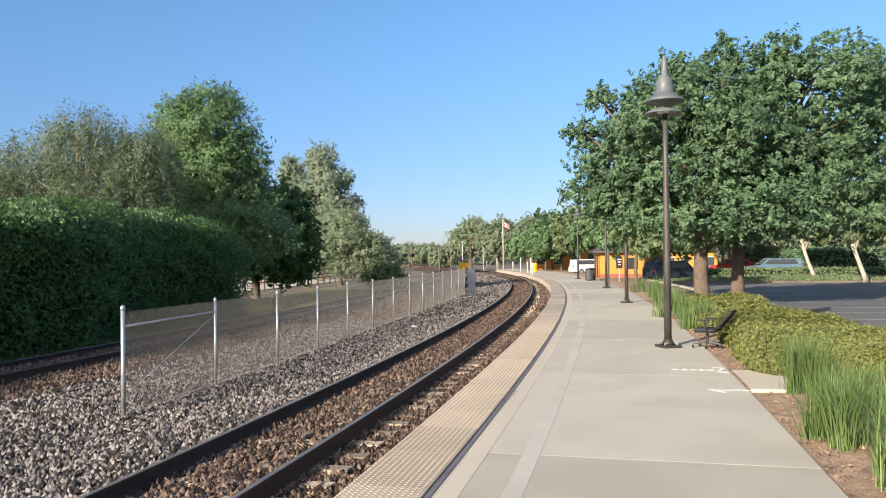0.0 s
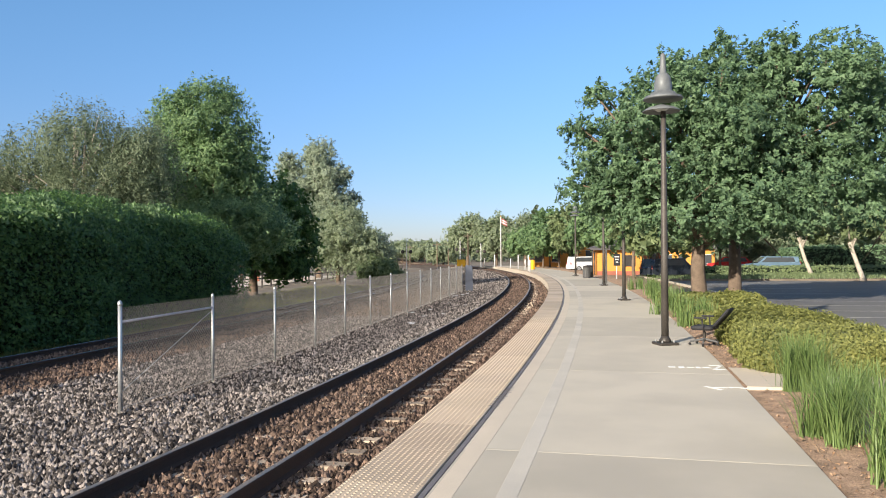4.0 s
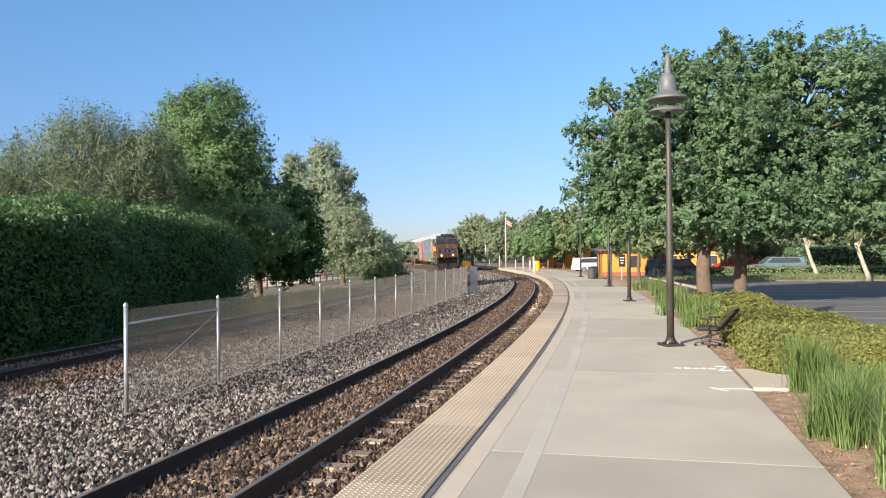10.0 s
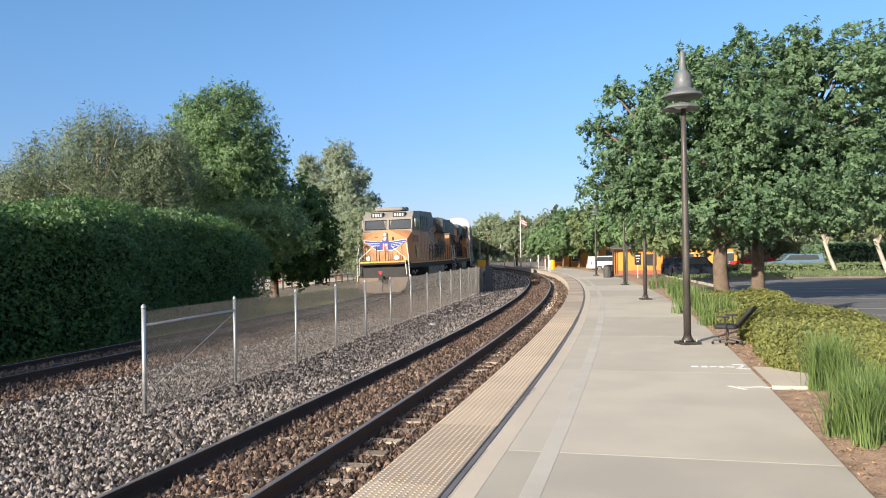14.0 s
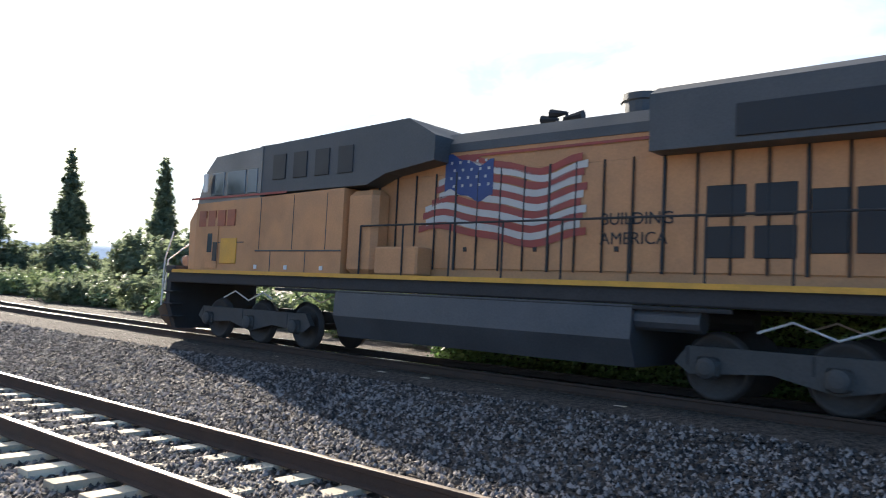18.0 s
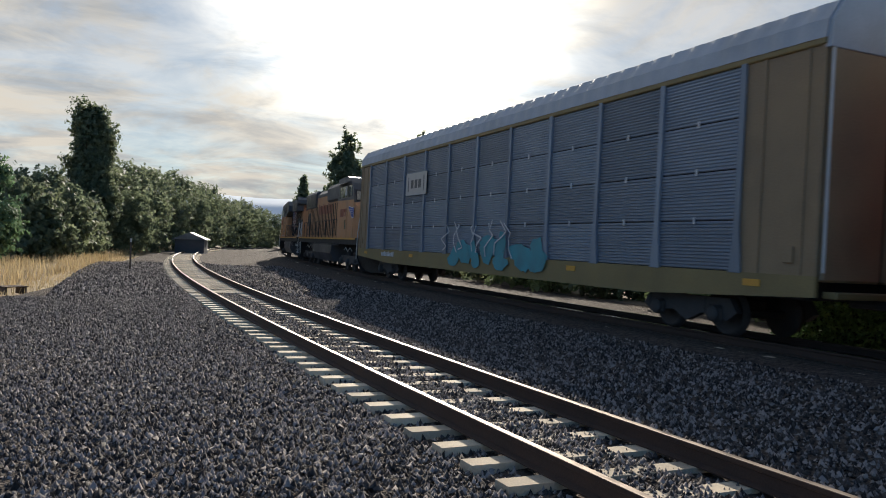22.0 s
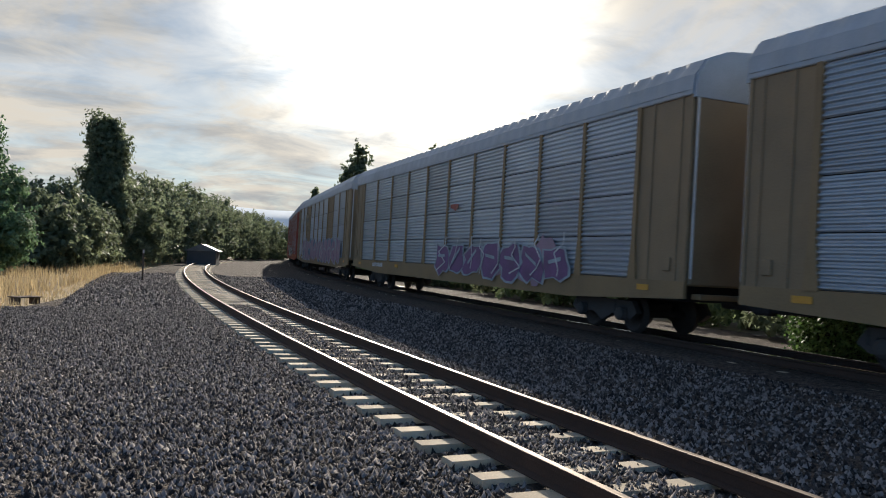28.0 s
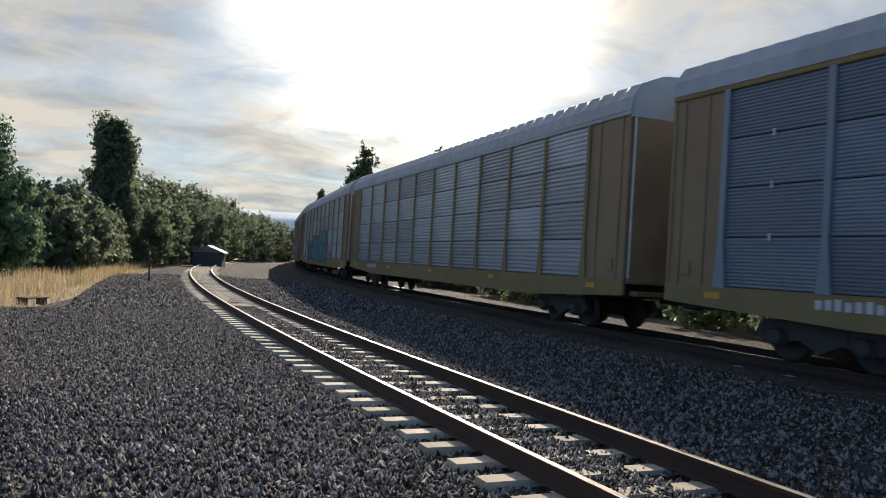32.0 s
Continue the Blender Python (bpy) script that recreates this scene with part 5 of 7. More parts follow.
solid("hills", Shape().strip(rows), M["hazy_hill"], "line of distant hills, blue haze put into colour and glow", "hills", smooth=True)

# ---------------- small things on this side ----------------
def marker_post():
    t = thing("marker_post", "thin dark marker post in the dry grass", "post", at=pose(-14.4, -42.3, -0.4))
    part("stake", Shape().box((0, 0, 0.95), (0.09, 0.03, 1.9), 0.008), M["bark"], t)
    part("tip", Shape().box((0, 0.02, 1.75), (0.1, 0.012, 0.2), 0.004), M["white_paint"], t)


marker_post()


def trackside_box():
    t = thing("cable_box", "low weathered wooden cable box in dry weeds", "box", at=pose(-5.9, -28.6, -0.42, 0, 0, 20) @ Matrix.Diagonal((0.75, 0.75, 0.6, 1)))
    for k in range(4):
        part("plank", Shape().box((0, -0.33 + k * 0.22, 0.42), (1.1, 0.2, 0.05), 0.012), M["bark"], t)
    for x in (-0.45, 0.45):
        part("leg", Shape().box((x, 0, 0.19), (0.1, 0.7, 0.4), 0.012), M["bark"], t)


trackside_box()


def flood_light():
    t = thing("flood_light", "tall pole with two flood lights", "flood light", at=pose(*at_yaw(123.2, 60, -1.35), 0, 0, 120))
    part("pole", Shape().tube([(0, 0, 0), (0, 0, 13.6)], [0.14, 0.08], 10), M["black_metal"], t)
    part("arm", Shape().tube([(-0.7, 0, 13.6), (0.7, 0, 13.6)], 0.05, 6), M["black_metal"], t)
    for x, r in ((-0.6, -15), (0.6, 35)):
        part("lamp_head", Shape().box((0, 0, 0.28), (0.6, 0.35, 0.5), 0.06), M["black_metal"], t, at=pose(x, 0, 13.65, 0, r, 0))


flood_light()
for x, y, w, h, d in ((-34.1, -81.1, 3.6, 1.9, 3),):
    t = thing("shed", "small grey shed beyond the dry grass", "shed", at=pose(x, y, -0.45, 0, 0, 60))
    part("wall", Shape().box((0, 0, h * 0.45), (w, d, h * 0.9), 0.03), M["tank"], t)
    part("roof", Shape().prism([(-d / 2 - 0.3, h * 0.9), (d / 2 + 0.3, h * 0.9), (0, h * 1.3)], "x", -w / 2 - 0.3, w / 2 + 0.3), M["loco_roof"], t)
    part("door", Shape().box((1.0, -d / 2 - 0.02, 0.95), (0.9, 0.05, 1.9), 0.01), M["under"], t)

# ---------------- the station end of the platform ----------------
M["orange_wall"] = mat("orange_wall", (0.62, 0.27, 0.055), 0.8, 0, 0.12, 1.0, 40, 0.1)
M["pale_wall"] = mat("pale_wall", (0.62, 0.56, 0.48), 0.85, 0, 0.1, 1.0, 40, 0.1)
M["brick_red"] = mat("brick_red", (0.34, 0.12, 0.08), 0.85, 0, 0.2, 1.0, 40, 0.1)
M["roof_dark"] = mat("roof_dark", (0.11, 0.10, 0.10), 0.8, 0, 0.25, 1.0, 40, 0.2)
M["car_white"] = mat("car_white", (0.72, 0.72, 0.72), 0.25, 0, 0.04, 1.0, 40, 0, spec=0.6)
M["car_dark"] = mat("car_dark", (0.03, 0.035, 0.045), 0.25, 0.2, 0.1, 1.0, 40, 0, spec=0.6)
M["car_blue"] = mat("car_blue", (0.16, 0.25, 0.34), 0.25, 0.3, 0.1, 1.0, 40, 0, spec=0.6)
M["car_red"] = mat("car_red", (0.45, 0.03, 0.03), 0.25, 0.1, 0.1, 1.0, 40, 0, spec=0.6)
M["tyre"] = mat("tyre", (0.02, 0.02, 0.02), 0.9)
M["sign_yellow"] = mat("sign_yellow", (0.80, 0.42, 0.02), 0.5, 0, 0.1, 2.0, 30, 0)
M["sign_blue"] = mat("sign_blue", (0.05, 0.16, 0.42), 0.5, 0, 0.1, 2.0, 30, 0)
M["chair_black"] = mat("chair_black", (0.03, 0.03, 0.033), 0.7, 0, 0.3, 6.0, 60, 0.2)
M["bin_grey"] = mat("bin_grey", (0.10, 0.10, 0.10), 0.6, 0.2, 0.2, 4.0, 60, 0.1)


def shelter():
    t = thing("station_shelter", "small orange station shelter under a dark tiled roof", "shelter", at=pose(15.9, 69.0, 0.15, 0, 0, -6))
    w, d, h = 3.8, 3.2, 2.4
    part("wall", Shape().box((0, -d / 2, h / 2), (w, 0.2, h), 0.02), M["orange_wall"], t)
    part("wall", Shape().box((-w / 2, 0, h / 2), (0.2, d - 0.2, h), 0.02), M["orange_wall"], t)
    part("wall", Shape().box((w / 2, 0, h / 2), (0.2, d - 0.2, h), 0.02), M["orange_wall"], t)
    part("plinth", Shape().box((0, -d / 2 - 0.03, 0.2), (w + 0.1, 0.22, 0.4), 0.02), M["brick_red"], t)
    # dark panels on the solid walls; the shade indoors is painted by their colour
    part("doorway", Shape().box((-w / 2 - 0.06, 0.2, 1.05), (0.1, 0.95, 2.1), 0.01), M["under"], t, "dark panel as a doorway, inner shade put in its colour")
    part("opening", Shape().box((0.9, -d / 2 - 0.06, 1.3), (0.9, 0.1, 1.0), 0.01), M["under"], t, "dark panel as an opening, inner shade put in its colour")
    part("roof", Shape().add([(-w / 2 - 0.7, -d / 2 - 0.7, h), (w / 2 + 0.7, -d / 2 - 0.7, h), (w / 2 + 0.7, d / 2 + 0.7, h), (-w / 2 - 0.7, d / 2 + 0.7, h), (-0.8, 0, h + 0.75), (0.8, 0, h + 0.75)], [(0, 1, 5, 4), (1, 2, 5), (2, 3, 4, 5), (3, 0, 4), (0, 3, 2, 1)]), M["roof_dark"], t, "dark hipped roof")
    part("fascia", Shape().box((0, -d / 2 - 0.68, h - 0.06), (w + 1.4, 0.06, 0.16), 0.01), M["roof_dark"], t)
    for x in (-w / 2 - 0.5, w / 2 + 0.5):
        part("column", Shape().tube([(x, -d / 2 - 0.5, 0), (x, -d / 2 - 0.5, h)], 0.07, 8), M["black_metal"], t)


shelter()


def long_building(x, y, yaw, w, d, h, wall, label, bays, roof_over=0.5):
    t = thing("station_building", label, "building", at=pose(x, y, -0.1, 0, 0, yaw))
    part("wall", Shape().box((0, 0, h / 2), (w, d, h), 0.03), wall, t)
    part("roof", Shape().prism([(-d / 2 - roof_over, h), (d / 2 + roof_over, h), (0, h + 1.2)], "x", -w / 2 - roof_over, w / 2 + roof_over), M["roof_dark"], t)
    for i in range(bays):
        bx = -w / 2 + w * (i + 0.5) / bays
        win = part("window", Shape().box((bx, -d / 2 - 0.02, h * 0.52), (w / bays * 0.5, 0.06, h * 0.45), 0.01), M["glass"], t)
        part("window_frame", Shape().box((bx, -d / 2 - 0.04, h * 0.52 + h * 0.24), (w / bays * 0.56, 0.08, 0.1), 0.01).box((bx, -d / 2 - 0.04, h * 0.52 - h * 0.24), (w / bays * 0.56, 0.12, 0.1), 0.01), M["pale_wall"], win)
    return t


long_building(19, 112, -4, 12, 6, 3.4, M["orange_wall"], "long orange station building among trees", 5)
long_building(28.2, 88, -14, 5.6, 6, 2.6, M["orange_wall"], "low orange building behind the parking lot", 4)
long_building(24.5, 92, -12, 3.6, 6, 4.2, M["brick_red"], "brick-fronted building behind the platform trees", 2)
long_building(30, 110, -10, 8, 6, 4.4, M["pale_wall"], "white-walled building behind trees", 3)


def car(name, label, paint, x, y, z, yaw, L=4.7, W=1.85, H=1.7, van=False):
    t = thing(name, label, "car", at=pose(x, y, z, 0, 0, yaw))
    h = H
    prof = [(-L / 2, 0.35), (-L / 2 + 0.05, 0.9), (-L / 2 + 0.15, 1.0), (-L / 2 + (0.25 if van else 0.6), h * 0.97), (L * 0.12, h), (L * 0.27, h * 0.62), (L / 2 - 0.12, h * 0.54), (L / 2, 0.7), (L / 2 - 0.03, 0.35)]
    part("body", Shape().prism([(u, w) for u, w in prof], "y", -W / 2 + 0.03, W / 2 - 0.03), paint, t)
    for sy in (-1, 1):
        part("side_window", Shape().prism([(-L * 0.40, h * 0.66), (L * 0.2, h * 0.66), (L * 0.11, h * 0.93), (-L * 0.36, h * 0.93)], "y", sy * (W / 2 - 0.05), sy * (W / 2 - 0.015)), M["glass"], t)
        for x0 in (-L * 0.31, L * 0.31):
            wh = part("wheel", Shape().lathe([(0.1, -0.1), (0.31, -0.1), (0.34, -0.06), (0.34, 0.06), (0.31, 0.1), (0.1, 0.1)], (x0, sy * (W / 2 - 0.12), 0.34), 16, pose(0, 0, 0, 90, 0, 0)), M["tyre"], t)
            part("rim", Shape().lathe([(0.05, -0.02), (0.2, -0.02), (0.21, 0.0), (0.2, 0.02), (0.05, 0.03)], (x0, sy * (W / 2 - 0.01), 0.34), 12, pose(0, 0, 0, 90, 0, 0)), M["galv"], wh)
        part("head_lamp", Shape().box((L / 2 - 0.04, sy * W * 0.36, 0.78), (0.08, 0.3, 0.14), 0.03), M["frosted"], t)
        part("tail_lamp", Shape().box((-L / 2 + 0.02, sy * W * 0.4, 0.95), (0.08, 0.16, 0.3), 0.03), M["stripe_red"], t)
    part("windshield", Shape().prism([(L * 0.135, h * 0.94), (L * 0.262, h * 0.66), (L * 0.28, h * 0.66), (L * 0.15, h * 0.95)], "y", -W / 2 + 0.15, W / 2 - 0.15), M["glass"], t)
    return t


car("parked_car", "white parked van seen past the platform", M["car_white"], 17.0, 88, 0.0, 10, 4.9, 1.9, 1.75, True)
car("parked_car", "dark parked car behind the platform trees", M["car_dark"], 18.6, 62, 0.05, 20, 4.7, 1.85, 1.65, True)
car("parked_car", "blue-grey parked estate car in the lot", M["car_blue"], 30.3, 70.5, 0.15, 172, 4.9, 1.85, 1.6, True)
car("parked_car", "red parked car behind the hedge", M["car_red"], 31.6, 84, 0.1, 160, 4.6, 1.8, 1.5)
car("parked_car", "white parked car far across the lot", M["car_white"], 27.5, 86, 0.1, 170, 4.6, 1.8, 1.5)


def bin_(x, y, z, label, material, h=0.95):
    t = thing("litter_bin", label, "litter bin", at=pose(x, y, z))
    part("body", Shape().lathe([(0.25, 0.0), (0.28, 0.05), (0.29, h * 0.8), (0.31, h * 0.83), (0.30, h * 0.88)], n=16), material, t, "", True)
    for a in range(0, 360, 30):
        part("slat", Shape().box((0.292 * math.cos(radians(a)), 0.292 * math.sin(radians(a)), h * 0.42), (0.02, 0.07, h * 0.72), 0, pose(0, 0, 0, 0, 0, a)), material, t)
    part("lid", Shape().lathe([(0.31, h * 0.88), (0.29, h * 0.97), (0.12, h * 1.04), (0.1, h * 1.0)], n=16), M["black_metal"], t, "", True)


bin_(11.5, 60.5, PZ, "dark slatted litter bin on the platform", M["bin_grey"])
bin_(12.0, 62.0, PZ, "second dark litter bin on the platform", M["bin_grey"])
bin_(11.0, 92.0, PZ, "yellow bin at the platform's end", M["sign_yellow"], 1.3)


def sign_post(x, y, z, label, board, w, h, top, yaw=0, pole=None):
    t = thing("sign_post", label, "sign", at=pose(x, y, z, 0, 0, yaw))
    part("pole", Shape().tube([(0, 0, 0), (0, 0, top)], 0.04, 8), pole or M["galv"], t)
    b = part("board", Shape().box((0, -0.06, top - h / 2), (w, 0.03, h), 0.012), board, t)
    if w < 0.2:
        return
    s = Shape()
    for k in range(3):
        s.box((0, -0.08, top - h * (0.25 + 0.22 * k)), (w * (0.7 - 0.15 * k), 0.006, h * 0.09), 0)
    part("lettering", s, M["board"] if board in (M["white_paint"], M["sign_yellow"], M["paint_white"]) else M["paint_white"], b, "plain bars in place of writing")


sign_post(10.2, 47.4, PZ, "slim white post sign on the platform edge", M["white_paint"], 0.13, 2.2, 2.3, 5)
sign_post(13.3, 58.0, PZ, "dark information board by the shelter", M["chair_black"], 0.5, 0.9, 1.9, 5)
sign_post(30.6, 51.5, 0.1, "white and blue parking sign", M["sign_blue"], 0.6, 0.9, 2.9, -20)
for i, (x, y) in enumerate([(9.3, 80), (9.6, 84), (9.8, 89), (9.6, 95), (9.2, 101), (7.6, 108), (6.4, 112), (4.4, 116)]):
    t = thing("bollard", "slim white post at the platform's end", "bollard", "white posts", at=pose(x, y, 0.1))
    part("tube", Shape().lathe([(0.07, 0), (0.07, 1.3 + 0.5 * (i % 2)), (0.03, 1.36 + 0.5 * (i % 2))], n=10), M["paint_white"], t, "", True)
    part("foot", Shape().box((0, 0, 0.02), (0.24, 0.24, 0.06), 0.01), M["conc_edge"], t)


def flag_pole():
    t = thing("flag_pole", "white flag pole with a small hanging flag", "flag pole", at=pose(8.8, 112, 0.0))
    part("pole", Shape().lathe([(0.09, 0), (0.06, 7.4), (0.02, 7.5)], n=10), M["paint_white"], t, "", True)
    part("ball", Shape().lathe([(0.02, 7.45), (0.09, 7.55), (0.02, 7.65)], n=10), M["sign_yellow"], t, "", True)
    for k in range(5):
        s = Shape().strip([[(0.08 + u * 0.22, 0.08 * math.sin(u * 2.0), 7.3 - k * 0.17 - u * 0.12 + dz) for u in range(5)] for dz in (0, -0.17)])
        part("flag_stripe", s, M["stripe_red"] if k % 2 == 0 else M["paint_white"], t)


flag_pole()


def crossing_cabinet(x, y, material, label, w=1.0, h=1.3):
    t = thing("cabinet", label, "cabinet", at=pose(x, y, -0.4))
    part("body", Shape().box((0, 0, 0.7 + h / 2), (w, 0.5, h), 0.03), material, t)
    part("plinth", Shape().box((0, 0, 0.35), (w * 0.9, 0.45, 0.7), 0.02), M["conc_edge"], t)
    part("door", Shape().box((0, -0.26, 0.7 + h / 2), (w * 0.85, 0.03, h * 0.85), 0.01), material, t)


crossing_cabinet(2.9, 108, M["sign_yellow"], "orange-yellow trackside sign box", 1.2, 1.0)


def signal(x, y, h, label):
    t = thing("crossing_signal", label, "signal", "crossing signals", at=pose(x, y, -0.5))
    part("mast", Shape().tube([(0, 0, 0), (0, 0, h)], 0.07, 8), M["galv"], t)
    part("base", Shape().box((0, 0, 0.2), (0.5, 0.5, 0.5), 0.03), M["conc_edge"], t)
    part("lamp_bar", Shape().tube([(-0.6, 0, h * 0.7), (0.6, 0, h * 0.7)], 0.04, 6), M["black_metal"], t)
    for sx in (-1, 1):
        part("lamp_hood", Shape().lathe([(0.28, 0), (0.28, 0.03), (0.12, 0.12)], (sx * 0.55, -0.1, h * 0.7), 14, pose(0, 0, 0, 90, 0, 0)), M["black_metal"], t)


signal(-4.8, 108, 4.2, "railway crossing signal on a galvanised mast")
signal(3.0, 118, 4.6, "second railway crossing signal in the distance")
signal(6.4, 122, 4.2, "far railway crossing signal by the trees")
for i, (x, y, h) in enumerate([(-0.6, 128, 4.6), (1.4, 140, 4.8), (4.5, 126, 6.0), (-6, 150, 4.4)]):
    t = thing("utility_pole", "thin distant utility pole", "pole", "utility poles", at=pose(x, y, -0.5))
    part("pole", Shape().tube([(0, 0, 0), (0, 0, h)], [0.11, 0.07], 8), M["bark"], t)
    part("cross_arm", Shape().box((0, 0, h - 0.5), (1.4, 0.1, 0.12), 0.01), M["bark"], t)


# low dark railing and pavement beyond the far track
def low_railing():
    t = thing("low_railing", "low black metal railing beyond the far track", "railing")
    pts = [Vector((-15.5 + 0.17 * k * 1.9, 60 + 1.9 * k, -0.5)) for k in range(14)]
    for p in pts:
        part("post", Shape().box((p.x, p.y, 0.05), (0.12, 0.12, 1.15), 0.01), M["black_metal"], t)
    for z in (0.25, 0.55):
        part("rail", Shape().tube([pts[0] + Vector((0, 0, z + 0.5)), pts[-1] + Vector((0, 0, z + 0.5))], 0.045, 6), M["black_metal"], t)


low_railing()
side_road = Shape().strip([[(-40, y, -0.55), (-17.5 + (y - 60) * 0.16, y, -0.55)] for y in (58, 70, 84, 98)])
solid("side_pavement", side_road, M["conc_edge"], "pale pavement beyond the railing", "pavement")
for i, (x, y) in enumerate([(-19.0, 80), (-17.0, 84), (-21.5, 83)]):
    t = thing("fence_stake", "reddish-brown wooden stake by the pavement", "post", "wooden stakes", at=pose(x, y, -0.55))
    part("stake", Shape().box((0, 0, 0.9), (0.22, 0.22, 1.8), 0.03), M["brick_red"], t)
    part("cap", Shape().box((0, 0, 1.83), (0.28, 0.28, 0.06), 0.01), M["bark"], t)


# the abandoned office chair by the hedge
def office_chair():
    t = thing("office_chair", "black office chair abandoned beside the hedge", "office chair", at=pose(5.78, 16.85, PZ, 0, 0, 236))
    for k in range(5):
        a = radians(72 * k + 10)
        e = (0.31 * math.cos(a), 0.31 * math.sin(a))
        part("base_arm", Shape().tube([(0, 0, 0.14), (e[0], e[1], 0.085)], [0.03, 0.018], 6), M["bin_grey"], t, "grey base arm")
        part("caster", Shape().lathe([(0.028, -0.022), (0.032, 0), (0.028, 0.022)], (e[0], e[1], 0.034), 10, pose(0, 0, 0, 90, 0, 72 * k)), M["tyre"], t)
    part("gas_column", Shape().lathe([(0.035, 0.1), (0.035, 0.3), (0.022, 0.3), (0.022, 0.34)], n=12), M["black_metal"], t)
    part("seat", Shape().box((0, 0, 0.39), (0.50, 0.48, 0.09), 0.04), M["chair_black"], t)
    part("backrest", Shape().box((0, 0, 0.26), (0.46, 0.06, 0.50), 0.03), M["chair_black"], t, "tilted mesh backrest", at=pose(0, 0.24, 0.43, -40, 0, 0))
    part("back_bar", Shape().tube([(0, 0.1, 0.36), (0, 0.28, 0.39), (0, 0.36, 0.6)], 0.022, 6), M["black_metal"], t)
    for sx in (-1, 1):
        part("armrest", Shape().tube([(sx * 0.24, 0.05, 0.39), (sx * 0.3, 0.05, 0.41), (sx * 0.3, 0.03, 0.60)], 0.018, 6).box((sx * 0.3, 0.0, 0.62), (0.08, 0.27, 0.035), 0.014), M["chair_black"], t)


office_chair()


# painted marks on the platform
def marks(name, label, boxes):
    s = Shape()
    for x, y, w, d, yaw in boxes:
        s.box((x, y, PZ + 0.003), (w, d, 0.004), 0, pose(0, 0, 0, 0, 0, yaw))
    solid(name, s, M["mark_white"], label, "marking", "structure")


M["mark_white"] = mat("mark_white", (0.78, 0.77, 0.74), 0.7, 0, 0.1, 4.0, 60, 0.05)
marks("painted_marking", "white painted utility marks on the concrete", [(4.12, 13.72, 0.12, 0.10, -14), (4.28, 13.69, 0.1, 0.16, -14), (4.43, 13.66, 0.12, 0.07, -14), (4.56, 13.63, 0.08, 0.15, -14), (4.70, 13.61, 0.14, 0.1, -14), (4.90, 13.6, 0.06, 0.55, -32), (4.95, 13.85, 0.24, 0.05, -14), (4.86, 13.36, 0.2, 0.05, -14),
                                              (4.1, 11.56, 0.06, 0.34, 24), (4.22, 11.6, 0.2, 0.04, -14), (4.42, 11.6, 0.16, 0.04, 4), (4.55, 11.55, 0.12, 0.06, -30)])
st = [(0.70 + 0.042 * k, 10.35 + 0.165 * k, 0.16, 0.035, -14 + (k % 3) * 20) for k in range(9)]
s = Shape()
for x, y, w, d, yaw in st:
    s.box((x, y, PZ + 0.004), (w, d, 0.003), 0, pose(0, 0, 0, 0, 0, yaw))
solid("stencil_bars", s, M["joint"], "worn dark stencil bars on the platform edge line", "marking")


# scraps of paper blown onto the ballast
rgp = np.random.default_rng(41)
for k in range(14):
    s0 = 26 + 22 * float(rgp.uniform(0, 1))
    p = beside(s0, -2.9 + 1.2 * float(rgp.uniform(-1, 1)), -0.28)
    q = Shape()
    w = float(rgp.uniform(0.07, 0.16))
    q.strip([[(u * w, v * w * 0.7, 0.03 + 0.3 * w * float(rgp.uniform(-1, 1))) for u in (-1, -0.3, 0.4, 1)] for v in (-1, 0, 1)])
    t = part("paper_scrap", q, M["paint_white"], at=pose(p.x, p.y, p.z, 0, 0, float(rgp.uniform(0, 360))))
    tagged(t, "crumpled white paper scrap on the ballast", "litter", "paper scraps")

# ---------------- the train ----------------
def nose_at(t):
    """Where the train's nose stands along the far track; it slows a little as it passes."""
    return float(np.interp(t, [0.0, 15.5, 32.0], [16.62 + 15.97 * 15.5, 16.62, 16.62 - 14.88 * 16.5]))


def wheel_mesh(r):
    s = Shape()
    s.lathe([(0.08, -0.08), (r + 0.025, -0.08), (r + 0.03, -0.055), (r, -0.04), (r - 0.012, 0.055), (r - 0.07, 0.06), (r - 0.1, 0.02), (0.17, 0.0), (0.14, 0.07), (0.05, 0.09)], n=24)
    me = s.mesh("wheel", True)
    me.materials.append(M["wheel"])
    return me


WHEEL_BIG, WHEEL = wheel_mesh(0.533), wheel_mesh(0.457)


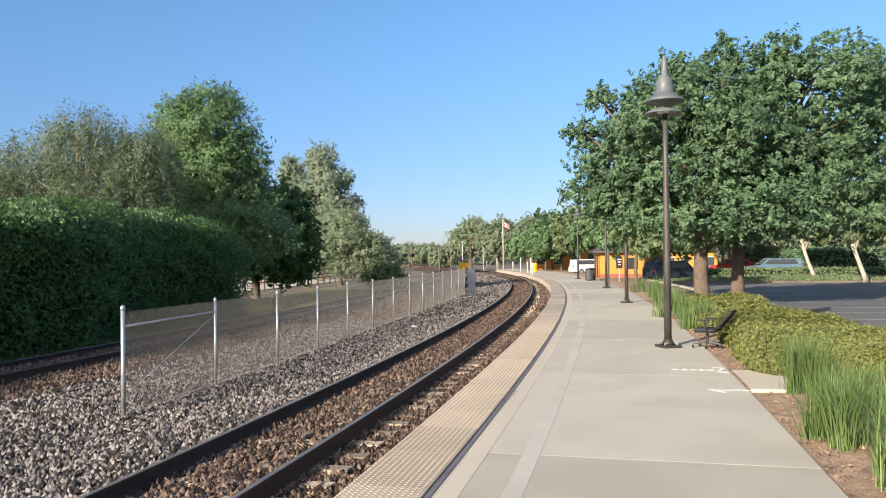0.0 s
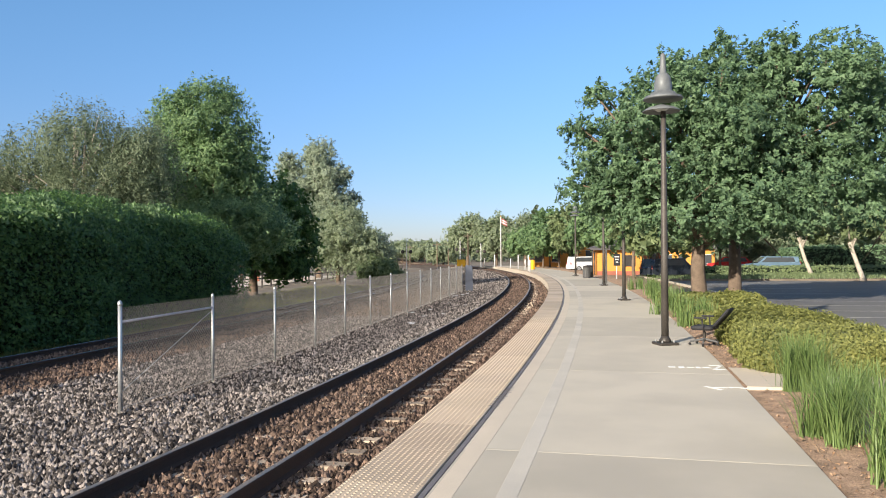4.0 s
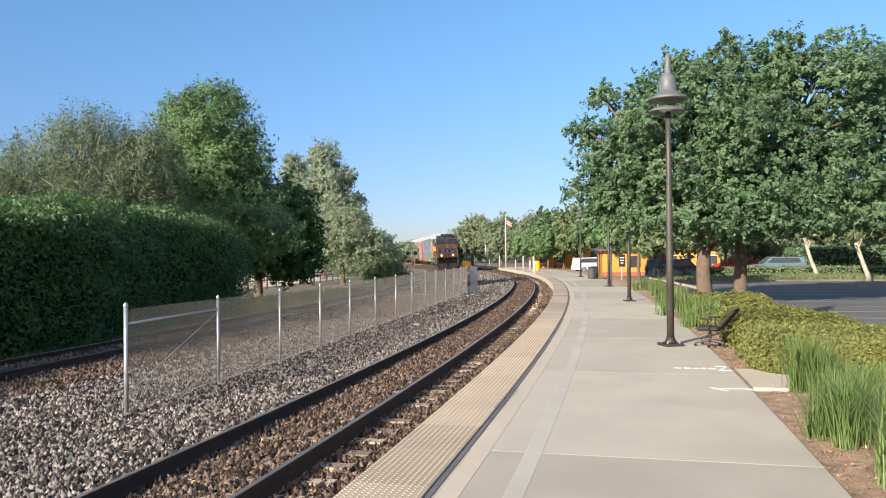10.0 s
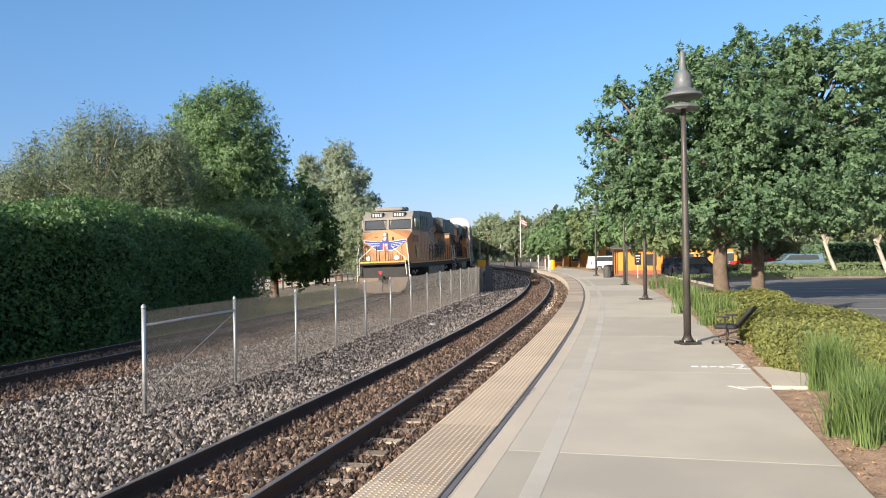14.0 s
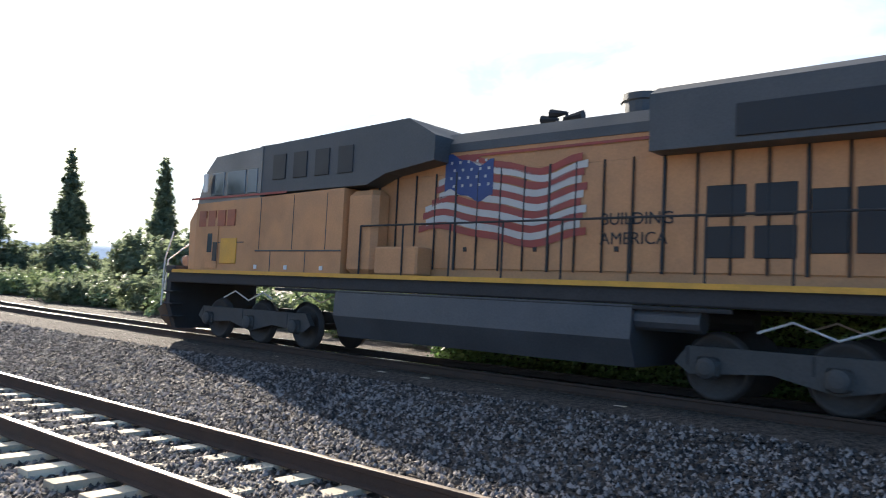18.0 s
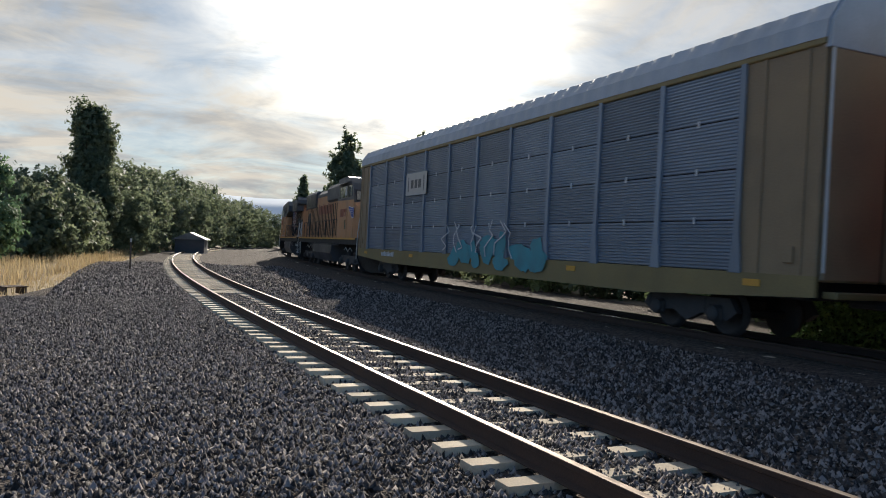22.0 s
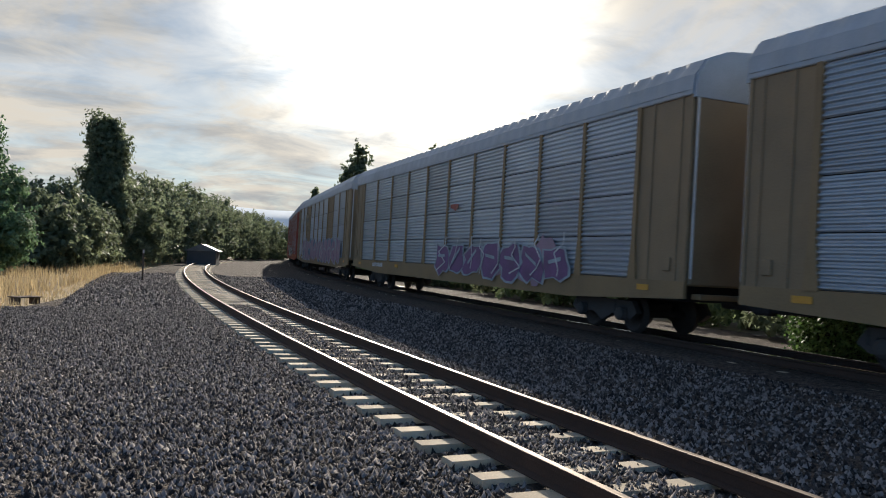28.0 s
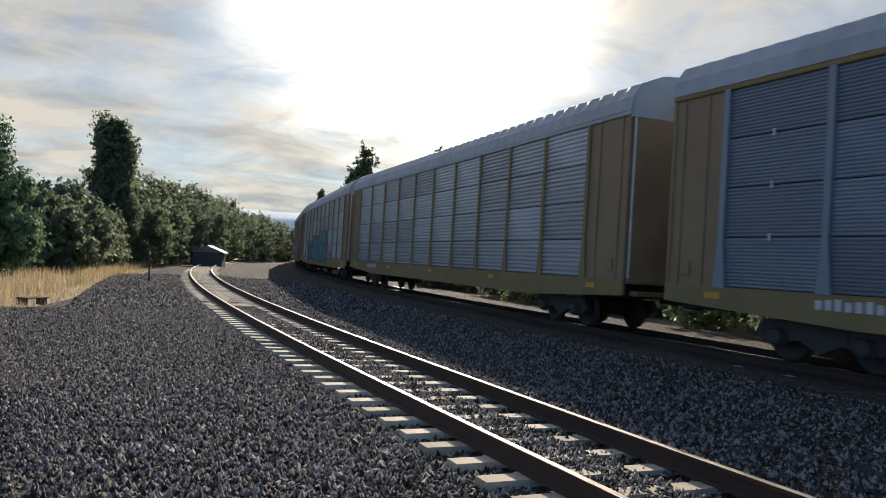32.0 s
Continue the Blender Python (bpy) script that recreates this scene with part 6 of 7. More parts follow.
def bogie(t, y0, axles, pitch, r, me):
    half = pitch * (axles - 1) / 2
    s = Shape()
    for sx in (-1, 1):
        s.prism([(-half - 0.55, r + 0.05), (-half - 0.35, r + 0.32), (half + 0.35, r + 0.32), (half + 0.55, r + 0.05), (half + 0.3, r - 0.12), (half * 0.5, r - 0.02), (0, r - 0.22), (-half * 0.5, r - 0.02), (-half - 0.3, r - 0.12)], "x", sx * 0.98, sx * 1.12)
    s.box((0, 0, r + 0.1), (2.0, 0.5, 0.3), 0.04)
    b = part("bogie", s, M["bogie"], t, "", at=Matrix.Translation((0, y0, 0)))
    for k in range(axles):
        y = -half + k * pitch
        part("axle", Shape().tube([(-0.78, y, r), (0.78, y, r)], 0.085, 10), M["wheel"], b)
        for sx in (-1, 1):
            part("wheel", me, None, b, at=Matrix.Translation((sx * 0.755, y, r)) @ pose(0, 0, 0, 0, 90 * sx, 0))
            part("journal_box", Shape().box((sx * 1.14, y, r), (0.14, 0.36, 0.34), 0.06).lathe([(0.17, 0), (0.16, 0.05), (0.1, 0.08), (0.03, 0.085)], (sx * 1.20, y, r), 14, pose(0, 0, 0, 0, 90 * sx, 0)), M["bogie"], b)
            part("spring", Shape().tube([(sx * 1.06, y + 0.34, r + 0.02), (sx * 1.06, y + 0.34, r + 0.3)], 0.07, 8), M["under"], b)
    return b


def bars(t, x, y0, z0, cols, w, h, gap, material, name="lettering", vary=True, rows=1):
    """Plain bars in place of writing, on the side at x; y runs backward from y0."""
    s = Shape()
    for r in range(rows):
        for i in range(cols):
            hh = h * (0.8 + 0.2 * ((i * 7 + r * 3) % 3) / 2 if vary else 1)
            s.box((x, y0 - i * (w + gap) - w / 2, z0 + hh / 2 - r * h * 1.35), (0.008, w, hh), 0)
    return part(name, s, material, t, "")


def handrail(t, x, ys, z0, z1, material):
    for y in ys:
        part("handrail_post", Shape().tube([(x, y, z0), (x, y, z1)], 0.022, 6), material, t)
    part("handrail", Shape().tube([(x, ys[0], z1), (x, ys[-1], z1)], 0.02, 6), material, t)


def steps(t, x, y):
    s = Shape()
    for k in range(4):
        s.box((x, y, 0.45 + k * 0.3), (0.30, 0.55, 0.03), 0.006)
    part("steps", s, M["under"], t)
    for dy in (-0.34, 0.34):
        part("grab_iron", Shape().tube([(x * 1.03, y + dy, 0.4), (x * 1.03, y + dy, 1.6), (x * 1.0, y + dy * 0.8, 2.2), (x * 0.97, y + dy * 0.2, 2.75)], 0.02, 6), M["rail_white"], t, "white grab iron")


def wavy(t, x, y0, y1, z, h, material, name, phase=0.0, amp=0.13):
    n = 14
    s = Shape()
    top, low = [], []
    for i in range(n + 1):
        y = y0 + (y1 - y0) * i / n
        d = amp * math.sin(i / n * 6.6 + 0.4) + 0.04 * math.sin(i / n * 15) - 0.16 * (i / n)
        top.append((x, y, z + d + h / 2))
        low.append((x, y, z + d - h / 2))
    k = 0.006 if x > 0 else -0.006
    s.strip([top, low])
    s.strip([[(px + k, py, pz) for px, py, pz in top], [(px + k, py, pz) for px, py, pz in low]])
    return part(name, s, material, t)


def wing_emblem(t, y, z, w, side=None, x=0.0):
    """Blue winged emblem as plain shapes: on the front at y, or on a side at x."""
    def put(u, v):
        return (u, y, z + v) if side is None else (x, y - side * u, z + v)
    d = 0.012
    sides = (-1, 1) if side is None else (1,)

    def slab(poly, lift):
        if side is None:
            vs = [(u, y + lift, z + v) for u, v in poly]
            return vs + [(p[0], p[1] + d, p[2]) for p in vs]
        vs = [(x + (lift if x > 0 else -lift), y - side * u, z + v) for u, v in poly]
        return vs + [(p[0] + (d if x > 0 else -d), p[1], p[2]) for p in vs]

    def plate(poly, lift):
        n = len(poly)
        return Shape().add(slab(poly, lift), [tuple(range(n)), tuple(range(2 * n - 1, n - 1, -1))] + [(i, (i + 1) % n, n + (i + 1) % n, n + i) for i in range(n)])
    for sx in sides:
        out = [(0.10, 0.30), (0.30, 0.25), (w, 0.36), (w * 0.98, 0.24), (w * 0.84, 0.17), (w * 0.80, 0.10), (w * 0.62, 0.02), (w * 0.58, -0.08), (0.42, -0.22), (0.16, -0.20)]
        cx, cz = w * 0.42, 0.1
        part("wing_outline", plate([(sx * (cx + (u - cx) * 1.05), cz + (v - cz) * 1.16) for u, v in out], 0.0), M["paint_white"], t, "white edge of the emblem")
        wing = part("wing", plate([(sx * u, v) for u, v in out], 0.006), M["wing_blue"], t, "blue wing-shaped emblem")
        for k in range(3):
            v0 = 0.205 - 0.095 * k
            b = w * (0.97 - 0.15 * k)
            part("feather_line", plate([(sx * 0.34, v0 - 0.03), (sx * b, v0 + 0.045 - 0.01 * k), (sx * b, v0 + 0.015 - 0.01 * k), (sx * 0.34, v0 - 0.05)], 0.012), M["paint_white"], wing)
    if side is None:
        for k in range(7):
            x0 = -0.175 + 0.05 * k
            low = -0.34 + 0.14 * abs(k - 3) / 3
            part("shield_stripe", plate([(x0, 0.2), (x0 + 0.05, 0.2), (x0 + 0.05, low), (x0, low)], 0.016), M["stripe_red"] if k % 2 == 0 else M["paint_white"], t)
        part("shield_top", plate([(-0.19, 0.38), (0, 0.34), (0.19, 0.38), (0.19, 0.16), (-0.19, 0.16)], 0.03), M["wing_blue"], t, "blue top of a striped shield")


def locomotive(label, lead):
    """y forward, z up from the rail, origin at the middle of the length."""
    t = thing("locomotive", label, "locomotive", "locomotives of the train")
    L = 10.75
    part("frame", Shape().box((0, 0, 1.42), (2.95, 2 * L - 0.7, 0.30), 0.03), M["under"], t)
    part("walkway", Shape().box((0, 0, 1.60), (3.05, 2 * L - 0.6, 0.05), 0.01), M["under"], t)
    for sx in (-1, 1):
        part("sill_stripe", Shape().box((sx * 1.535, 0, 1.585), (0.012, 2 * L - 1.2, 0.09), 0), M["stripe_yellow"], t, "yellow stripe along the sill")
        part("air_pipe", Shape().tube([(sx * 1.42, -5.5, 1.22), (sx * 1.42, 5.5, 1.22)], 0.04, 6), M["under"], t)
    tank = Shape().prism([(-1.45, 1.26), (1.45, 1.26), (1.5, 0.7), (1.28, 0.24), (-1.28, 0.24), (-1.5, 0.7)], "y", -3.9 if lead else -3.4, 3.3)
    part("tank", tank, M["tank"], t, "grey fuel tank")
    for sx in (-1, 1):
        part("air_tank", Shape().tube([(sx * 1.2, -5.0, 1.05), (sx * 1.2, -3.9, 1.05)], 0.2, 12), M["tank"], t)
    for y0 in (6.9, -6.9):
        b = bogie(t, y0, 3, 1.85, 0.533, WHEEL_BIG)
        for sx in (-1, 1):
            part("brake_hose", Shape().tube([(sx * 1.2, y - y0, z) for y, z in ((y0 - 1.0, 1.15), (y0 - 0.6, 1.3), (y0, 1.08), (y0 + 0.6, 1.3), (y0 + 1.1, 1.12))], 0.02, 5), M["rail_white"], b, "pale air hose")
    # nose and cab
    grey, yel = M["loco_grey"], M["yellow"]
    cb = 0.0 if lead else -1.0
    nf = 9.74 if lead else 10.30
    if lead:
        lo_ring = [(-1.30, nf - 0.04, 1.66), (1.30, nf - 0.04, 1.66), (1.30, nf + 0.02, 2.98), (0.24, nf, 3.52), (-0.24, nf, 3.52), (-1.30, nf + 0.02, 2.98)]
        hi_ring = [(x * 1.49, 9.0, z) for x, z in ((-1, 1.62), (1, 1.62), (1, 3.46), (0.18, 3.58), (-0.18, 3.58), (-1, 3.46))]
    else:
        lo_ring = [(-1.36, nf - 0.02, 1.66), (1.36, nf - 0.02, 1.66), (1.34, nf + 0.04, 3.05), (0.5, nf - 0.05, 3.32), (-0.5, nf - 0.05, 3.32), (-1.34, nf + 0.04, 3.05)]
        hi_ring = [(x * 1.49, 9.2, z) for x, z in ((-1, 1.62), (1, 1.62), (1, 3.52), (0.5, 3.66), (-0.5, 3.66), (-1, 3.52))]
    part("nose", Shape().add(lo_ring + hi_ring, [(0, 1, 2, 3, 4, 5), (11, 10, 9, 8, 7, 6)] + [(i, i + 6, (i + 1) % 6 + 6, (i + 1) % 6) for i in range(6)]), yel, t, "yellow nose with a peaked top")
    part("anticlimber", Shape().box((0, 10.52, 1.63), (2.75, 0.5, 0.22), 0.03), M["under"], t)
    part("anticlimber_stripe", Shape().box((0, 10.775, 1.68), (2.7, 0.02, 0.09), 0.004), M["stripe_yellow"], t, "yellow stripe over the pilot")
    part("pilot", Shape().prism([(-1.45, 1.55), (1.45, 1.55), (1.45, 0.85), (1.2, 0.16), (-1.2, 0.16), (-1.45, 0.85)], "y", 10.3, 10.52), M["under"], t)
    # curved plow blade in two wings with rounded lower corners
    for sx in (-1, 1):
        blade = []
        for i in range(9):
            u = i / 8
            x = 0.04 + 1.38 * u
            low = 0.14 + 0.52 * max(0.0, (u - 0.55) / 0.45) ** 2.4
            row = []
            for j in range(7):
                v = j / 6
                z = low + (0.98 - low) * v
                row.append((sx * x, 10.62 + 0.36 * (1 - v) ** 1.7 + 0.16 * (1 - u), z))
            blade.append(row)
        back = [[(p[0], p[1] - 0.05, p[2]) for p in row] for row in blade]
        part("plow", Shape().strip(blade).strip(back), M["plow"], t, "dusty curved plow blade", True)
    part("coupler", Shape().tube([(0, 10.4, 0.95), (0, 11.15, 0.95)], 0.11, 8).box((0, 11.15, 0.95), (0.3, 0.28, 0.32), 0.06), M["under"], t)
    part("release_tag", Shape().prism([(-0.09, 0.08), (0.0, 0.05), (0.09, 0.08), (0.1, 0.0), (0.0, -0.14), (-0.1, 0.0)], "y", -0.012, 0.012), M["tag_red"], t, "small bright red tag", at=pose(0.02, 11.3, 1.28))
    cab_y = 9.1 if lead else 9.25
    cab_lo = Shape().prism([(3.15 if lead else 5.0, 1.62), (cab_y, 1.62), (cab_y, 3.42 if lead else 3.62), (3.15 if lead else 5.0, 3.55 if lead else 3.72)], "x", -1.5, 1.5)
    part("cab", cab_lo, yel, t, "yellow cab side")
    if lead:
        roof = [(6.3, 3.42), (9.12, 3.42), (8.78, 4.28), (8.35, 4.66), (6.3, 4.76)]
    else:
        roof = [(5.0, 3.50), (9.32, 3.50), (9.0, 4.2), (8.68, 4.52), (8.1, 4.82), (5.0, 4.84)]
    part("cab_top", Shape().prism(roof, "x", -1.48, 1.48), M["loco_roof"] if lead else grey, t, "weathered grey cab top" if lead else "dark grey cab top around the windows")
    if not lead:
        part("cab_roof", Shape().prism([(4.95, 4.62), (8.52, 4.62), (8.05, 4.86), (7.3, 4.96), (4.95, 4.94)], "x", -1.5, 1.5), grey, t, "dark grey cab roof")
        for sx in (-1, 1):
            part("sunshade", Shape().box((0, 0, 0), (0.34, 2.9, 0.03), 0.008), M["loco_roof"], t, "pale sunshade over the windows", at=pose(sx * 1.60, 6.45, 4.60, 0, sx * 24, 0))
            part("window_rail", Shape().box((sx * 1.5, 6.5, 3.80), (0.03, 2.3, 0.035), 0.006), M["loco_roof"], t)
            for y in (5.42, 6.02, 6.98, 7.56):
                part("window_post", Shape().box((sx * 1.495, y, 4.14), (0.03, 0.05, 0.68), 0.006), M["loco_roof"], t)
    for y, w, z in ((7.95, 0.9, 4.82), (6.9, 1.0, 4.88)):
        part("roof_unit", Shape().box((0, y + cb, z + (0.0 if lead else 0.12)), (1.7, w, 0.22), 0.05), M["loco_roof"], t)
    part("antenna_rail", Shape().tube([(-0.5, 6.5 + cb, 4.72), (-0.5, 6.5 + cb, 4.90), (0.5, 6.5 + cb, 4.90), (0.5, 6.5 + cb, 4.72)], 0.02, 5), M["rail_white"], t)
    for sx in (-1, 1):
        w = Shape().prism([(-0.6, 0.0), (0.6, 0.0), (0.6, 0.52), (-0.5, 0.52)] if sx > 0 else [(-0.6, 0.0), (0.6, 0.0), (0.5, 0.52), (-0.6, 0.52)], "y", -0.01, 0.012)
        m = Matrix.Translation((sx * 0.73, 9.055 if lead else 9.26, 3.62)) @ pose(0, 0, 0, 21.5, 0, 0)
        win = part("windshield", w, M["glass"], t, "dark windshield", at=m)
        fr = Shape()
        for a, b in (((-0.63, -0.03), (0.63, -0.03)), ((-0.63, 0.55), (0.63, 0.55)), ((-0.63, -0.03), (-0.63, 0.55)), ((0.63, -0.03), (0.63, 0.55))):
            fr.tube([(a[0], 0.015, a[1]), (b[0], 0.015, b[1])], 0.022, 5)
        part("frame", fr, M["board"], win)
        nb = part("number_board", Shape().box((sx * 0.66, 8.62 if lead else 8.72, 4.45), (0.74, 0.26, 0.30), 0.02), M["board"], t, "black number board")
        for i in range(4):
            part("digit_bar", Shape().box((sx * 0.66 - 0.225 + i * 0.15, 8.755 if lead else 8.855, 4.45), (0.085, 0.01, 0.18), 0), M["paint_white"], nb, "plain white bar")
        for y, wd in ((8.2, 0.6), (7.35, 0.8), (6.65, 0.4)) if lead else ((8.25, 0.9), (7.27, 0.5), (6.5, 0.85), (5.72, 0.5)):
            part("cab_window", Shape().box((sx * 1.485, y, 3.92 if lead else 4.14), (0.03, wd, 0.62), 0.01), M["glass"], t)
        part("mirror", Shape().box((sx * 1.6, 8.6 if lead else 7.65, 3.95 if lead else 4.15), (0.05, 0.2, 0.5), 0.02), M["rail_white"], t)
        d = part("cab_door", Shape().box((sx * 1.51, 8.35 + cb, 2.35), (0.03, 0.72, 1.35), 0.01), yel, t)
        part("door_window", Shape().box((sx * 1.53, 8.35 + cb, 2.35), (0.015, 0.22, 0.5), 0.01), M["glass"], d)
        for i in range(4):
            part("number_bar", Shape().box((sx * 1.512, (8.75 if lead else 7.3) - i * 0.44, 3.0), (0.034, 0.33, 0.42), 0), M["faded_red"], t, "dull red plain bar")
        # ditch lights
        dl = part("ditch_light", Shape().lathe([(0.15, 0), (0.16, 0.06), (0.13, 0.1)], (sx * 0.82, 10.62, 1.90), 16, pose(0, 0, 0, -90, 0, 0)), M["loco_roof"], t)
        part("lens", Shape().lathe([(0.105, 0), (0.085, 0.03), (0.03, 0.045)], (sx * 0.82, 10.72, 1.90), 16, pose(0, 0, 0, -90, 0, 0)), M["lamp_on"] if lead else M["frosted"], dl, "glowing lamp lens" if lead else "grey lamp lens")
        part("nose_rail", Shape().tube([(sx * 0.5, 10.62, 2.6), (sx * 0.9, 10.7, 2.25), (sx * 1.32, 10.75, 1.9), (sx * 1.38, 10.75, 0.95)], 0.024, 6), M["rail_white"], t, "white handrail")
        part("nose_rail", Shape().tube([(sx * 1.38, 10.45, 2.7), (sx * 1.5, 10.62, 1.9), (sx * 1.52, 10.62, 0.6)], 0.024, 6), M["rail_white"], t, "white handrail")
        for k in range(3):
            part("cab_step", Shape().box((sx * (1.3 + 0.02 * k), 10.35, 0.5 + 0.35 * k), (0.4 - 0.04 * k, 0.5, 0.04), 0.01), M["under"], t)
        if lead:
            part("side_vent", Shape().box((sx * 1.515, 8.1, 2.12), (0.04, 0.2, 0.5), 0.01), M["board"], t)
            part("access_plate", Shape().box((sx * 1.51, 7.5, 2.14), (0.03, 0.72, 0.66), 0.02), M["stripe_yellow"], t, "faded yellow square plate")
            part("belt_seam", Shape().box((sx * 1.503, 4.75, 2.14), (0.02, 3.2, 0.035), 0.008), M["tank"], t, "dark seam along the cabinet side")
            part("belt_seam", Shape().box((sx * 1.503, 7.6, 2.36), (0.02, 1.5, 0.025), 0.006), M["tank"], t)
            for y in (5.72, 4.39):
                part("panel_seam", Shape().box((sx * 1.502, y, 1.87), (0.016, 0.022, 0.5), 0.005), M["tank"], t)
            for y in (6.2, 4.9, 3.7):
                part("panel_seam", Shape().box((sx * 1.502, y, 2.82), (0.016, 0.018, 1.3), 0.005), M["tank"], t)
            for y in (6.3, 5.1, 3.8):
                part("data_label", Shape().box((sx * 1.503, y, 1.74), (0.016, 0.12, 0.1), 0.004), M["paint_white"], t, "small white data label")
            part("cabinet", Shape().box((sx * 1.16, 2.68, 2.55), (0.52, 0.95, 1.86), 0.12), yel, t, "rounded yellow equipment cabinet")
            part("lower_cabinet", Shape().box((sx * 1.18, 1.55, 1.93), (0.5, 1.25, 0.6), 0.04), yel, t, "low yellow box on the walkway")
            part("red_stripe", Shape().box((sx * 1.506, 7.3, 3.56), (0.014, 4.2, 0.055), 0), M["stripe_red"], t, "thin red stripe")
    hl = part("headlight_box", Shape().box((0, nf, 3.12), (0.30, 0.16, 0.56), 0.03), M["loco_roof"], t)
    for z in (3.0, 3.25):
        part("headlight", Shape().lathe([(0.11, 0), (0.1, 0.03), (0.03, 0.045)], (0, nf + 0.085, z), 16, pose(0, 0, 0, -90, 0, 0)), M["frosted"], hl, "round headlight", True)
    part("nose_door", Shape().box((-0.72, nf + 0.01, 2.30), (0.5, 0.06, 1.1), 0.02), yel, t)
    for z0, x in ((3.12, 0.42), (2.84, 0.5), (2.84, 0.24)):
        part("grab_iron", Shape().tube([(x, nf, z0), (x, nf + 0.08, z0), (x + 0.22, nf + 0.08, z0 + 0.02), (x + 0.22, nf, z0 + 0.02)], 0.013, 5), M["board"], t)
    part("nose_latch", Shape().box((-0.46, nf + 0.04, 3.0), (0.09, 0.05, 0.2), 0.01), M["board"], t)
    for x in (-0.34, -0.18, 0.18, 0.32, 0.98, 1.14, 1.30):
        part("front_post", Shape().tube([(x, 10.70, 1.7), (x, 10.70, 2.6)], 0.026, 6), M["board"], t)
    wing_emblem(t, nf + 0.045, 2.58 if lead else 2.42, 1.24)
    # long hood
    z_top = 4.62 if lead else 4.80
    back0 = -8.75 if lead else -10.1
    front0 = 2.9 if lead else 5.1
    part("hood", Shape().prism([(-0.95, 1.62), (0.95, 1.62), (0.95, z_top - 0.25), (0.7, z_top), (-0.7, z_top), (-0.95, z_top - 0.25)], "y", back0, front0), yel, t, "yellow long hood")
    for sx in (-1, 1):
        y, i = front0 - 0.35, 0
        while y > back0 + 0.7:
            w = 0.56
            part("hood_door", Shape().box((sx * 0.962, y - w / 2, 2.78), (0.03, w - 0.05, 1.95), 0.012), yel, t)
            if i % 3 == 1:
                part("latch", Shape().box((sx * 0.985, y - w / 2, 2.2), (0.02, 0.09, 0.09), 0.01), M["board"], t)
            part("door_seam", Shape().box((sx * 0.99, y, 2.78), (0.04, 0.024 if i % 4 else 0.05, 2.0), 0.006), M["board"], t, "dark gap between the doors")
            y -= w
            i += 1
    if lead:
        up = Shape().prism([(6.35, 3.58), (6.35, 4.77), (1.3, 4.92), (0.55, 4.50), (0.55, 3.98), (1.9, 3.8), (2.5, 3.58)], "x", -1.46, 1.46)
        part("upper_housing", up, grey, t, "dark grey upper equipment housing")
        for sx in (-1, 1):
            for y in (5.6, 4.8, 4.0, 3.2):
                part("intake_grille", Shape().box((sx * 1.47, y, 4.2), (0.03, 0.5, 0.62), 0.01), M["board"], t)
            part("red_stripe", Shape().box((sx * 0.985, -2.0, 4.09), (0.012, 6.0, 0.05), 0), M["stripe_red"], t, "thin red stripe")
            # painted waving flag
            x = sx * 0.992
            for k in range(11):
                y0 = 0.42 + 0.085 * k + (0.09, -0.08, 0.03, 0.12)[k % 4]
                wavy(t, x, y0, -2.6 - (0.0, 0.12, 0.05)[k % 3], 3.92 - k * 0.135, 0.137, M["stripe_red"] if k % 2 == 0 else M["flag_white"], "flag_stripe")
            wavy(t, sx * 1.0, 0.62, -0.62, 3.72, 0.72, M["flag_blue"], "flag_field", amp=0.07)
            for r in range(4):
                for c in range(5):
                    part("flag_dot", Shape().box((sx * 1.008, 0.45 - c * 0.22 - (r % 2) * 0.08, 3.97 - r * 0.16), (0.006, 0.055, 0.055), 0), M["flag_white"], t)
            slogan(t, sx, -3.0, 2.62)
        part("hood_top", Shape().prism([(-0.972, z_top - 0.42), (0.972, z_top - 0.42), (0.972, z_top - 0.24), (0.72, z_top + 0.02), (-0.72, z_top + 0.02), (-0.972, z_top - 0.24)], "y", -4.7, 2.4), grey, t, "dark grey hood top")
        for y, dy, z in ((-1.6, 0.36, 4.80), (-1.8, 0.36, 4.90), (-1.75, -0.42, 4.80)):
            part("horn", Shape().tube([(-0.3, y, z), (-0.3, y + dy, z + 0.02)], [0.035, 0.10], 8).tube([(-0.3, y, 4.5), (-0.3, y, z + 0.02)], 0.035, 6), M["board"], t)
        part("exhaust_stack", Shape().lathe([(0.42, 4.5), (0.42, 4.94), (0.46, 4.96), (0.46, 5.08), (0.36, 5.10), (0.34, 4.95)], (0, -3.3, 0), 20), grey, t, "wide round exhaust stack")
        rad = Shape().prism([(-1.45, 3.75), (1.45, 3.75), (1.48, 4.68), (1.2, 4.84), (-1.2, 4.84), (-1.48, 4.68)], "y", -8.75, -4.1)
        part("radiator_housing", rad, grey, t, "flared dark grey radiator housing")
        part("radiator_overhang", Shape().prism([(-8.7, 4.83), (-9.2, 4.60), (-9.2, 4.30), (-9.0, 4.2), (-8.7, 4.18)], "x", -1.44, 1.44), grey, t)
        part("roof_rail", Shape().tube([(0.4, -7.9, 4.84), (0.4, -7.9, 4.97), (0.4, -8.5, 4.97), (0.4, -8.5, 4.84)], 0.015, 5), M["rail_white"], t)
        for sx in (-1, 1):
            for y in (-5.2, -5.95):
                for z in (2.3, 2.95):
                    part("louvre", Shape().box((sx * 0.985, y, z), (0.03, 0.62, 0.5), 0.01), M["board"], t, "dark louvre panel")
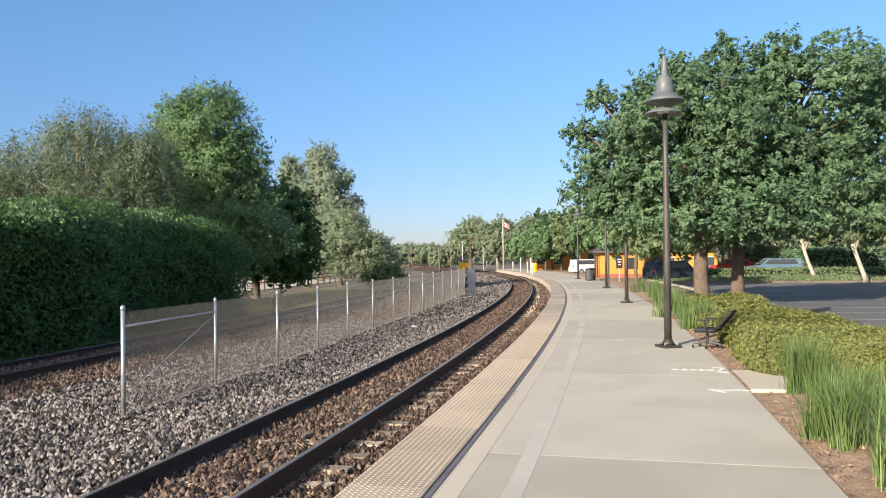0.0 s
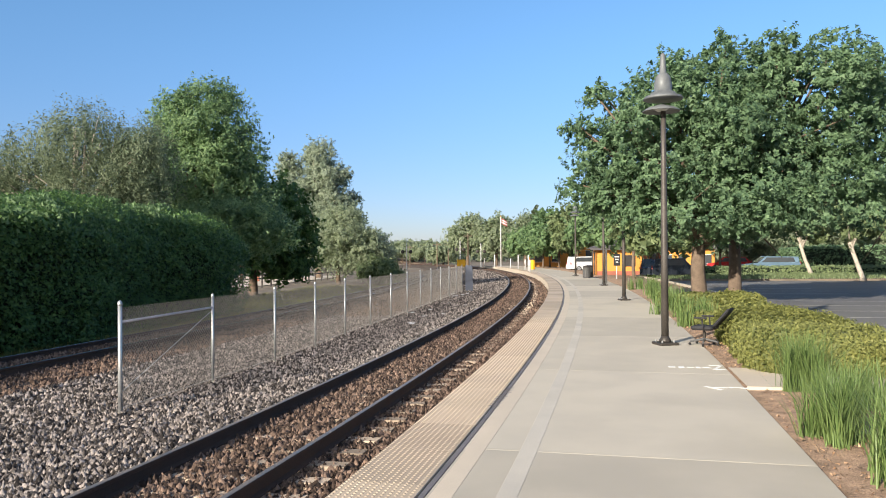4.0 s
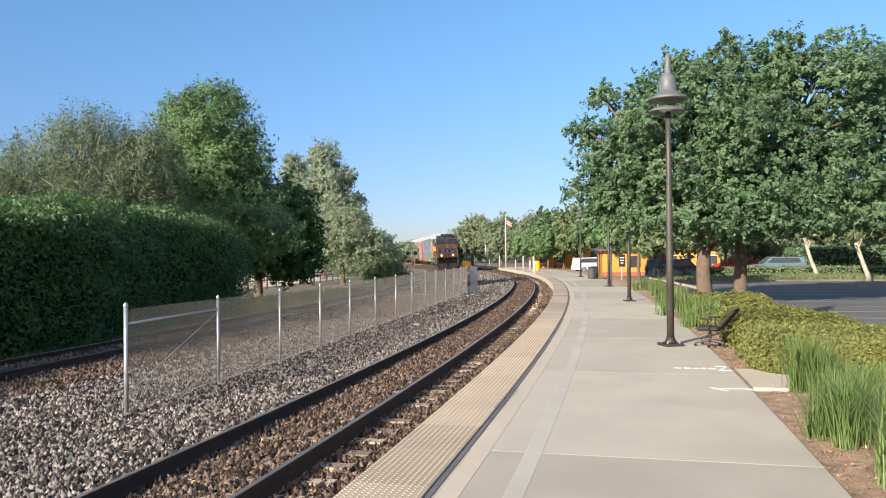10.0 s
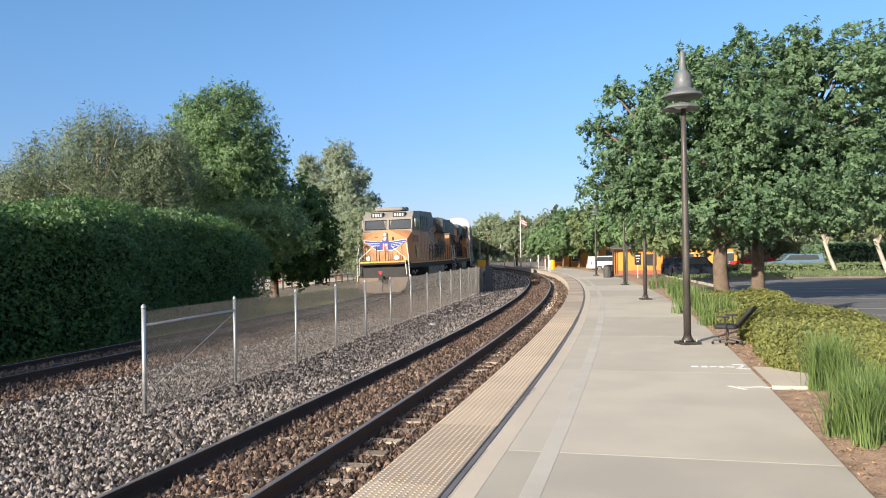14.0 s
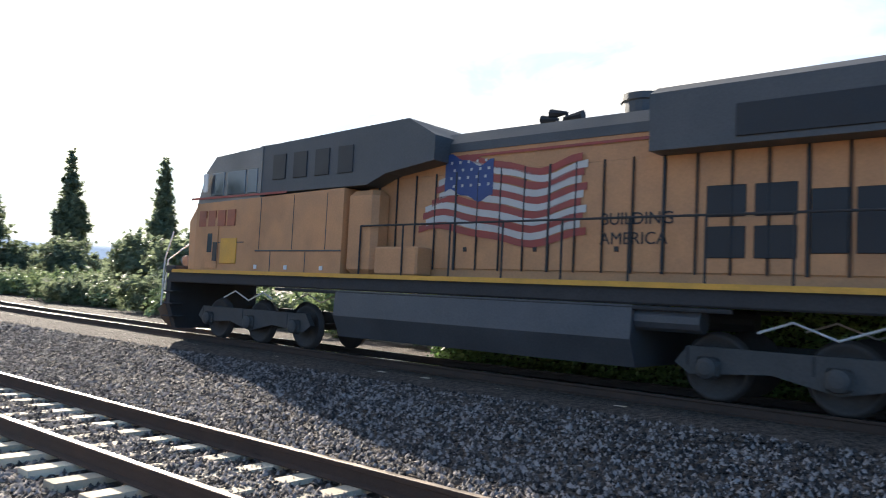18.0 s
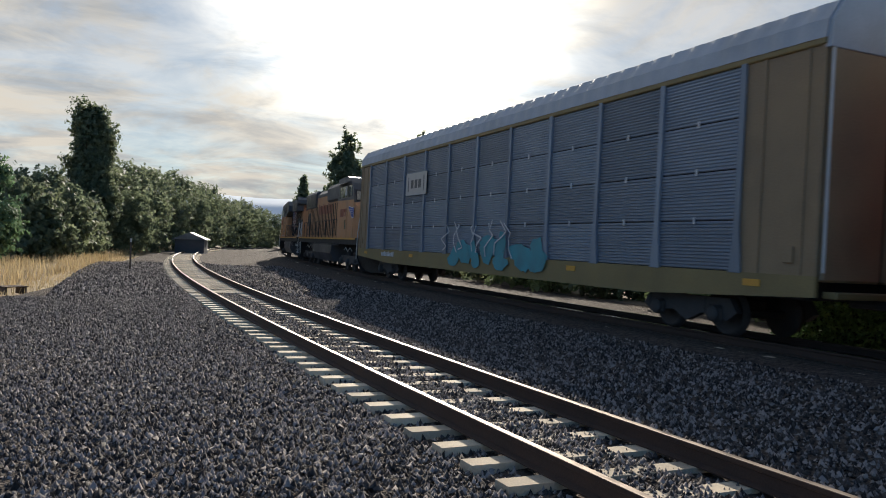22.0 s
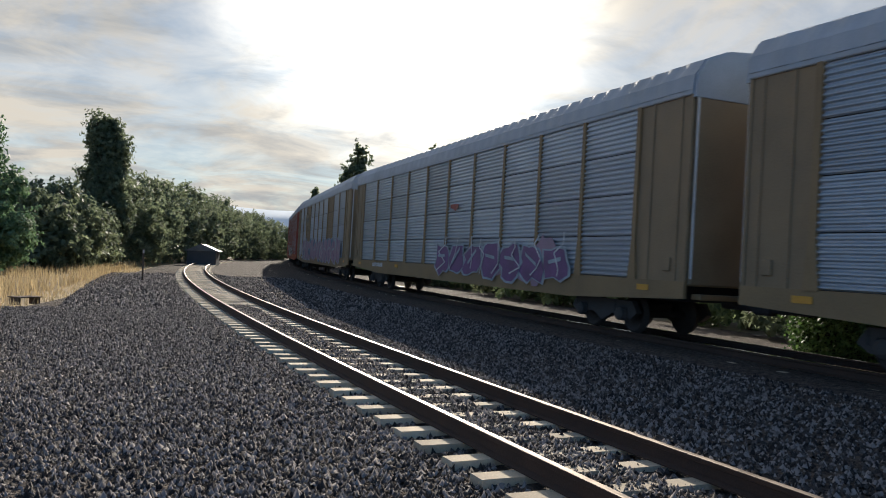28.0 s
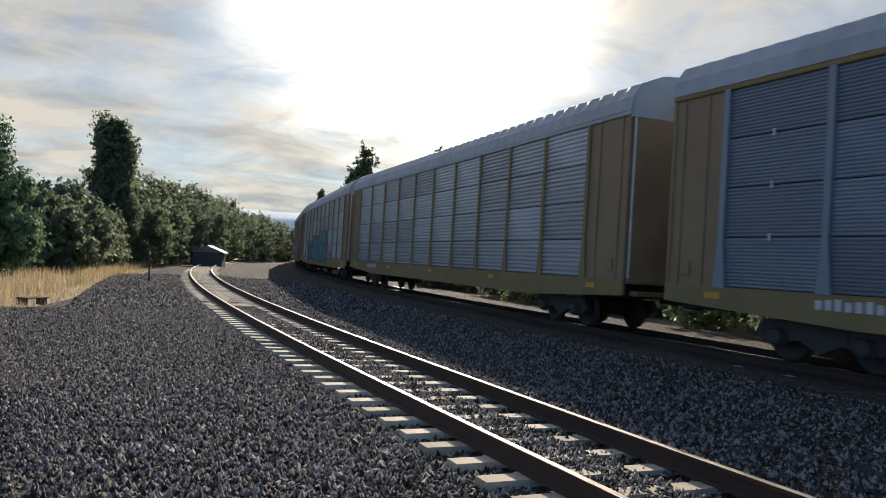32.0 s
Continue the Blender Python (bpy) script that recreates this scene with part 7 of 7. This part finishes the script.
            for y in (-6.7, -7.3, -7.9, -8.42):
                part("louvre", Shape().box((sx * 0.985, y, 2.6), (0.03, 0.5, 0.95), 0.01), M["board"], t, "dark louvre panel")
            part("radiator_screen", Shape().box((sx * 1.47, -7.0, 4.1), (0.03, 3.0, 0.5), 0.01), M["board"], t, "dark radiator screen")
    else:
        part("hood_top", Shape().prism([(-0.98, z_top - 0.42), (0.98, z_top - 0.42), (0.98, z_top - 0.22), (0.72, z_top + 0.03), (-0.72, z_top + 0.03), (-0.98, z_top - 0.22)], "y", -5.8, 4.2), grey, t, "dark grey hood top")
        part("radiator_housing", Shape().prism([(-0.98, 3.72), (0.98, 3.72), (1.04, 3.80), (1.06, 4.72), (0.92, 4.90), (-0.92, 4.90), (-1.06, 4.72), (-1.04, 3.80)], "y", back0 - 0.05, -5.7), grey, t, "dark grey radiator section flush with the hood")
        for sx in (-1, 1):
            part("radiator_screen", Shape().box((sx * 1.055, -7.9, 4.25), (0.03, 4.0, 0.72), 0.01), M["board"], t, "dark radiator screen")
        for y in (-9.0, -7.9, -6.8):
            part("radiator_fan", Shape().lathe([(0.50, 4.88), (0.52, 4.96), (0.44, 5.0), (0.1, 4.98)], (0, y, 0), 20), grey, t, "", True)
        for y in (-3.0, -2.75, -2.4):
            part("roof_vent", Shape().lathe([(0.12, 4.8), (0.13, 4.9), (0.05, 4.95)], (0.6, y, 0), 10), grey, t, "", True)
        for y in (-3.4, 1.2, 2.6):
            part("lifting_eye", Shape().tube([(0.5, y, 4.8), (0.5, y, 5.03), (0.5, y + 0.1, 5.03), (0.5, y + 0.1, 4.8)], 0.014, 5), grey, t)
        part("dynamic_brake", Shape().prism([(-0.98, 3.9), (0.98, 3.9), (1.12, 4.0), (1.14, 4.72), (0.95, 4.96), (-0.95, 4.96), (-1.14, 4.72), (-1.12, 4.0)], "y", -0.8, 5.0), grey, t, "dark grey brake and blower housing")
        part("blower_grille", Shape().box((0, 4.05, 3.95), (2.4, 1.5, 0.86), 0.03), M["board"], t, "dark intake grille box")
        for y in (-10.02, -9.55):
            part("antenna", Shape().tube([(0.3, y, 4.85), (0.3, y, 5.08)], 0.016, 5), M["board"], t)
        part("rear_lamp", Shape().lathe([(0.16, 0), (0.15, 0.14), (0.05, 0.16)], (0, -10.28, 4.2), 14, pose(0, 0, 0, 90, 0, 0)), M["board"], t)
        for sx in (-1, 1):
            bars(t, sx * 1.016, 0.4, 3.2, 9, 0.38, 0.68, 0.2, M["faded_red"])
            bars(t, sx * 1.016, 4.4, 3.0, 3, 0.4, 0.5, 0.3, M["faded_red"])
            wing_emblem(t, 9.55, 2.92, 1.4, 1, sx * 1.505)
            part("rear_vent", Shape().box((sx * 0.985, -8.7, 2.95), (0.03, 0.8, 0.9), 0.01), M["board"], t)
    for sx in (-1, 1):
        ys = [front0 - 0.3 - 1.28 * k for k in range(int((front0 - back0) / 1.28))]
        handrail(t, sx * 1.45, ys, 1.62, 2.68, M["under"])
        steps(t, sx * 1.36, -10.2)
    part("rear_platform", Shape().box((0, -10.35, 1.6), (2.9, 0.6, 0.1), 0.02), M["under"], t)
    part("rear_pilot", Shape().box((0, -10.5, 0.9), (2.7, 0.12, 1.2), 0.03), M["under"], t)
    part("rear_coupler", Shape().tube([(0, -10.4, 0.88), (0, -11.2, 0.88)], 0.1, 8).box((0, -11.15, 0.88), (0.28, 0.26, 0.3), 0.05), M["under"], t)
    lift_body(t)
    return t


def lift_body(t):
    """The body rides higher on its trucks than drawn."""
    low = ("bogie", "steps", "cab_step", "pilot", "plow", "coupler", "rear_coupler", "rear_pilot", "release_tag", "end_platform")
    for ob in t.children:
        if ob.name.split(".")[0] not in low:
            ob.location.z += 0.19


def slogan(t, sx, y, z):
    for k, word in enumerate(("BUILDING", "AMERICA")):
        cu = bpy.data.curves.new("slogan", "FONT")
        cu.body, cu.size, cu.extrude = word, 0.30, 0.004
        ob = bpy.data.objects.new("slogan", cu)
        me = bpy.data.meshes.new_from_object(ob)
        bpy.data.objects.remove(ob)
        # letters run forward to back on the -x side, back to front on the other
        m = Matrix.Translation((sx * 0.985, y if sx < 0 else y - 1.5, z - k * 0.34)) @ Matrix(((0, 0, sx, 0), (sx, 0, 0, 0), (0, 1, 0, 0), (0, 0, 0, 1)))
        part("slogan", me, M["board"], t, "dark painted words", at=m)


# ---- covered autorack cars ----
def corrugated(w, h, ribs, depth, name):
    """A ribbed side panel, ribs along the car; facing +x."""
    rows = []
    n = ribs * 4
    for i in range(n + 1):
        d = (0.0, depth, depth, 0.0)[int(round((i % 4)))]
        z = h * i / n
        rows.append([(d, -w / 2, z), (d, w / 2, z)])
    s = Shape().strip(rows)
    me = s.mesh(name)
    return me


PANELS = {}


def panel_mesh(kind, w, h, material):
    key = (kind, round(w, 3), material.name)
    if key not in PANELS:
        me = corrugated(w, h, 8 if kind == "wide" else 14, 0.045 if kind == "wide" else 0.022, "panel")
        me.materials.append(material)
        PANELS[key] = me
    return PANELS[key]


def post_shape(x0, x1):
    return Shape().prism([(-0.07, 5.1), (0.07, 5.1), (0.07, 2.0), (0.16, 1.12), (-0.16, 1.12), (-0.07, 2.0)], "x", x0, x1)


POSTS = {}


def splash(rg, y0, y1, z0, z1, n, x, rough=0.5):
    """Irregular flat patches of sprayed paint, hugging the side; one shape each."""
    made = []
    sg = 1 if x > 0 else -1
    for _ in range(n):
        s = Shape()
        made.append(s)
        cy, cz = rg.uniform(min(y0, y1), max(y0, y1)), rg.uniform(z0, z1)
        ry, rz = rg.uniform(0.25, 0.8), rg.uniform(0.2, 0.55)
        k = 9
        a0 = rg.uniform(0, 6.28)
        pts = [(x, cy + ry * math.cos(a0 + 6.283 * i / k) * rg.uniform(1 - rough, 1.1), min(max(cz + rz * math.sin(a0 + 6.283 * i / k) * rg.uniform(1 - rough, 1.1), 0.72), 3.4)) for i in range(k)]
        s.add(pts + [(p[0] + sg * 0.004, p[1], p[2]) for p in pts], [tuple(range(k)), tuple(range(2 * k - 1, k - 1, -1))] + [(i, (i + 1) % k, k + (i + 1) % k, k + i) for i in range(k)])
    return made


def strokes(rg, y0, y1, z0, z1, n, x, w):
    """Bent bands of sprayed paint, like the outlines of unreadable letters; one shape each."""
    made = []
    for i in range(n):
        s = Shape()
        made.append(s)
        cy = y0 + (y1 - y0) * (i + 0.5) / n
        pts = [(x, cy + rg.uniform(-0.45, 0.45), z0 + (z1 - z0) * k / 4 + rg.uniform(-0.1, 0.1)) for k in range(5)]
        for a, b in zip(pts, pts[1:]):
            va, vb = Vector(a), Vector(b)
            d = (vb - va).normalized()
            u = Vector((0, -d.z, d.y)) * w / 2
            k = Vector((0.004 if x > 0 else -0.004, 0, 0))
            q = [va - u, va + u, vb + u, vb - u]
            s.add(q + [p + k for p in q], [(0, 1, 2, 3), (7, 6, 5, 4), (0, 4, 5, 1), (1, 5, 6, 2), (2, 6, 7, 3), (3, 7, 4, 0)])
    return made


def letters(rg, y0, y1, z0, z1, n, x):
    """Plain blocky shapes in a row, standing for unreadable sprayed letters: outline, fill and inner bar of each."""
    made = []
    sg = 1 if x > 0 else -1
    step = (y1 - y0) / n

    def plate(pts, lift, thick):
        k = len(pts)
        a = [(x + sg * lift, u, v) for u, v in pts]
        return Shape().add(a + [(x + sg * (lift + thick), u, v) for u, v in pts], [tuple(range(k)), tuple(range(2 * k - 1, k - 1, -1))] + [(i, (i + 1) % k, k + (i + 1) % k, k + i) for i in range(k)])
    for i in range(n):
        c, w = y0 + step * (i + 0.5), abs(step) * 0.62
        lo, hi = z0 + rg.uniform(0, 0.12), z1 - rg.uniform(0, 0.35)
        lean = rg.uniform(-0.25, 0.25)
        ring = []
        for k in range(14):
            an = 6.2832 * k / 14
            r = (abs(math.cos(an)) ** 12 + abs(math.sin(an)) ** 12) ** (-1 / 12) * rg.uniform(0.74, 1.04)
            ring.append((r * math.cos(an), 0.5 + 0.5 * r * math.sin(an)))
        pts = [(c + w * (u * 0.8 + lean * (v - 0.5)) + rg.normal() * 0.05, lo + (hi - lo) * v + rg.normal() * 0.04) for u, v in ring]
        my, mz = sum(p[0] for p in pts) / len(pts), sum(p[1] for p in pts) / len(pts)
        big = [(my + (u - my) * 1.17, max(mz + (v - mz) * 1.12, 0.7)) for u, v in pts]
        tl = rg.uniform(-0.35, 0.35)
        bar = [(my - w * 0.4, mz + 0.05 - tl), (my + w * 0.35, mz + 0.1 + tl), (my + w * 0.4, mz + 0.2 + tl), (my - w * 0.38, mz + 0.16 - tl)]
        made.append((plate(big, 0.0, 0.003), plate(pts, 0.004 + 0.0008 * i, 0.003), plate(bar, 0.03, 0.003)))
    return made


def autorack(label, fm, em, pm, kind, art=(), dark_rows=(), seed=0):
    t = thing("autorack_car", label, "freight car", "autorack cars of the train")
    rg = np.random.default_rng(400 + seed)
    L, X = 13.6, 1.50
    part("underframe", Shape().box((0, 0, 0.88), (2.5, 2 * L - 1.0, 0.36), 0.03), M["under"], t)
    for sx in (-1, 1):
        part("side_sill", Shape().prism([(-L, 1.14), (L, 1.14), (L, 0.78), (9.0, 0.56), (-9.0, 0.56), (-L, 0.78)], "x", sx * (X - 0.05), sx * (X + 0.03)), fm, t)
        part("top_chord", Shape().box((sx * X, 0, 5.14), (0.1, 2 * L, 0.12), 0.02), fm if kind == "fine" else M["rack_roof"], t)
        # columns of ribbed panels between posts
        ys = [-11.75 + 2.38 * i for i in range(11)]
        for i, y in enumerate(ys):
            pw = pm if kind == "fine" else fm
            if pw.name not in POSTS:
                POSTS[pw.name] = {k: post_shape(k * (X - 0.03), k * (X + 0.05)).mesh("post") for k in (-1, 1)}
                for me in POSTS[pw.name].values():
                    me.materials.append(pw)
            part("post", POSTS[pw.name][sx], None, t, at=Matrix.Translation((0, y, 0)))
        for i in range(10):
            y = ys[i] + 1.19
            for r in range(4):
                mm = pm
                if (i, r) in dark_rows or (i, -1) in dark_rows:
                    mm = M["end_tan"]
                me = panel_mesh(kind, 2.27, 0.965, mm)
                part("panel", me, None, t, at=Matrix.Translation((sx * (X - 0.02), y, 1.15 + r * 0.985)) @ pose(0, 0, 0, 0, 0, 0 if sx > 0 else 180))
            if kind == "fine" and sx < 0:
                for r in range(1, 4):
                    part("clip", Shape().box((sx * (X + 0.035), y, 1.14 + r * 0.985), (0.02, 0.05, 0.14), 0), M["paint_white"], t)
        for e in (-1, 1):
            inner = 12.02 if e > 0 else 11.72
            cn = part("corner", Shape().box((sx * (X - 0.03), e * (inner + L) / 2, 3.1), (0.06, L - inner, 3.98), 0.02), em, t, "plain end section")
            for yy, ww in ((inner + 0.55, 0.08), (L - 0.35, 0.06), (L - 0.05, 0.09)):
                part("moulding", Shape().box((sx * (X + 0.012), e * yy, 3.1), (0.03, ww, 3.98), 0.01), em, cn)
            part("latch_box", Shape().box((sx * (X + 0.02), e * (L - 0.6), 1.5), (0.05, 0.22, 0.3), 0.012), em, cn)
        for y in (12.2, 6.0, 0.0, -6.0, -12.2):
            part("reflector", Shape().box((sx * (X + 0.045), y, 0.96), (0.01, 0.42, 0.13), 0), M["stripe_yellow"], t, "yellow reflector plate")
        bars(t, sx * (X + 0.04), 9.8, 0.86, 9, 0.13, 0.2, 0.06, M["paint_white"])
    part("inner_wall", Shape().box((0, 0, 3.1), (2.8, 2 * L - 0.3, 4.0), 0.02), M["under"], t, "dark inside of the car")
    for e in (-1, 1):
        for sx in (-1, 1):
            d = part("end_door", Shape().box((sx * 0.74, e * (L + 0.02), 3.05), (1.42, 0.1, 4.0), 0.05), em, t)
            part("hinge", Shape().tube([(sx * 1.42, e * (L + 0.06), 1.2), (sx * 1.42, e * (L + 0.06), 5.1)], 0.03, 6), M["rail_white"] if sx < 0 else em, d)
        part("coupler", Shape().tube([(0, e * (L - 0.5), 0.88), (0, e * 14.3, 0.88)], 0.1, 8).box((0, e * 14.2, 0.88), (0.28, 0.3, 0.3), 0.05), M["under"], t)
        part("end_cap", Shape().prism([(x * 0.985, z - 0.12 if z < 5.3 else z - 0.015) for x, z in ((-1.55, 5.14), (-1.5, 5.52), (-1.26, 5.86), (-0.7, 6.09), (0, 6.16), (0.7, 6.09), (1.26, 5.86), (1.5, 5.52), (1.55, 5.14))], "y", e * (L - 0.02), e * (L + 0.09)), M["rack_roof"], t, "pale metal panel over the end doors")
        part("end_platform", Shape().box((0, e * (L + 0.1), 1.02), (2.6, 0.3, 0.12), 0.02), fm, t)
        bogie(t, e * 10.0, 2, 1.78, 0.457, WHEEL)
    # arched roof with cross ribs
    arch = [(-1.55, 5.19), (-1.5, 5.52), (-1.26, 5.86), (-0.7, 6.09), (0, 6.16), (0.7, 6.09), (1.26, 5.86), (1.5, 5.52), (1.55, 5.19)]
    rows = []
    for i in range(0, 176):
        y = -L + 2 * L * i / 175
        k = 1.0 if (i % 4) in (0, 1) else 1.012
        rows.append([(x * (k if k == 1 else 1.01), y, 5.19 + (z - 5.19) * (k if k == 1 else 1.012)) for x, z in arch])
    r = Shape().strip(rows)
    r.add(rows[0], [tuple(range(9))]).add(rows[-1], [tuple(range(9))])
    part("roof", r, M["rack_roof"], t, "ribbed pale metal roof")
    for what in art:
        name, colour, y0, y1, z0, z1, n = what[:7]
        x = -(X + 0.062)
        if name == "patch":
            for k, piece in enumerate(splash(rg, y0, y1, z0, z1, n, x)):
                part("graffiti_patch", piece, M[colour], t, at=pose(-0.0006 * k, 0, 0))
        elif name == "stroke":
            for k, piece in enumerate(strokes(rg, y0, y1, z0, z1, n, x - 0.026, what[7])):
                part("graffiti_stroke", piece, M[colour], t, at=pose(-0.0006 * k - (0.012 if colour == "paint_white" else 0), 0, 0))
        elif name == "letters":
            for edge, fill, bar in letters(rg, y0, y1, z0, z1, n, x - 0.012):
                g = part("graffiti_letter", fill, M[colour], t, "blocky sprayed shape")
                part("outline", edge, M[what[7]], g, "sprayed outline")
                part("inner_bar", bar, M[what[7]], g)
        elif name == "placard":
            p = part("placard", Shape().box((x, (y0 + y1) / 2, (z0 + z1) / 2), (0.012, abs(y1 - y0), z1 - z0), 0), M[colour], t, "pale placard")
            for dy, w, h in ((0.42, 0.28, 0.34), (0, 0.28, 0.34), (-0.42, 0.28, 0.34), (0.86, 0.07, 0.6), (-0.86, 0.07, 0.6)):
                part("mark", Shape().box((x - 0.01, (y0 + y1) / 2 + dy, (z0 + z1) / 2), (0.006, w, h), 0), M["tank"], p, "plain dark mark")
    lift_body(t)
    return t


CARS = [
    ("covered autorack car, olive frame and blue-grey panels, turquoise paint", "frame_olive", "end_tan", "rack_dark", "fine",
     [("patch", "paint_teal", 2.6, -4.5, 0.9, 1.6, 20), ("stroke", "paint_white", 2.8, -3.0, 1.2, 2.2, 8, 0.05), ("placard", "placard", 6.9, 4.6, 3.4, 4.3, 0)], []),
    ("covered autorack car with red-orange posts and silver panels", "frame_red", "end_red", "rack_silver", "wide",
     [("patch", "paint_black", 3.0, -5.0, 0.9, 1.8, 12), ("patch", "paint_green", 3.5, 0.5, 0.9, 1.6, 6), ("stroke", "paint_white", 4.0, -5.0, 0.9, 1.7, 9, 0.16)], []),
    ("covered autorack car, tan panels, large pale pink spray painting", "frame_tan", "end_tan", "rack_silver", "wide",
     [("patch", "paint_blue", 9.0, -11.0, 0.9, 2.3, 34), ("letters", "paint_pink", 9.0, -11.0, 0.75, 2.45, 11, "paint_pale"), ("stroke", "paint_purple", 9.0, -11.0, 0.8, 2.3, 12, 0.09), ("stroke", "paint_white", 11.0, 7.0, 0.9, 2.0, 7, 0.06), ("stroke", "paint_white", -2.0, -3.5, 0.9, 2.0, 4, 0.05), ("placard", "end_tan", 7.6, 5.5, 3.5, 4.4, 0)], [(7, -1), (2, -1)]),
    ("covered autorack car, silver panels, dark purple and turquoise spray painting", "frame_tan", "end_tan", "rack_silver", "wide",
     [("patch", "paint_pink", 0.0, -9.0, 0.9, 1.8, 9), ("letters", "paint_purple", 1.0, -9.0, 0.8, 2.1, 7, "paint_pale"), ("stroke", "paint_white", 1.0, -9.0, 1.0, 2.2, 8, 0.05), ("patch", "stripe_red", 0.5, -1.5, 3.3, 3.5, 2)], []),
    ("covered autorack car, silver panels, big turquoise and black spray painting", "frame_tan", "end_tan", "rack_silver", "wide",
     [("letters", "paint_teal", 4.0, -4.5, 0.8, 3.1, 4, "paint_black"), ("letters", "paint_blue", 8.0, 4.2, 0.9, 2.5, 3, "paint_black"), ("patch", "paint_pale", 2.0, -3.0, 1.1, 2.2, 7), ("patch", "paint_blue", 3.5, -4.0, 0.9, 2.4, 6), ("stroke", "paint_black", 7.5, -4.5, 0.9, 2.7, 9, 0.09), ("patch", "paint_pink", -3.5, -6.5, 1.0, 2.0, 6)], []),
    ("covered autorack car with yellow posts and plain silver panels", "frame_olive", "end_tan", "rack_silver", "wide", [], []),
    ("covered autorack car with yellow ends and fine-ribbed panels", "frame_olive", "end_tan", "rack_dark", "fine", [], []),
    ("covered autorack car with tan posts and silver panels", "frame_tan", "end_tan", "rack_silver", "wide", [], []),
]
VEHICLES = [(locomotive("leading yellow and grey diesel locomotive with a painted flag", True), 0.0, 22.6, 13.8, 1),
            (locomotive("second yellow diesel locomotive running cab-last", False), 22.6, 21.5, 13.2, -1)]
at_ = 43.6
for i, (label, fm, em, pm, kind, art, dk) in enumerate(CARS):
    VEHICLES.append((autorack(label, M[fm], M[em], M[pm], kind, art, dk, i), at_, 28.6, 20.0, 1))
    at_ += 28.6


def train_rows(start, length, truck, facing):
    rows = []
    for t in [k * 0.8 for k in range(0, 41)]:
        mid = nose_at(t) + start + length / 2
        a, b = along(FAR, mid - truck / 2), along(FAR, mid + truck / 2)
        d = a - b
        yaw = math.degrees(math.atan2(-d.x, d.y))
        c = (a + b) / 2
        rows.append((t, pose(c.x, c.y, 0, 0, math.degrees(CANT) * facing, yaw + (0 if facing > 0 else 180))))
    return rows


def motions():
    for ob, start, length, truck, facing in VEHICLES:
        walk(ob, train_rows(start, length, truck, facing))


motions()
